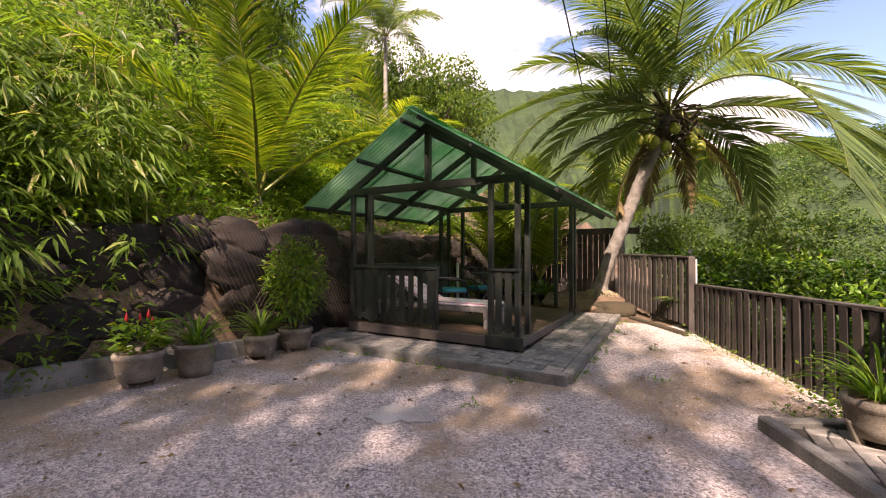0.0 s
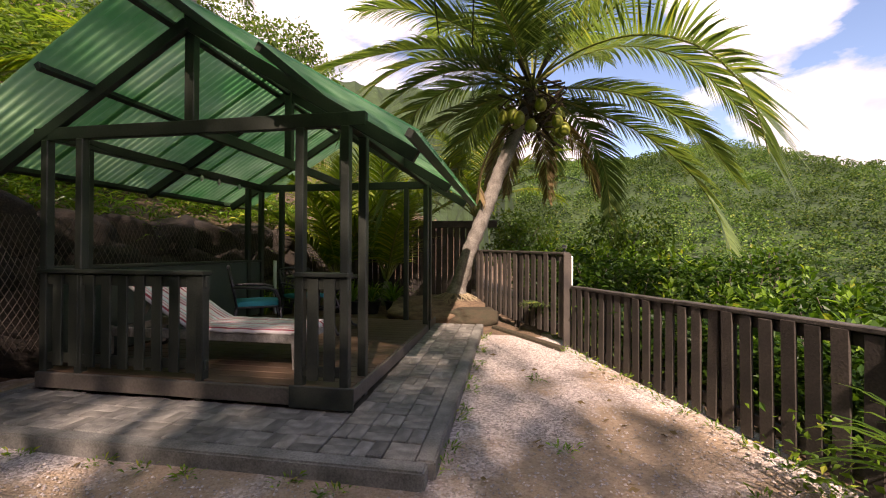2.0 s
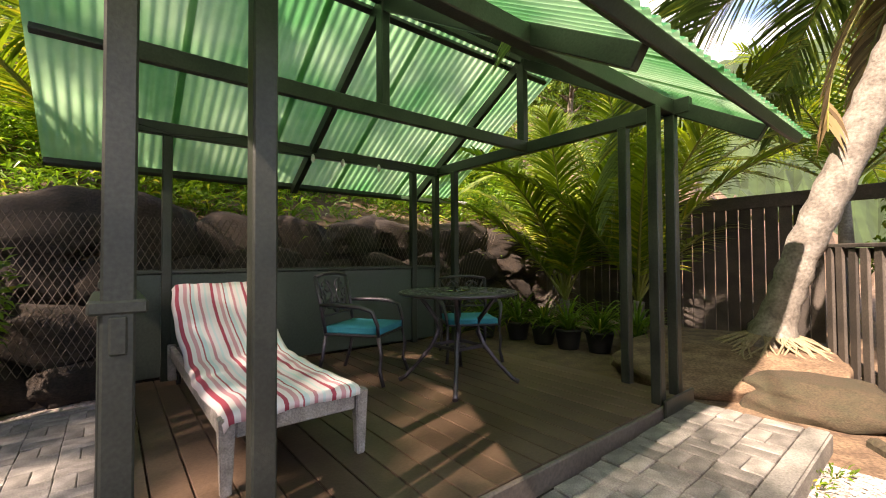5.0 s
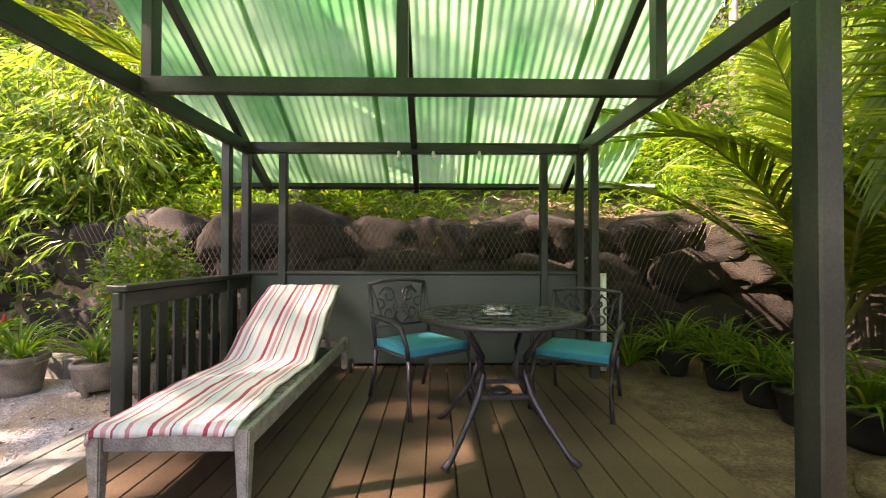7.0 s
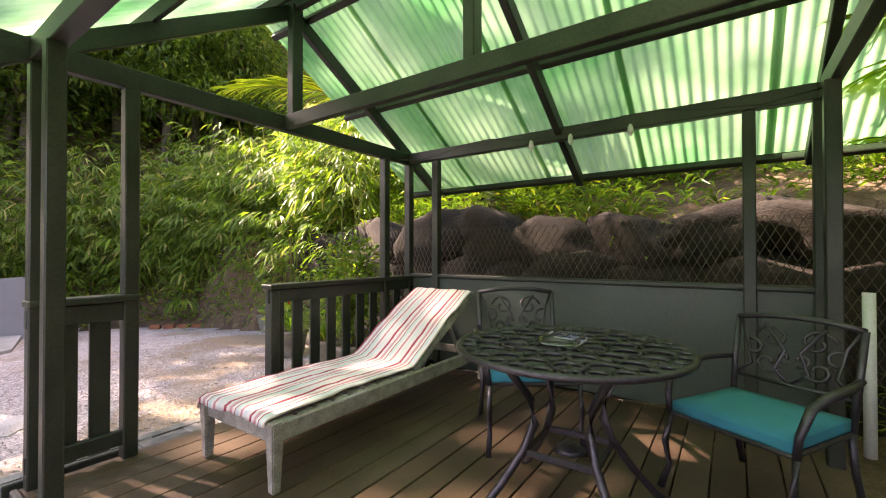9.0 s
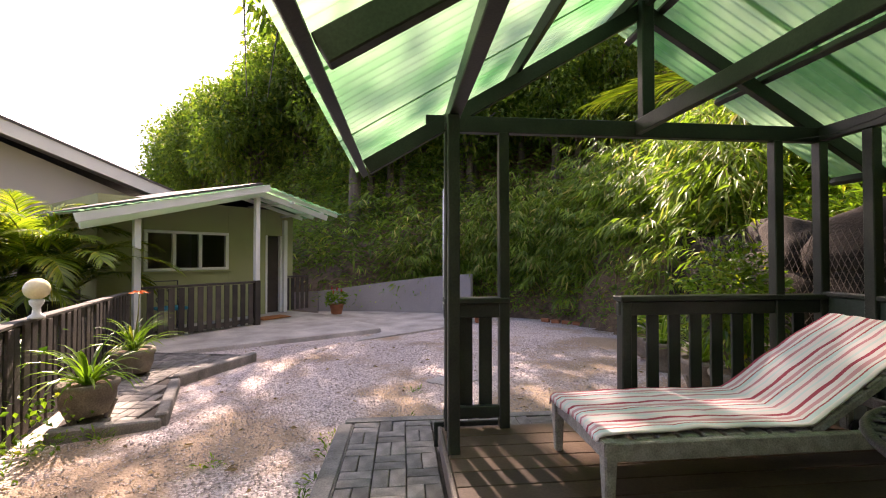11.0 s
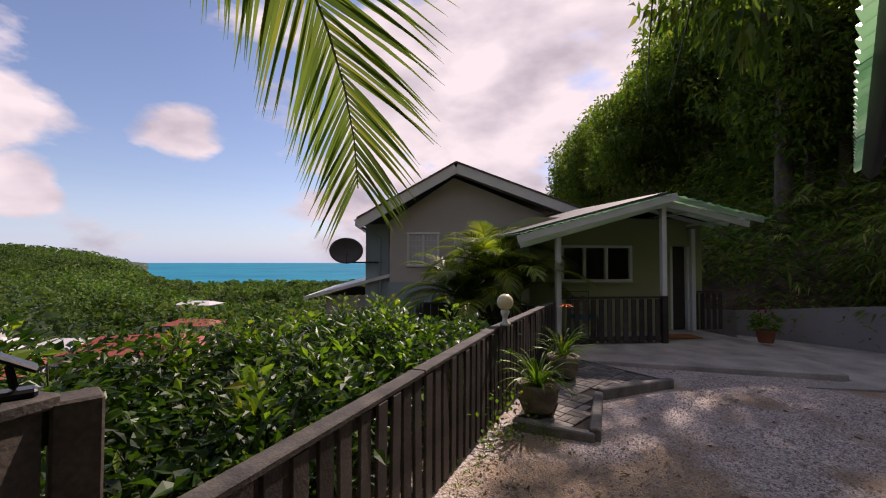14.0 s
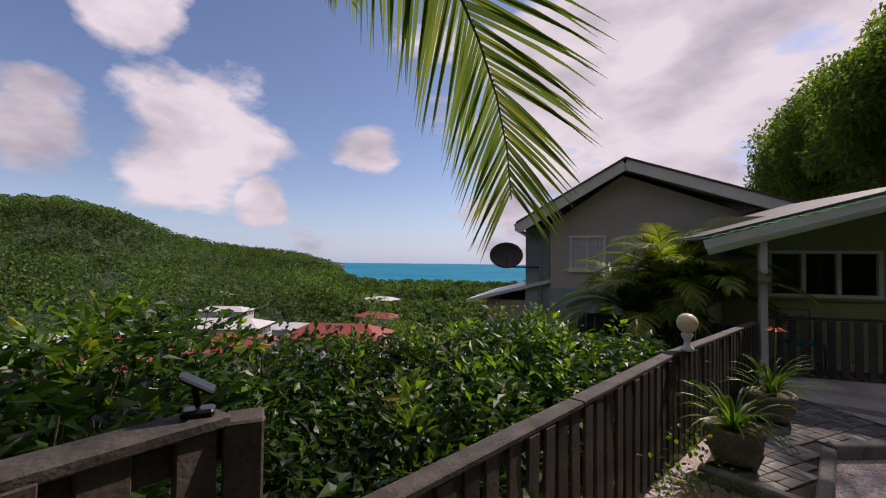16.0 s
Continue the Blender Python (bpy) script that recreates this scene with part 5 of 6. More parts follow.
for (a, b), (h0, h1) in zip(zip(line, line[1:]), zip(tops, tops[1:])):
    d = (Vector(b) - Vector(a)).normalized()
    s = Vector((-d.y, d.x)) * 0.075
    vs = []
    for p, h in ((a, h0), (b, h1)):
        for sg in (1, -1):
            vs += [(p[0] + sg * s.x, p[1] + sg * s.y, -0.5), (p[0] + sg * s.x, p[1] + sg * s.y, h)]
    me = bpy.data.meshes.new("wall_piece")
    me.from_pydata(vs, [], [(0, 1, 5, 4), (2, 6, 7, 3), (1, 3, 7, 5), (0, 2, 3, 1), (4, 5, 7, 6)])
    link("wall_piece", me, M["lilac_wall"], gw)
pole = thing("pole", (-0.76, -7.2, -0.15), "pale green pole with a white pipe clipped to it", "pole")
part("pole_body", tube([(0, 0, 0), (0.02, 0, 3.9)], [0.07, 0.06], 14), M["greenpole"], pole)
part("pipe_body", tube([(0.09, 0.03, 0.3), (0.09, 0.03, 3.2)], 0.02, 10), M["pvc"], pole)

# dark panel fence in front of the big house
pf = thing("panel_fence", (0, 0, 0), "dark-stained timber panel fence below the palms", "fence")
a, b = Vector((6.9, -2.9, 0)), Vector((4.6, -4.25, 0))
for k in range(17):
    p = a.lerp(b, k / 17)
    q = a.lerp(b, (k + 0.93) / 17)
    part("board", bar((*p.xy, 0.2), (*q.xy, 0.2), 0.02, 1.1, 0.003), M["fence"], pf)
part("cap", bar((*a.xy, 0.77), (*b.xy, 0.77), 0.09, 0.035), M["fence"], pf)

# ---- big grey house ----
RV = Vector((-0.6477, -0.7619, 0))
FV = Vector((0.7619, -0.6477, 0))
big = thing("house", (9.6, -6.91, 0), "two-storey grey rendered house with white barge boards", "house")
big.matrix_basis = Matrix(((RV.x, FV.x, 0, 9.6), (RV.y, FV.y, 0, -6.91), (0, 0, 1, 0), (0, 0, 0, 1)))
# local x to its right seen from the court, y away from it
ZE = 2.85
bm = prism([(-2.0, 0.0), (4.6, 0.0), (4.6, 8.0), (-2.0, 8.0)], -5.0, ZE)
part("wall", bm, M["grey_wall"], big)
gab = [(-2.6, ZE - 0.02), (0.0, 4.20), (4.3, ZE - 0.1)]
me = bpy.data.meshes.new("gable")
me.from_pydata([(-2.0, -0.001, ZE - 0.01), (0.0, -0.001, 4.22), (3.6, -0.001, ZE - 0.01), (-2.0, 8, ZE - 0.01), (0, 8, 4.22), (3.6, 8, ZE - 0.01)], [], [(0, 2, 1), (3, 4, 5), (0, 1, 4, 3), (1, 2, 5, 4)])
link("gable", me, M["grey_wall"], big)
part("corner_strip", box(-2.75, -2.03, 0.25, 7.0, -5.0, 2.75, 0), M["blue_wall"], big, "blue-grey side wing")
part("base_band", box(-2.03, 4.0, -0.02, -0.002, -5.0, 0.95, 0), M["blue_wall"], big)
for a, b in (((-2.95, 2.72), (0.0, 4.46)), ((0.0, 4.46), (4.1, 3.04))):
    part("barge_board", bar((a[0], -0.55, a[1] - 0.05), (b[0], -0.55, b[1] - 0.05), 0.05, 0.30), M["white"], big)
    bm = bmesh.new()
    bm.faces.new([bm.verts.new(q) for q in ((a[0], -0.6, a[1] + 0.1), (b[0], -0.6, b[1] + 0.1), (b[0], 8.4, b[1] + 0.1), (a[0], 8.4, a[1] + 0.1))])
    r = bmesh.ops.extrude_face_region(bm, geom=bm.faces[:])
    bmesh.ops.translate(bm, verts=[v for v in r["geom"] if isinstance(v, bmesh.types.BMVert)], vec=(0, 0, 0.06))
    bmesh.ops.recalc_face_normals(bm, faces=bm.faces)
    part("roof", bm, M["roofdark"], big)
    part("soffit", bar((a[0] + 0.05, 0.0, a[1] - 0.02), (b[0], 0.0, b[1] - 0.02), 1.0, 0.03, 0), M["white"], big)
part("gutter", bar((-2.95, -0.5, 2.68), (-2.95, 8, 2.68), 0.1, 0.1), M["white"], big)
part("downpipe", tube([(-2.9, -0.4, 2.65), (-2.55, 0.1, 2.5), (-2.3, 0.18, 2.3), (-2.3, 0.18, -1)], 0.04, 8), M["blue_wall"], big)
for s in (-1.46, 0.0):
    w = new("window")
    w.parent = big
    part("frame", box(s - 0.02, s + 1.02, -0.06, -0.005, 1.42, 1.49), M["white"], w)
    part("frame", box(s - 0.02, s + 1.02, -0.06, -0.005, 2.42, 2.49), M["white"], w)
    for q in (0, 0.465, 0.93):
        part("frame", box(s + q, s + q + 0.07, -0.06, -0.005, 1.492, 2.418), M["white"], w)
    part("curtain", box(s + 0.07, s + 0.93, -0.02, -0.006, 1.49, 2.42, 0), M["curtain"], w, "pale net curtain")
    for i in range(1, 5):
        part("grille", box(s + 0.07, s + 0.93, -0.03, -0.022, 1.49 + i * 0.186, 1.502 + i * 0.186, 0), M["white"], w)
    for i in (0.17, 0.27, 0.37, 0.63, 0.73, 0.83):
        part("grille", box(s + i, s + i + 0.012, -0.036, -0.031, 1.49, 2.42, 0), M["white"], w)
bm = bmesh.new()
bm.faces.new([bm.verts.new(q) for q in ((-4.6, 0.1, 0.40), (-1.9, 0.1, 1.12), (-1.9, 6, 1.12), (-4.6, 6, 0.40))])
r = bmesh.ops.extrude_face_region(bm, geom=bm.faces[:])
bmesh.ops.translate(bm, verts=[v for v in r["geom"] if isinstance(v, bmesh.types.BMVert)], vec=(0, 0, 0.1))
bmesh.ops.recalc_face_normals(bm, faces=bm.faces)
part("lean_to_roof", bm, M["white"], big)
part("lean_to_wall", prism([(-4.0, 0.5), (-2.03, 0.5), (-2.03, 5.5), (-4.0, 5.5)], -5, 0.5), M["grey_wall"], big)
dish = thing("satellite_dish", (0, 0, 0), "large grey satellite dish on an arm on the house wall", "satellite dish")
dish.matrix_basis = big.matrix_basis @ pose(-3.28, -0.25, 1.9, 90, 0, 12)
o = part("reflector", lathe([(0.02, -0.10), (0.25, -0.075), (0.42, -0.03), (0.50, 0.02), (0.50, 0.03), (0.42, -0.018), (0.25, -0.06), (0.02, -0.085)], 36), M["dish"], dish)
o.scale = (1, 0.78, 1)
part("arm", tube([(0, -0.35, -0.08), (0.5, -0.35, -0.2), (1.15, -0.35, -0.3)], 0.022, 8), M["fence"], dish)
part("feed", bar((0, -0.38, 0.0), (0, -0.05, 0.35), 0.03, 0.03), M["dish"], dish)
part("feed_horn", box(-0.05, 0.05, -0.09, 0.03, 0.3, 0.42), M["dish"], dish)


# ---- palms ----
def frond(points, leaflet, n, seed, mat, droop=0.5, width=0.035, r0=0.022, spread=62, side_way=None):
    """A feathered frond along a curve of points: midrib and drooping leaflets, as one mesh."""
    rg = random.Random(seed)
    P = [Vector(p) for p in points]
    seg = [0.0]
    for a, b in zip(P, P[1:]):
        seg.append(seg[-1] + (b - a).length)
    total = seg[-1]

    def at(t):
        q = t * total
        for i in range(len(P) - 1):
            if q <= seg[i + 1] or i == len(P) - 2:
                w = (q - seg[i]) / max(seg[i + 1] - seg[i], 1e-6)
                return P[i].lerp(P[i + 1], w), (P[i + 1] - P[i]).normalized()
    bm = tube([at(i / 14)[0] for i in range(15)], [r0 * (1 - 0.88 * i / 14) + 0.002 for i in range(15)], 5)
    nm = len(bm.faces)
    vs = [tuple(v.co) for v in bm.verts]
    bm.verts.index_update()
    fs = [[v.index for v in f.verts] for f in bm.faces]
    bm.free()
    for sg in (-1, 1):
        for i in range(n):
            t = 0.14 + 0.855 * (i + rg.uniform(-0.2, 0.2)) / n
            t = min(max(t, 0.12), 0.998)
            p, d = at(t)
            s = d.cross(Vector((0, 0, 1)))
            if s.length < 0.12:
                s = d.cross(Vector((0.3, 1, 0)))
            if side_way:
                s = Vector(side_way) - d * d.dot(Vector(side_way))
            s.normalize()
            u = s.cross(d)
            ln = leaflet * (0.45 + 0.75 * math.sin(math.pi * min(1, 0.12 + t * 0.86)) ** 0.8) * rg.uniform(0.88, 1.08)
            an = radians(spread - 34 * t) * rg.uniform(0.9, 1.1)
            e = (d * math.cos(an) + s * sg * math.sin(an) + u * 0.18).normalized()
            w = width * (0.75 + 0.4 * math.sin(math.pi * t))
            side = e.cross(u).normalized()
            b = len(vs)
            q = p.copy()
            K = 4
            for k in range(K + 1):
                f = k / K
                ww = w * (0.55 + 0.9 * f if f < 0.4 else (1 - f) * 1.45 + 0.04)
                vs += [tuple(q - side * ww / 2), tuple(q + side * ww / 2 + u * ww * 0.25 * sg)]
                e = (e + Vector((0, 0, -1)) * droop * rg.uniform(0.7, 1.3) * 0.30 * (0.4 + f)).normalized()
                q = q + e * ln / K
            for k in range(K):
                o = b + 2 * k
                fs.append((o, o + 1, o + 3, o + 2))
    me = bpy.data.meshes.new("frond")
    me.from_pydata(vs, [], fs)
    me.materials.append(mat)
    me.materials.append(M["stalk"])
    me.polygons.foreach_set("material_index", [1] * nm + [0] * (len(fs) - nm))
    return me


def arc(az, el, length, fall, base=(0, 0, 0), n=9):
    """A drooping curve from a base: heading az, rising by el degrees, falling by fall degrees on the way."""
    p, out = Vector(base), [Vector(base)]
    for k in range(n):
        t = k / n
        e = radians(el - fall * t ** 1.3)
        p = p + Vector((-math.sin(radians(az)) * math.cos(e), math.cos(radians(az)) * math.cos(e), math.sin(e))) * length / n
        out.append(p.copy())
    return out


coco = thing("coconut_palm", (0, 0, 0), "leaning coconut palm with ringed trunk, green coconuts and long fronds", "palm tree")
TR = [(0.14, 4.65, 0.28), (0.26, 4.65, 0.72), (0.43, 4.65, 1.28), (0.74, 4.65, 2.05), (0.98, 4.64, 2.73), (1.22, 4.62, 3.30), (1.44, 4.6, 3.80), (1.58, 4.6, 4.25)]
pts, rad = [], []
for i in range(len(TR) - 1):
    for k in range(7):
        t = k / 7
        pts.append(Vector(TR[i]).lerp(Vector(TR[i + 1]), t))
        q = (i + t) / 7
        rad.append((0.26 - 0.75 * q if q < 0.16 else 0.142 - 0.03 * q) * (1.07 if k % 2 else 0.95))
part("trunk", tube(pts, rad, 16), M["bark"], coco, "pale ringed palm trunk")
CR = Vector((1.58, 4.6, 4.22))
rg = random.Random(2)
# each long frond: three further points of its curve, leaflet length, leaflet count, droop, the way its blade spreads
special = [
    ([(1.86, 4.22, 4.57), (3.19, 1.03, 4.2), (3.36, 0.86, 2.16)], 1.06, 112, 0.22, (-0.55, -0.83, 0)),
    ([(1.89, 5.16, 4.1), (4.7, 5.9, 4.1), (5.0, 5.0, 1.40)], 0.72, 124, 0.45, None),
    ([(2.4, 4.7, 4.2), (4.2, 5.6, 4.8), (5.3, 5.35, 2.6)], 0.74, 124, 0.55, None),
    ([(0.6, 4.8, 5.2), (0.0, 3.6, 4.9), (-1.7, 2.9, 4.06)], 0.74, 124, 0.6, None),
    ([(2.9, 3.6, 5.5), (4.2, 2.6, 5.6), (5.4, 1.8, 4.7)], 0.78, 116, 0.6, None),
    ([(1.1, 3.2, 5.6), (0.9, 1.9, 5.9), (0.8, 0.9, 5.4)], 0.78, 116, 0.6, None),
    ([(0.5, 3.9, 4.7), (-0.4, 3.6, 4.2), (-0.9, 3.4, 3.5)], 0.70, 84, 0.6, None),
    ([(3.0, 4.9, 5.6), (4.6, 5.2, 5.2), (5.6, 5.3, 3.4)], 0.78, 116, 0.6, None),
]
for i, (c, leaflet, count, fall, way) in enumerate(special):
    sm = []
    for k in range(15):
        P_ = [Vector((1.58, 4.6, 4.3))] + [Vector(q) for q in c]
        while len(P_) > 1:
            P_ = [a.lerp(b, k / 14) for a, b in zip(P_, P_[1:])]
        sm.append(P_[0])
    link("frond", frond(sm, leaflet, count, 100 + i, M["palm_leaf"], fall, 0.036, spread=66 if way else 60, side_way=way), None, coco)
for i in range(20):
    az = i * 137.5 % 360
    el = 78 - i * 4.6 + rg.uniform(-6, 6)
    ln = 3.4 + rg.uniform(-0.4, 0.5)
    if 165 < az < 305 and el < 48:
        continue
    link("frond", frond(arc(az, el, ln + 0.3, 82 + rg.uniform(-10, 25), CR), 0.76, 104, 200 + i, M["palm_leaf"], 0.7, 0.034), None, coco)
for i in range(5):
    az = -60 + i * 40
    link("dry_frond", frond(arc(az, -35 + rg.uniform(-15, 10), 1.7 + rg.uniform(0, 0.6), 55, CR - Vector((0, 0, 0.15))), 0.42, 40, 300 + i, M["dry_leaf"], 1.2, 0.035), None, coco, "brown dead frond hanging against the trunk")
bm = bmesh.new()
for k in range(74):
    a = k * 2.4
    q = 0.12 + 0.03 * (k % 3)
    b = CR + Vector((q * math.cos(a), q * math.sin(a), -0.75 + 0.014 * k))
    e = b + Vector((0.42 * math.cos(a), 0.42 * math.sin(a), 0.1 + rg.uniform(-0.55, 0.35)))
    bar(b, e, 0.06, 0.022, 0, bm=bm)
part("leaf_base", bm, M["husk"], coco, "brown fibrous leaf bases")
for k in range(13):
    a = 3.6 + (k % 5) * 0.34 + (2.1 if k > 6 else 0)
    q = 0.42 + 0.07 * (k % 3)
    bm = bmesh.new()
    bmesh.ops.create_uvsphere(bm, u_segments=14, v_segments=10, radius=0.10)
    for v in bm.verts:
        v.co.z *= 1.25
        v.co.x *= 1 - 0.12 * v.co.z / 0.1
    for f in bm.faces:
        f.smooth = True
    o = part("coconut", bm, M["coconut"], coco, "green-yellow coconut")
    o.location = CR + Vector((q * math.cos(a), q * math.sin(a), -0.42 - 0.11 * (k % 4)))
bm = bmesh.new()
for k in range(3):
    a = 3.9 + k * 1.0
    tube([CR, CR + Vector((0.25 * math.cos(a), 0.25 * math.sin(a), 0.05)), CR + Vector((0.33 * math.cos(a), 0.33 * math.sin(a), -0.45))], [0.03, 0.025, 0.012], 6, bm)
part("fruit_stalk", bm, M["stalk"], coco)


def young_palm(name, at, label, n, length, leaflet, seed, trunk=0.4, mat="young_palm_leaf", el0=82, step=None, fall=70, width=0.04, r0=0.024, count=44):
    p = thing(name, at, label, "palm tree", rz=seed * 53 % 360)
    part("trunk", tube([(0, 0, -0.2), (0.02, 0, trunk * 0.5), (0, 0.02, trunk)], [0.13, 0.10, 0.07], 10), M["bark"], p)
    rg = random.Random(seed)
    for i in range(n):
        az = i * 137.5 % 360 + rg.uniform(-12, 12)
        el = el0 - i * (step or 55 / n) + rg.uniform(-5, 5)
        link("frond", frond(arc(az, el, length * rg.uniform(0.85, 1.1), fall + rg.uniform(-12, 20), (0, 0, trunk)), leaflet, count, seed * 40 + i, M[mat], 0.8, width, r0), None, p)
    return p


young_palm("palm", (-4.85, -0.2, 2.05), "young coconut palm with yellow-green fronds on the bank", 13, 4.0, 0.66, 3, 0.35, el0=86, fall=52, width=0.032, r0=0.030, count=118)
young_palm("palm", (-2.35, 5.2, 0.3), "young palm with yellow stalks behind the pavilion", 11, 2.9, 0.50, 4, 0.35, el0=88, step=3.0, fall=62, count=60)
young_palm("palm", (-1.35, 5.35, 0.3), "young palm with yellow stalks behind the pavilion", 12, 3.1, 0.52, 5, 0.4, "young_palm_leaf", el0=88, step=3.0, fall=66, count=60)
young_palm("palm", (-3.2, 7.6, 0.6), "feathery palm beyond the boundary fence", 14, 3.2, 0.6, 6, 1.6, "palm_leaf")
young_palm("palm", (0.2, 8.6, 0.3), "feathery palm beyond the boundary fence", 14, 3.3, 0.62, 7, 2.0, "young_palm_leaf")
young_palm("palm", (-6.2, 5.2, 3.2), "feathery palm on the bank", 14, 3.0, 0.6, 8, 1.0, "young_palm_leaf")
for i, (x, y, z, t) in enumerate([(6.0, -4.2, -0.4, 1.6), (6.5, -4.7, -0.5, 1.9), (5.6, -4.5, -0.3, 1.2), (6.9, -4.1, -0.7, 1.5), (6.3, -3.8, -0.5, 1.1)]):
    young_palm("areca_palm", (x, y, z), "feathery yellow-green areca palm between the houses", 13, 1.6, 0.40, 20 + i, t, "young_palm_leaf", 80, fall=95, width=0.03, r0=0.015)
young_palm("palm", (2.6, 3.4, -0.2), "low feathery palm outside the corner of the fence", 9, 1.4, 0.35, 31, 0.2, "palm_leaf", 60)
for i, (x, y, t, L) in enumerate([(-9.5, 9.5, 6.0, 3.0), (-12, 4, 6.5, 3.0), (-16, 14, 9, 3.4), (-9, -14, 4, 2.6), (-5.5, -17, 4.5, 2.6), (-12, -11, 6, 2.8), (0, -19, 4, 2.6), (4, -23, 5, 2.6)]):
    young_palm("palm", (x, y, float(land(x, y)) - 0.2), "tall palm standing on the wooded hillside", 16, L, 0.6, 50 + i, t, "palm_leaf", 75, fall=90)


# ---- leafy cover ----
def scatter_tufts(name, label, spots, per, length, width, mat, seed, rise=0.6, jitter=0.25, sag=0.45, category="plants"):
    """Leaves in tufts round given spots (x, y, z, height)."""
    rg = np.random.default_rng(seed)
    s = np.repeat(np.asarray(spots, float), per, axis=0)
    n = len(s)
    h = rg.uniform(0.1, 1, n) ** 0.8
    a = rg.uniform(0, 6.2832, n)
    lean = rg.uniform(0, 1, n) * jitter * (0.4 + h)
    base = np.stack([s[:, 0] + np.cos(a) * lean, s[:, 1] + np.sin(a) * lean, s[:, 2] + h * s[:, 3]], 1)
    d = np.stack([np.cos(a + rg.normal(size=n) * 0.5), np.sin(a + rg.normal(size=n) * 0.5), rg.normal(size=n) * 0.4 + rise], 1)
    me = leaf_mesh(name, base, d, length * rg.uniform(0.6, 1.2, n), width * rg.uniform(0.7, 1.2, n), 0.2, sag, seed)
    return link(name, me, M[mat], None, label, category, "stuff")


rg = np.random.default_rng(12)


def bank_spots(n, s0, s1, y0, y1, h0, h1, seed, x0=-16, x1=6):
    g_ = np.random.default_rng(seed)
    out = []
    while len(out) < n:
        x, y = g_.uniform(x0, x1, 4000), g_.uniform(y0, y1, 4000)
        s = side_distance(x, y, HILL, False)
        ok = (s > s0) & (s < s1)
        z = land(x, y)
        out += [(a, b, c, g_.uniform(h0, h1)) for a, b, c in zip(x[ok], y[ok], z[ok])]
    return out[:n]


def sprays(name, label, spots, per, leaf, width, mat, seed, reach=0.75, category="plants"):
    """Canes that carry drooping sprays: each a twig with leaves fanned along both its sides."""
    q = np.random.default_rng(seed)
    sp = np.repeat(np.asarray(spots, float), per, axis=0)
    n = len(sp)
    h = q.uniform(0.12, 1.0, n)
    a = q.uniform(0, 6.2832, n)
    r = q.uniform(0.1, 1, n) * reach * (0.35 + 0.65 * h)
    tip = np.stack([sp[:, 0] + np.cos(a) * r, sp[:, 1] + np.sin(a) * r, sp[:, 2] + h * sp[:, 3]], 1)
    out = np.stack([np.cos(a), np.sin(a), q.normal(size=n) * 0.25 - 0.05], 1)
    out /= np.linalg.norm(out, axis=1, keepdims=True)
    side = np.stack([-out[:, 1], out[:, 0], 0 * a], 1)
    base, d, ln = [], [], []
    K = 8
    for k in range(K):
        t = k / (K - 1)
        sg = 1 if k % 2 else -1
        base.append(tip + out * (0.34 * t) + q.normal(size=(n, 3)) * 0.012)
        d.append(out * (0.45 + 0.8 * t) + side * sg * (0.85 - 0.75 * t) + np.array([0, 0, -0.35]) + q.normal(size=(n, 3)) * 0.14)
        ln.append(leaf * (0.75 + 0.4 * math.sin(math.pi * (0.2 + 0.7 * t))) * q.uniform(0.8, 1.15, n))
    base, d, ln = np.concatenate(base), np.concatenate(d), np.concatenate(ln)
    me = leaf_mesh(name, base, d, ln, width * q.uniform(0.8, 1.2, len(ln)), 0.15, 0.35, seed)
    return link(name, me, M[mat], None, label, category, "stuff")


bam = bank_spots(580, 0.1, 3.0, -9.5, -2.35, 1.0, 2.7, 1)
sprays("bamboo_thicket", "thicket of long-leaved bamboo covering the bank", bam, 10, 0.26, 0.042, "bamboo_leaf", 2)
bm = bmesh.new()
for x, y, z, h in bam[:330]:
    dx, dy = rnd.uniform(-0.5, 0.5), rnd.uniform(-0.5, 0.5)
    tube([(x, y, z - 0.1), (x + dx * 0.4, y + dy * 0.4, z + h * 0.6), (x + dx, y + dy, z + h)], [0.013, 0.011, 0.005], 4, bm, False)
me = bpy.data.meshes.new("bamboo_canes")
bm.to_mesh(me)
bm.free()
link("bamboo_canes", me, M["stalk"], None, "thin yellow-green bamboo canes on the bank", "plants", "stuff")
front = bank_spots(170, -0.1, 0.7, -9.3, -2.6, 0.4, 1.1, 4)
scatter_tufts("bank_shrubs", "bright green shrubs along the foot of the bank", front, 44, 0.15, 0.045, "shrub_leaf", 5, 0.3, 0.5, 0.4)
up = bank_spots(1000, 2.6, 16, -18, 12, 0.8, 2.6, 6)
scatter_tufts("hillside_shrubs", "dense green undergrowth on the hillside", up, 56, 0.34, 0.085, "tree_leaf", 7, 0.3, 1.0, 0.4)
low = bank_spots(650, 0.15, 12, -30, -8.5, 0.8, 2.6, 16, -2, 20)
scatter_tufts("hillside_shrubs", "dense green undergrowth on the hillside behind the house", low, 60, 0.36, 0.085, "tree_leaf", 17, 0.3, 1.0, 0.4)
above = bank_spots(360, 0.2, 2.6, -2.4, 7.5, 0.15, 0.55, 8)
scatter_tufts("bank_plants", "low green plants on top of the rock wall", above, 46, 0.24, 0.035, "strap_leaf", 9, 0.9, 0.28, 0.5)
above2 = bank_spots(230, 0.9, 4.0, -2.6, 8, 0.3, 0.9, 10)
scatter_tufts("bank_plants", "low green plants on top of the rock wall", above2, 60, 0.20, 0.05, "shrub_leaf", 11, 0.5, 0.4, 0.4)


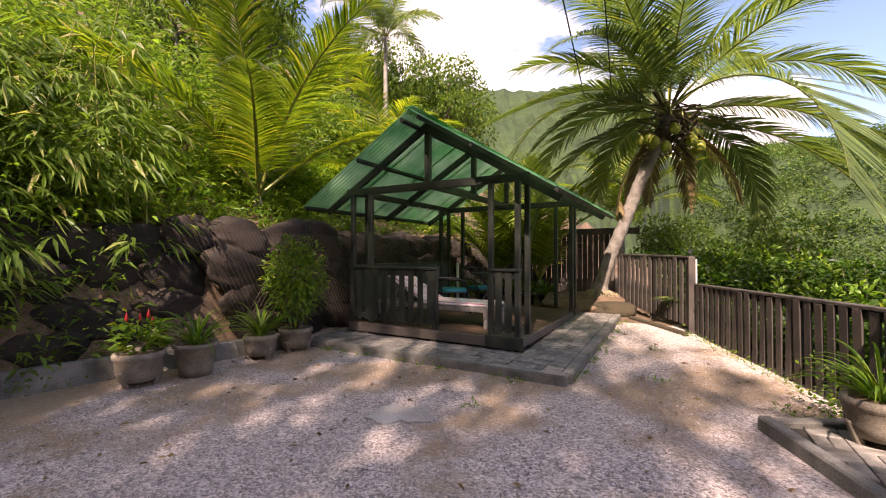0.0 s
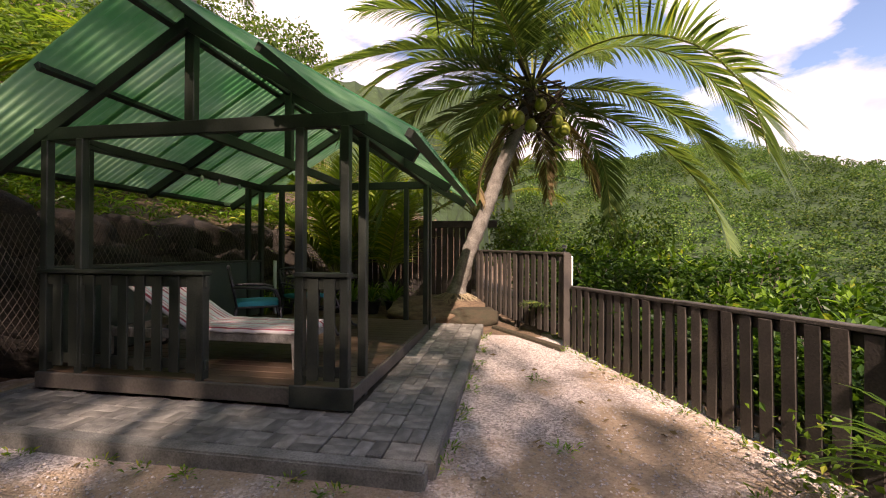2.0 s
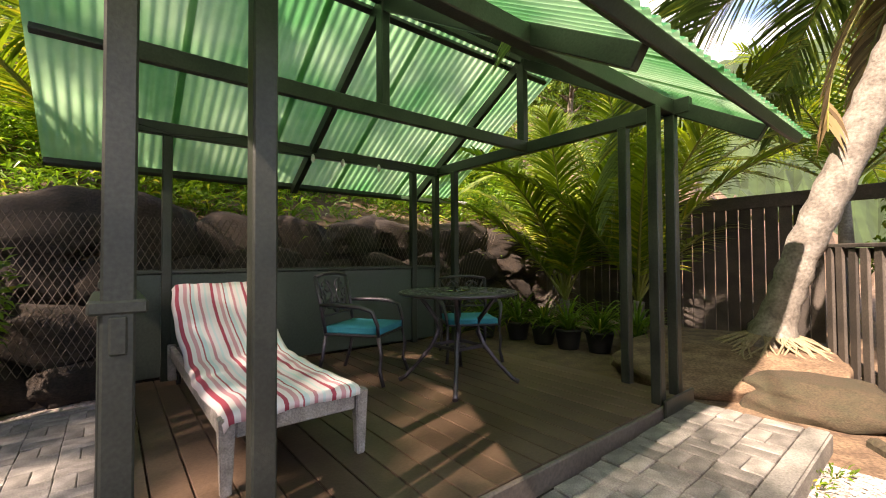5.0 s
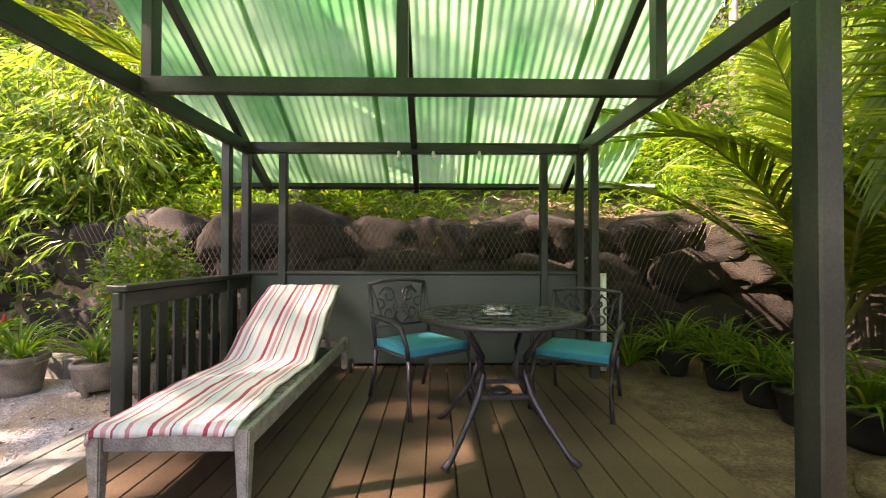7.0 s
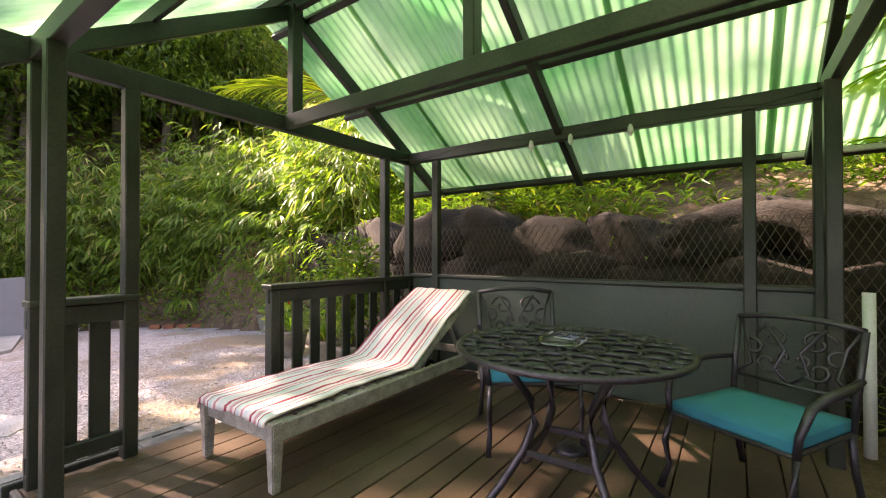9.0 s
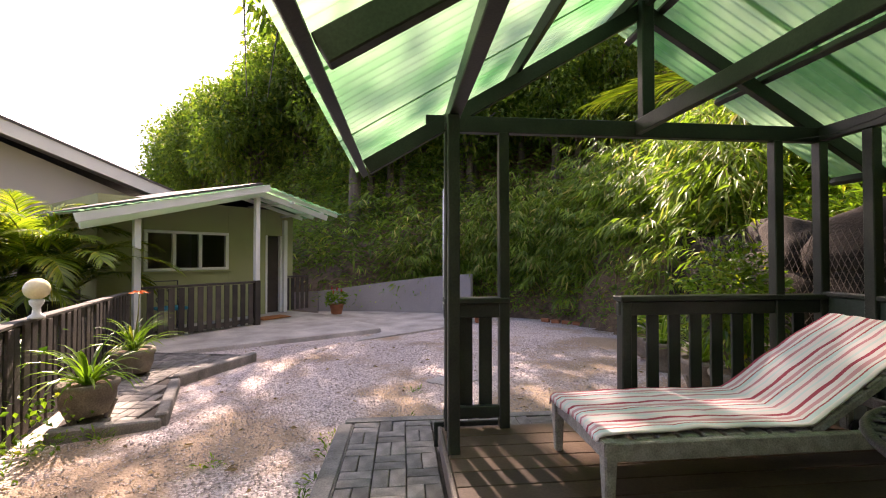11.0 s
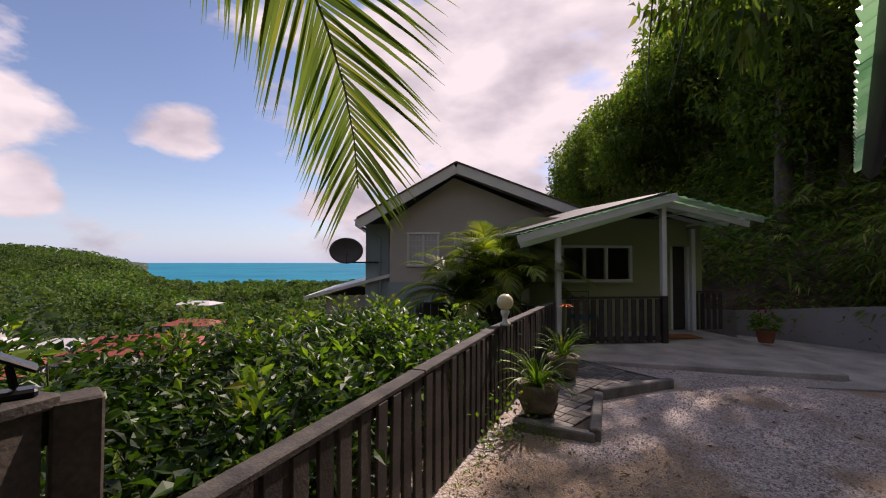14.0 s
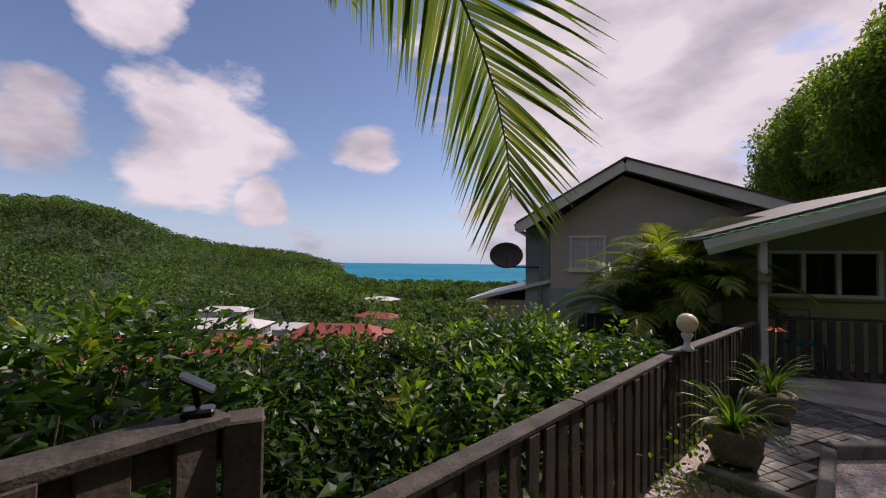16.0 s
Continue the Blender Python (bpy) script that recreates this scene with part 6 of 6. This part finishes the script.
def tuft(at, n, length, width, seed, label):
    o = link("strap_plant", strap_leaves(n, length, width, seed), M["strap_leaf"], None, label, "plant")
    o.location = at
    return o


for i in range(26):
    x, y, z, h = above[i * 9]
    tuft((x, y, z - 0.02), 26, 0.55, 0.035, 400 + i, "rosette of arching strap leaves on the bank")
for i, (x, y) in enumerate([(-2.47, 4.3), (-2.06, 4.32), (-1.68, 4.3), (-1.33, 4.4), (-0.95, 4.5), (-2.9, 4.1)]):
    potted("potted_plant", (x, y, 0.18), 0.16, 0.24, "plain", "strap", "black nursery pot with upright strap leaves behind the pavilion", 60 + i, "blackpot", "nursery pots behind the pavilion")
tuft((-3.1, 3.75, 0.2), 46, 0.75, 0.035, 470, "large tuft of dark strap leaves beside the rock wall")
tuft((-3.0, 4.5, 0.25), 40, 0.7, 0.035, 471, "large tuft of dark strap leaves beside the rock wall")

# hedge outside the fence
g_ = np.random.default_rng(21)
hed = []
while len(hed) < 900:
    x, y = g_.uniform(1.5, 8.5), g_.uniform(-4.2, 7.0)
    v = float(side_distance(np.array([x]), np.array([y]), VALLEY, True)[0])
    if 0.25 < v < 2.9:
        z = float(land(x, y))
        top = 0.77 + 0.22 * math.sin(x * 1.7 + y * 0.9) * math.cos(y * 1.3) - (0.45 if y < -1.8 else 0) + (0.45 if y > 3 else 0)
        hed.append((x, y, z, max(0.3, top - z)))
scatter_tufts("hedge", "dense hedge with glossy green leaves outside the fence", hed, 74, 0.125, 0.062, "hedge_leaf", 22, 0.5, 0.42, 0.15, "hedge")
bm = bmesh.new()
for x, y, z, h in hed[:300]:
    a = rnd.uniform(0, 6.28)
    tube([(x, y, z - 0.05), (x + 0.12 * math.cos(a), y + 0.12 * math.sin(a), z + h * 0.6), (x + 0.3 * math.cos(a), y + 0.3 * math.sin(a), z + h)], [0.016, 0.012, 0.004], 4, bm, False)
me = bpy.data.meshes.new("hedge_stems")
bm.to_mesh(me)
bm.free()
link("hedge_stems", me, M["treebark"], None, "brown woody stems inside the hedge", "hedge", "stuff")
shoots = [(x, y, z + h * 0.9, 0.38) for x, y, z, h in hed[::14]]
scatter_tufts("hedge_shoots", "upright young shoots standing out of the hedge", shoots, 26, 0.11, 0.05, "shrub_leaf", 23, 0.9, 0.10, 0.1, "hedge")
weed = thing("weed", (2.98, -0.45, 0.0), "straggly yellow-green weed at the foot of the fence", "plant")
wl_ = np.random.default_rng(5)
n = 120
c = np.stack([wl_.normal(size=n) * 0.14, wl_.normal(size=n) * 0.2, wl_.uniform(0.02, 0.42, n)], 1)
link("leaves", leaf_mesh("leaves", c, wl_.normal(size=(n, 3)) + np.array([0, 0, 0.5]), 0.06, 0.035, 0.2, 0.2, 3), M["strap_leaf"], weed)


# ---- trees ----
def tree_meshes(seed, n, size, leaf):
    """Trunk with limbs, and a crown of many leaves in uneven clumps; crown about 1 m round, to be scaled."""
    rg = random.Random(seed)
    g_ = np.random.default_rng(seed)
    bm = tube([(0, 0, -0.3), (0.03, 0.02, 0.5), (0.0, 0.05, 1.0), (0.05, 0.0, 1.45)], [0.065, 0.05, 0.04, 0.02], 8)
    clumps = []
    for k in range(15):
        a = k * 2.4 + rg.uniform(-0.4, 0.4)
        z = 0.8 + 1.1 * k / 15 + rg.uniform(-0.15, 0.15)
        r = rg.uniform(0.3, 0.75) * (1.15 - abs(z - 1.3) * 0.7)
        c = Vector((r * math.cos(a), r * math.sin(a), z))
        clumps.append((c, rg.uniform(0.22, 0.40)))
        tube([(0, 0.03, min(z - 0.25, 1.2)), c * 0.5 + Vector((0, 0, 0.5 * min(z - 0.1, 1.25))), c], [0.022, 0.014, 0.006], 5, bm)
    tm = bpy.data.meshes.new("trunk")
    bm.to_mesh(tm)
    bm.free()
    tm.materials.append(M["treebark"])
    base, d = [], []
    for c, r in clumps:
        m = int(n / 15)
        u = g_.normal(size=(m, 3))
        u /= np.linalg.norm(u, axis=1, keepdims=True)
        q = g_.uniform(0.55, 1.0, (m, 1)) * r
        base.append(np.array(c) + u * q * np.array([1.15, 1.15, 0.8]))
        d.append(u + g_.normal(size=(m, 3)) * 0.7)
    base, d = np.concatenate(base), np.concatenate(d)
    cm = leaf_mesh("crown", base, d, g_.uniform(0.7, 1.3, len(base)) * leaf, g_.uniform(0.7, 1.2, len(base)) * leaf * 0.55, 0.2, 0.25, seed)
    cm.materials.append(M["tree_leaf"])
    return tm, cm


kinds = [tree_meshes(70 + k, 4200, 1, 0.078) for k in range(5)]


def tree(x, y, height, spread, k, rz, z=None, label="broad-leaved tree with dark green crown on the hillside", group="hillside trees"):
    t = thing("tree", (x, y, float(land(x, y)) if z is None else z), label, "tree", group)
    t.matrix_basis = t.matrix_basis @ pose(0, 0, 0, 0, 0, rz) @ Matrix.Diagonal((spread / 2, spread / 2, height / 2, 1))
    tm, cm = kinds[k]
    for nm, me in (("trunk", tm), ("crown", cm)):
        o = new(nm, me)
        o.parent = t
    return t


g_ = random.Random(33)
n = 0
while n < 105:
    x, y = g_.uniform(-55, 40), g_.uniform(-75, 45)
    s = float(side_distance(np.array([x]), np.array([y]), HILL, False)[0])
    if -10 < x < -1 and -14.5 < y < -5:
        continue
    if 5 < s < 42 and (s > 9 or g_.random() < 0.5):
        h = g_.uniform(4.5, 8.5)
        tree(x, y, h, h * g_.uniform(0.65, 0.95), n % 5, g_.uniform(0, 360))
        n += 1
# the wooded slope behind the house: tree tops fall away evenly towards the sea
n = 0
while n < 190:
    az, r = g_.uniform(150, 216), g_.uniform(15, 62)
    x, y = 0.5 - r * math.sin(radians(az)), 2.7 + r * math.cos(radians(az))
    s = float(side_distance(np.array([x]), np.array([y]), HILL, False)[0])
    if s < 3.0:
        continue
    top = 1.6 + r * math.tan(radians(float(np.interp(az, [150, 184, 188, 191, 196, 201.5, 208, 214, 217], [28, 28, 30, 28.5, 23.8, 19.8, 14.2, 9.2, 6.5]))))
    z = float(land(x, y))
    h = min((top - z) / 1.02, g_.uniform(8, 13)) * g_.uniform(0.82, 1.0)
    if h < 3.2:
        continue
    tree(x, y, h, min(h, 9) * g_.uniform(0.75, 1.0), n % 5, g_.uniform(0, 360), None, "tall broad-leaved tree on the wooded slope behind the house")
    n += 1
# one extra tree, its crown out of view, added to shade the pavilion
for x, y, h, w in [(2.1, -12.6, 15.0, 8)]:
    tree(x, y, h, w, int(abs(x)) % 5, x * 50, None, "tall broad-leaved tree added on the hillside to shade the pavilion")
for x, y, h, w in [(3.6, 6.8, 3.4, 3.0), (5.2, 8.5, 3.2, 3.2), (1.6, 9.5, 3.0, 3.0), (8.5, 10, 3.6, 4), (4.8, 5.0, 2.4, 2.6)]:
    tree(x, y, h, w, int(x) % 5, x * 70, float(land(x, y)) - 0.3, "round leafy tree below the garden fence", "trees below the fence")

# ---- valley: far woods, town ----
g_ = np.random.default_rng(44)


def far_wood(name, label, n, per, pick, size, seed, mat="far_leaf", leaf=0.55):
    q = np.random.default_rng(seed)
    pts = []
    while len(pts) < n:
        x, y, ok = pick(q)
        ok &= side_distance(x, y, HILL, False) < -3
        z = land(x, y)
        pts += list(zip(x[ok], y[ok], z[ok]))
    pts = np.array(pts[:n])
    sz = size * q.uniform(0.6, 1.4, (n, 1))
    s = np.repeat(pts, per, axis=0)
    k = np.repeat(sz, per, axis=0)
    u = q.normal(size=(len(s), 3))
    u /= np.linalg.norm(u, axis=1, keepdims=True)
    u[:, 2] = np.abs(u[:, 2])
    base = s + u * k * np.array([0.62, 0.62, 0.75])
    me = leaf_mesh(name, base, u + q.normal(size=u.shape) * 0.6, k[:, 0] * leaf, k[:, 0] * leaf * 0.75, 0.2, 0.3, seed)
    return link(name, me, M[mat], None, label, "woods", "stuff")


def polar_pick(r0, r1, a0, a1):
    def pick(q):
        r = np.sqrt(q.uniform(r0 * r0, r1 * r1, 3000))
        a = np.radians(q.uniform(a0, a1, 3000))
        x, y = -np.sin(a) * r, np.cos(a) * r
        return x, y, (side_distance(x, y, VALLEY, True) > 5) & (land(x, y) > -29.5)
    return pick


far_wood("far_woods", "dense woods covering the mountain across the valley", 4600, 64, polar_pick(190, 640, 259, 362), 9, 1, leaf=0.19)
far_wood("far_woods", "dense woods covering the lower valley slopes", 1100, 60, polar_pick(98, 175, 225, 360), 5.5, 2, leaf=0.2)
far_wood("far_woods", "trees between the houses of the town by the shore", 1500, 30, polar_pick(150, 520, 222, 264), 6.0, 3, leaf=0.45)
far_wood("valley_shrubs", "leafy scrub on the slope below the hedge", 300, 130, polar_pick(12, 40, 215, 362), 1.5, 4, "far_leaf", 0.15)
t = tree(70, -19, 13, 17, 1, 30, -21, "dark round tree standing over the town roofs", "town trees")


def town_house(x, y, w, d, h, roof, rz, label, z=-20.0):
    t = thing("house", (x, y, z), label, "house", "houses in the town", rz)
    part("wall", box(-w / 2, w / 2, -d / 2, d / 2, -4, h, 0), M["palewall"], t)
    me = bpy.data.meshes.new("roof")
    e, rr = 0.7, h + 1.6
    me.from_pydata([(-w / 2 - e, -d / 2 - e, h), (w / 2 + e, -d / 2 - e, h), (w / 2 + e, d / 2 + e, h), (-w / 2 - e, d / 2 + e, h), (-w / 2 + d * 0.3, 0, rr), (w / 2 - d * 0.3, 0, rr)], [],
                   [(0, 1, 5, 4), (1, 2, 5), (2, 3, 4, 5), (3, 0, 4), (3, 2, 1, 0)])
    link("roof", me, M[roof], t)
    for k in range(int(w / 2.6)):
        xx = -w / 2 + 1.3 + k * 2.6
        part("window", box(xx - 0.45, xx + 0.45, -d / 2 - 0.05, -d / 2 + 0.02, h - 1.9, h - 0.7, 0), M["doordark"], t)
        part("window", box(-w / 2 - 0.05, -w / 2 + 0.02, -d / 2 + 1 + k * 1.2, -d / 2 + 1.7 + k * 1.2, h - 1.9, h - 0.7, 0), M["doordark"], t)


for x, y, w, d, h, roof, rz, z, lb in [
    (62, -8, 13, 8, 5, "redroof", 60, -14.0, "white two-storey town house with red metal roof"),
    (66, 12, 22, 9, 4.5, "redroof", 75, -14.5, "long pale building with faded red roof"),
    (75, 24, 20, 10, 4.5, "palewall", 80, -15, "long pale building with grey roof"),
    (58, 21, 15, 8, 4, "redroof", 80, -14.5, "long pale building with faded red roof"),
    (105, 10, 18, 10, 5, "palewall", 70, -18, "pale flat building in the town"),
    (135, -8, 16, 10, 5, "palewall", 50, -24, "pale flat building in the town"),
    (160, -40, 16, 10, 5, "redroof", 40, -25, "town building with red roof"),
    (190, 15, 18, 10, 6, "palewall", 65, -25, "pale flat building in the town"),
    (230, -60, 18, 12, 6, "palewall", 40, -26, "pale flat building in the town"),
    (260, 20, 14, 10, 6, "palewall", 70, -24, "pale flat building in the town"),
    (330, 35, 14, 10, 6, "palewall", 70, -20, "pale flat building in the town"),
]:
    town_house(x, y, w, d, h, roof, rz, lb, z)
ship = thing("ship", (2400, -420, -30), "small white ship anchored in the bay", "ship")
part("hull", box(-14, 14, -6, 6, 0, 7, 1), M["palewall"], ship)

# ---- power cables ----
for k, dy in enumerate((0.0, 0.55)):
    o = thing("power_cable", (0, 0, 0), "black overhead power cable running past the palm", "cable")
    part("wire", tube([(4.0 + dy, -9, 5.8), (1.9 + dy, -3, 5.2), (0.4 + dy, 0.5, 5.0), (-0.1 + dy, 5, 4.75), (-0.6 + dy, 12, 4.9)], 0.012, 5), M["cable"], o)

# ---- loose stones, weeds and fallen leaves ----
q = np.random.default_rng(77)
n = 16000
sx_, sy_ = q.uniform(-2.9, 3.3, n * 2), q.uniform(-4.6, 3.0, n * 2)
ok = in_court(sx_, sy_) & ~((sx_ < 0.9) & (sy_ > -0.82)) & (side_distance(sx_, sy_, VALLEY, True) < -0.35) & ~((sx_ > 2.3) & (sy_ < -0.7))
sx_, sy_ = sx_[ok][:n], sy_[ok][:n]
n = len(sx_)
size = q.uniform(0.005, 0.013, (n, 1, 1))
octa = np.array([[1, 0, 0], [-1, 0, 0], [0, 1, 0], [0, -1, 0], [0, 0, 0.7], [0, 0, -0.5]], float)
turn = q.uniform(0, 6.28, n)
ro = np.stack([np.stack([np.cos(turn), -np.sin(turn), 0 * turn], 1), np.stack([np.sin(turn), np.cos(turn), 0 * turn], 1), np.stack([0 * turn, 0 * turn, 0 * turn + 1], 1)], 1)
pts = (np.einsum("nij,kj->nki", ro, octa) * q.uniform(0.6, 1.3, (n, 6, 1))) * size
pts += np.stack([sx_, sy_, land(sx_, sy_) + 0.008], 1)[:, None, :]
tri_ = np.array([[0, 2, 4], [2, 1, 4], [1, 3, 4], [3, 0, 4], [2, 0, 5], [1, 2, 5], [3, 1, 5], [0, 3, 5]])
me = bpy.data.meshes.new("loose_stones")
me.from_pydata(pts.reshape(-1, 3).tolist(), [], (np.arange(n)[:, None, None] * 6 + tri_[None]).reshape(-1, 3).tolist())
link("loose_stones", me, M["stone"], None, "loose pinkish grey stones of the gravel court", "gravel", "stuff")
spots = [(0.86 + 0.03 * math.sin(k * 3.0), -0.7 + k * 0.21, ground_z(0, -0.7 + k * 0.21), 0.04) for k in range(19) if k % 3]
spots += [(-2.8 + k * 0.31, -0.82 - 0.03 * math.sin(k * 2.0), ground_z(0, -0.8), 0.03) for k in range(11) if k % 4]
spots += [(2.0 + k * 0.1 - 0.10, 2.3 - k * 0.25, ground_z(0, 2.3 - k * 0.25), 0.07) for k in range(12)]
spots += [(1.5, 1.2, ground_z(0, 1.2), 0.04), (1.6, -0.2, ground_z(0, -0.2), 0.03), (0.2, -1.7, ground_z(0, -1.7), 0.03), (2.55, -0.6, 0.0, 0.08), (2.7, -0.75, 0.0, 0.08), (2.9, -0.6, 0.0, 0.1)]
scatter_tufts("weeds", "small weeds growing in the gravel and along the kerbs", spots, 26, 0.07, 0.014, "strap_leaf", 78, 0.8, 0.09, 0.3)
n = 420
lx, ly = q.uniform(-3.2, 3.0, n), q.uniform(-5.0, 5.5, n)
ok = in_court(lx, ly) & (side_distance(lx, ly, VALLEY, True) < -0.3) & ~((lx > -2.95) & (lx < 0.85) & (ly > -0.8))
lx, ly = lx[ok], ly[ok]
c = np.stack([lx, ly, land(lx, ly) + 0.015], 1)
d = np.stack([q.normal(size=len(lx)), q.normal(size=len(lx)), 0.05 * q.normal(size=len(lx))], 1)
link("fallen_leaves", leaf_mesh("fallen_leaves", c, d, q.uniform(0.04, 0.09, len(lx)), q.uniform(0.02, 0.035, len(lx)), 0.15, 0.0, 79), M["dry_leaf"], None, "dry brown leaves fallen on the gravel", "leaves", "stuff")

# ---- paving blocks last ----
lay_pavers(-2.88, 0.08, -0.63, -0.04, pave_z, pavement, 0.197)
lay_pavers(0.087, 0.697, -0.63, 3.24, pave_z, pavement, 0.2035)
lay_pavers(2.4, 4.3, -3.75, -0.75, lambda x, y: 0.052, corner, 0.204, 0, 0, lambda x, y: not poly_inside(x, y, INNER))
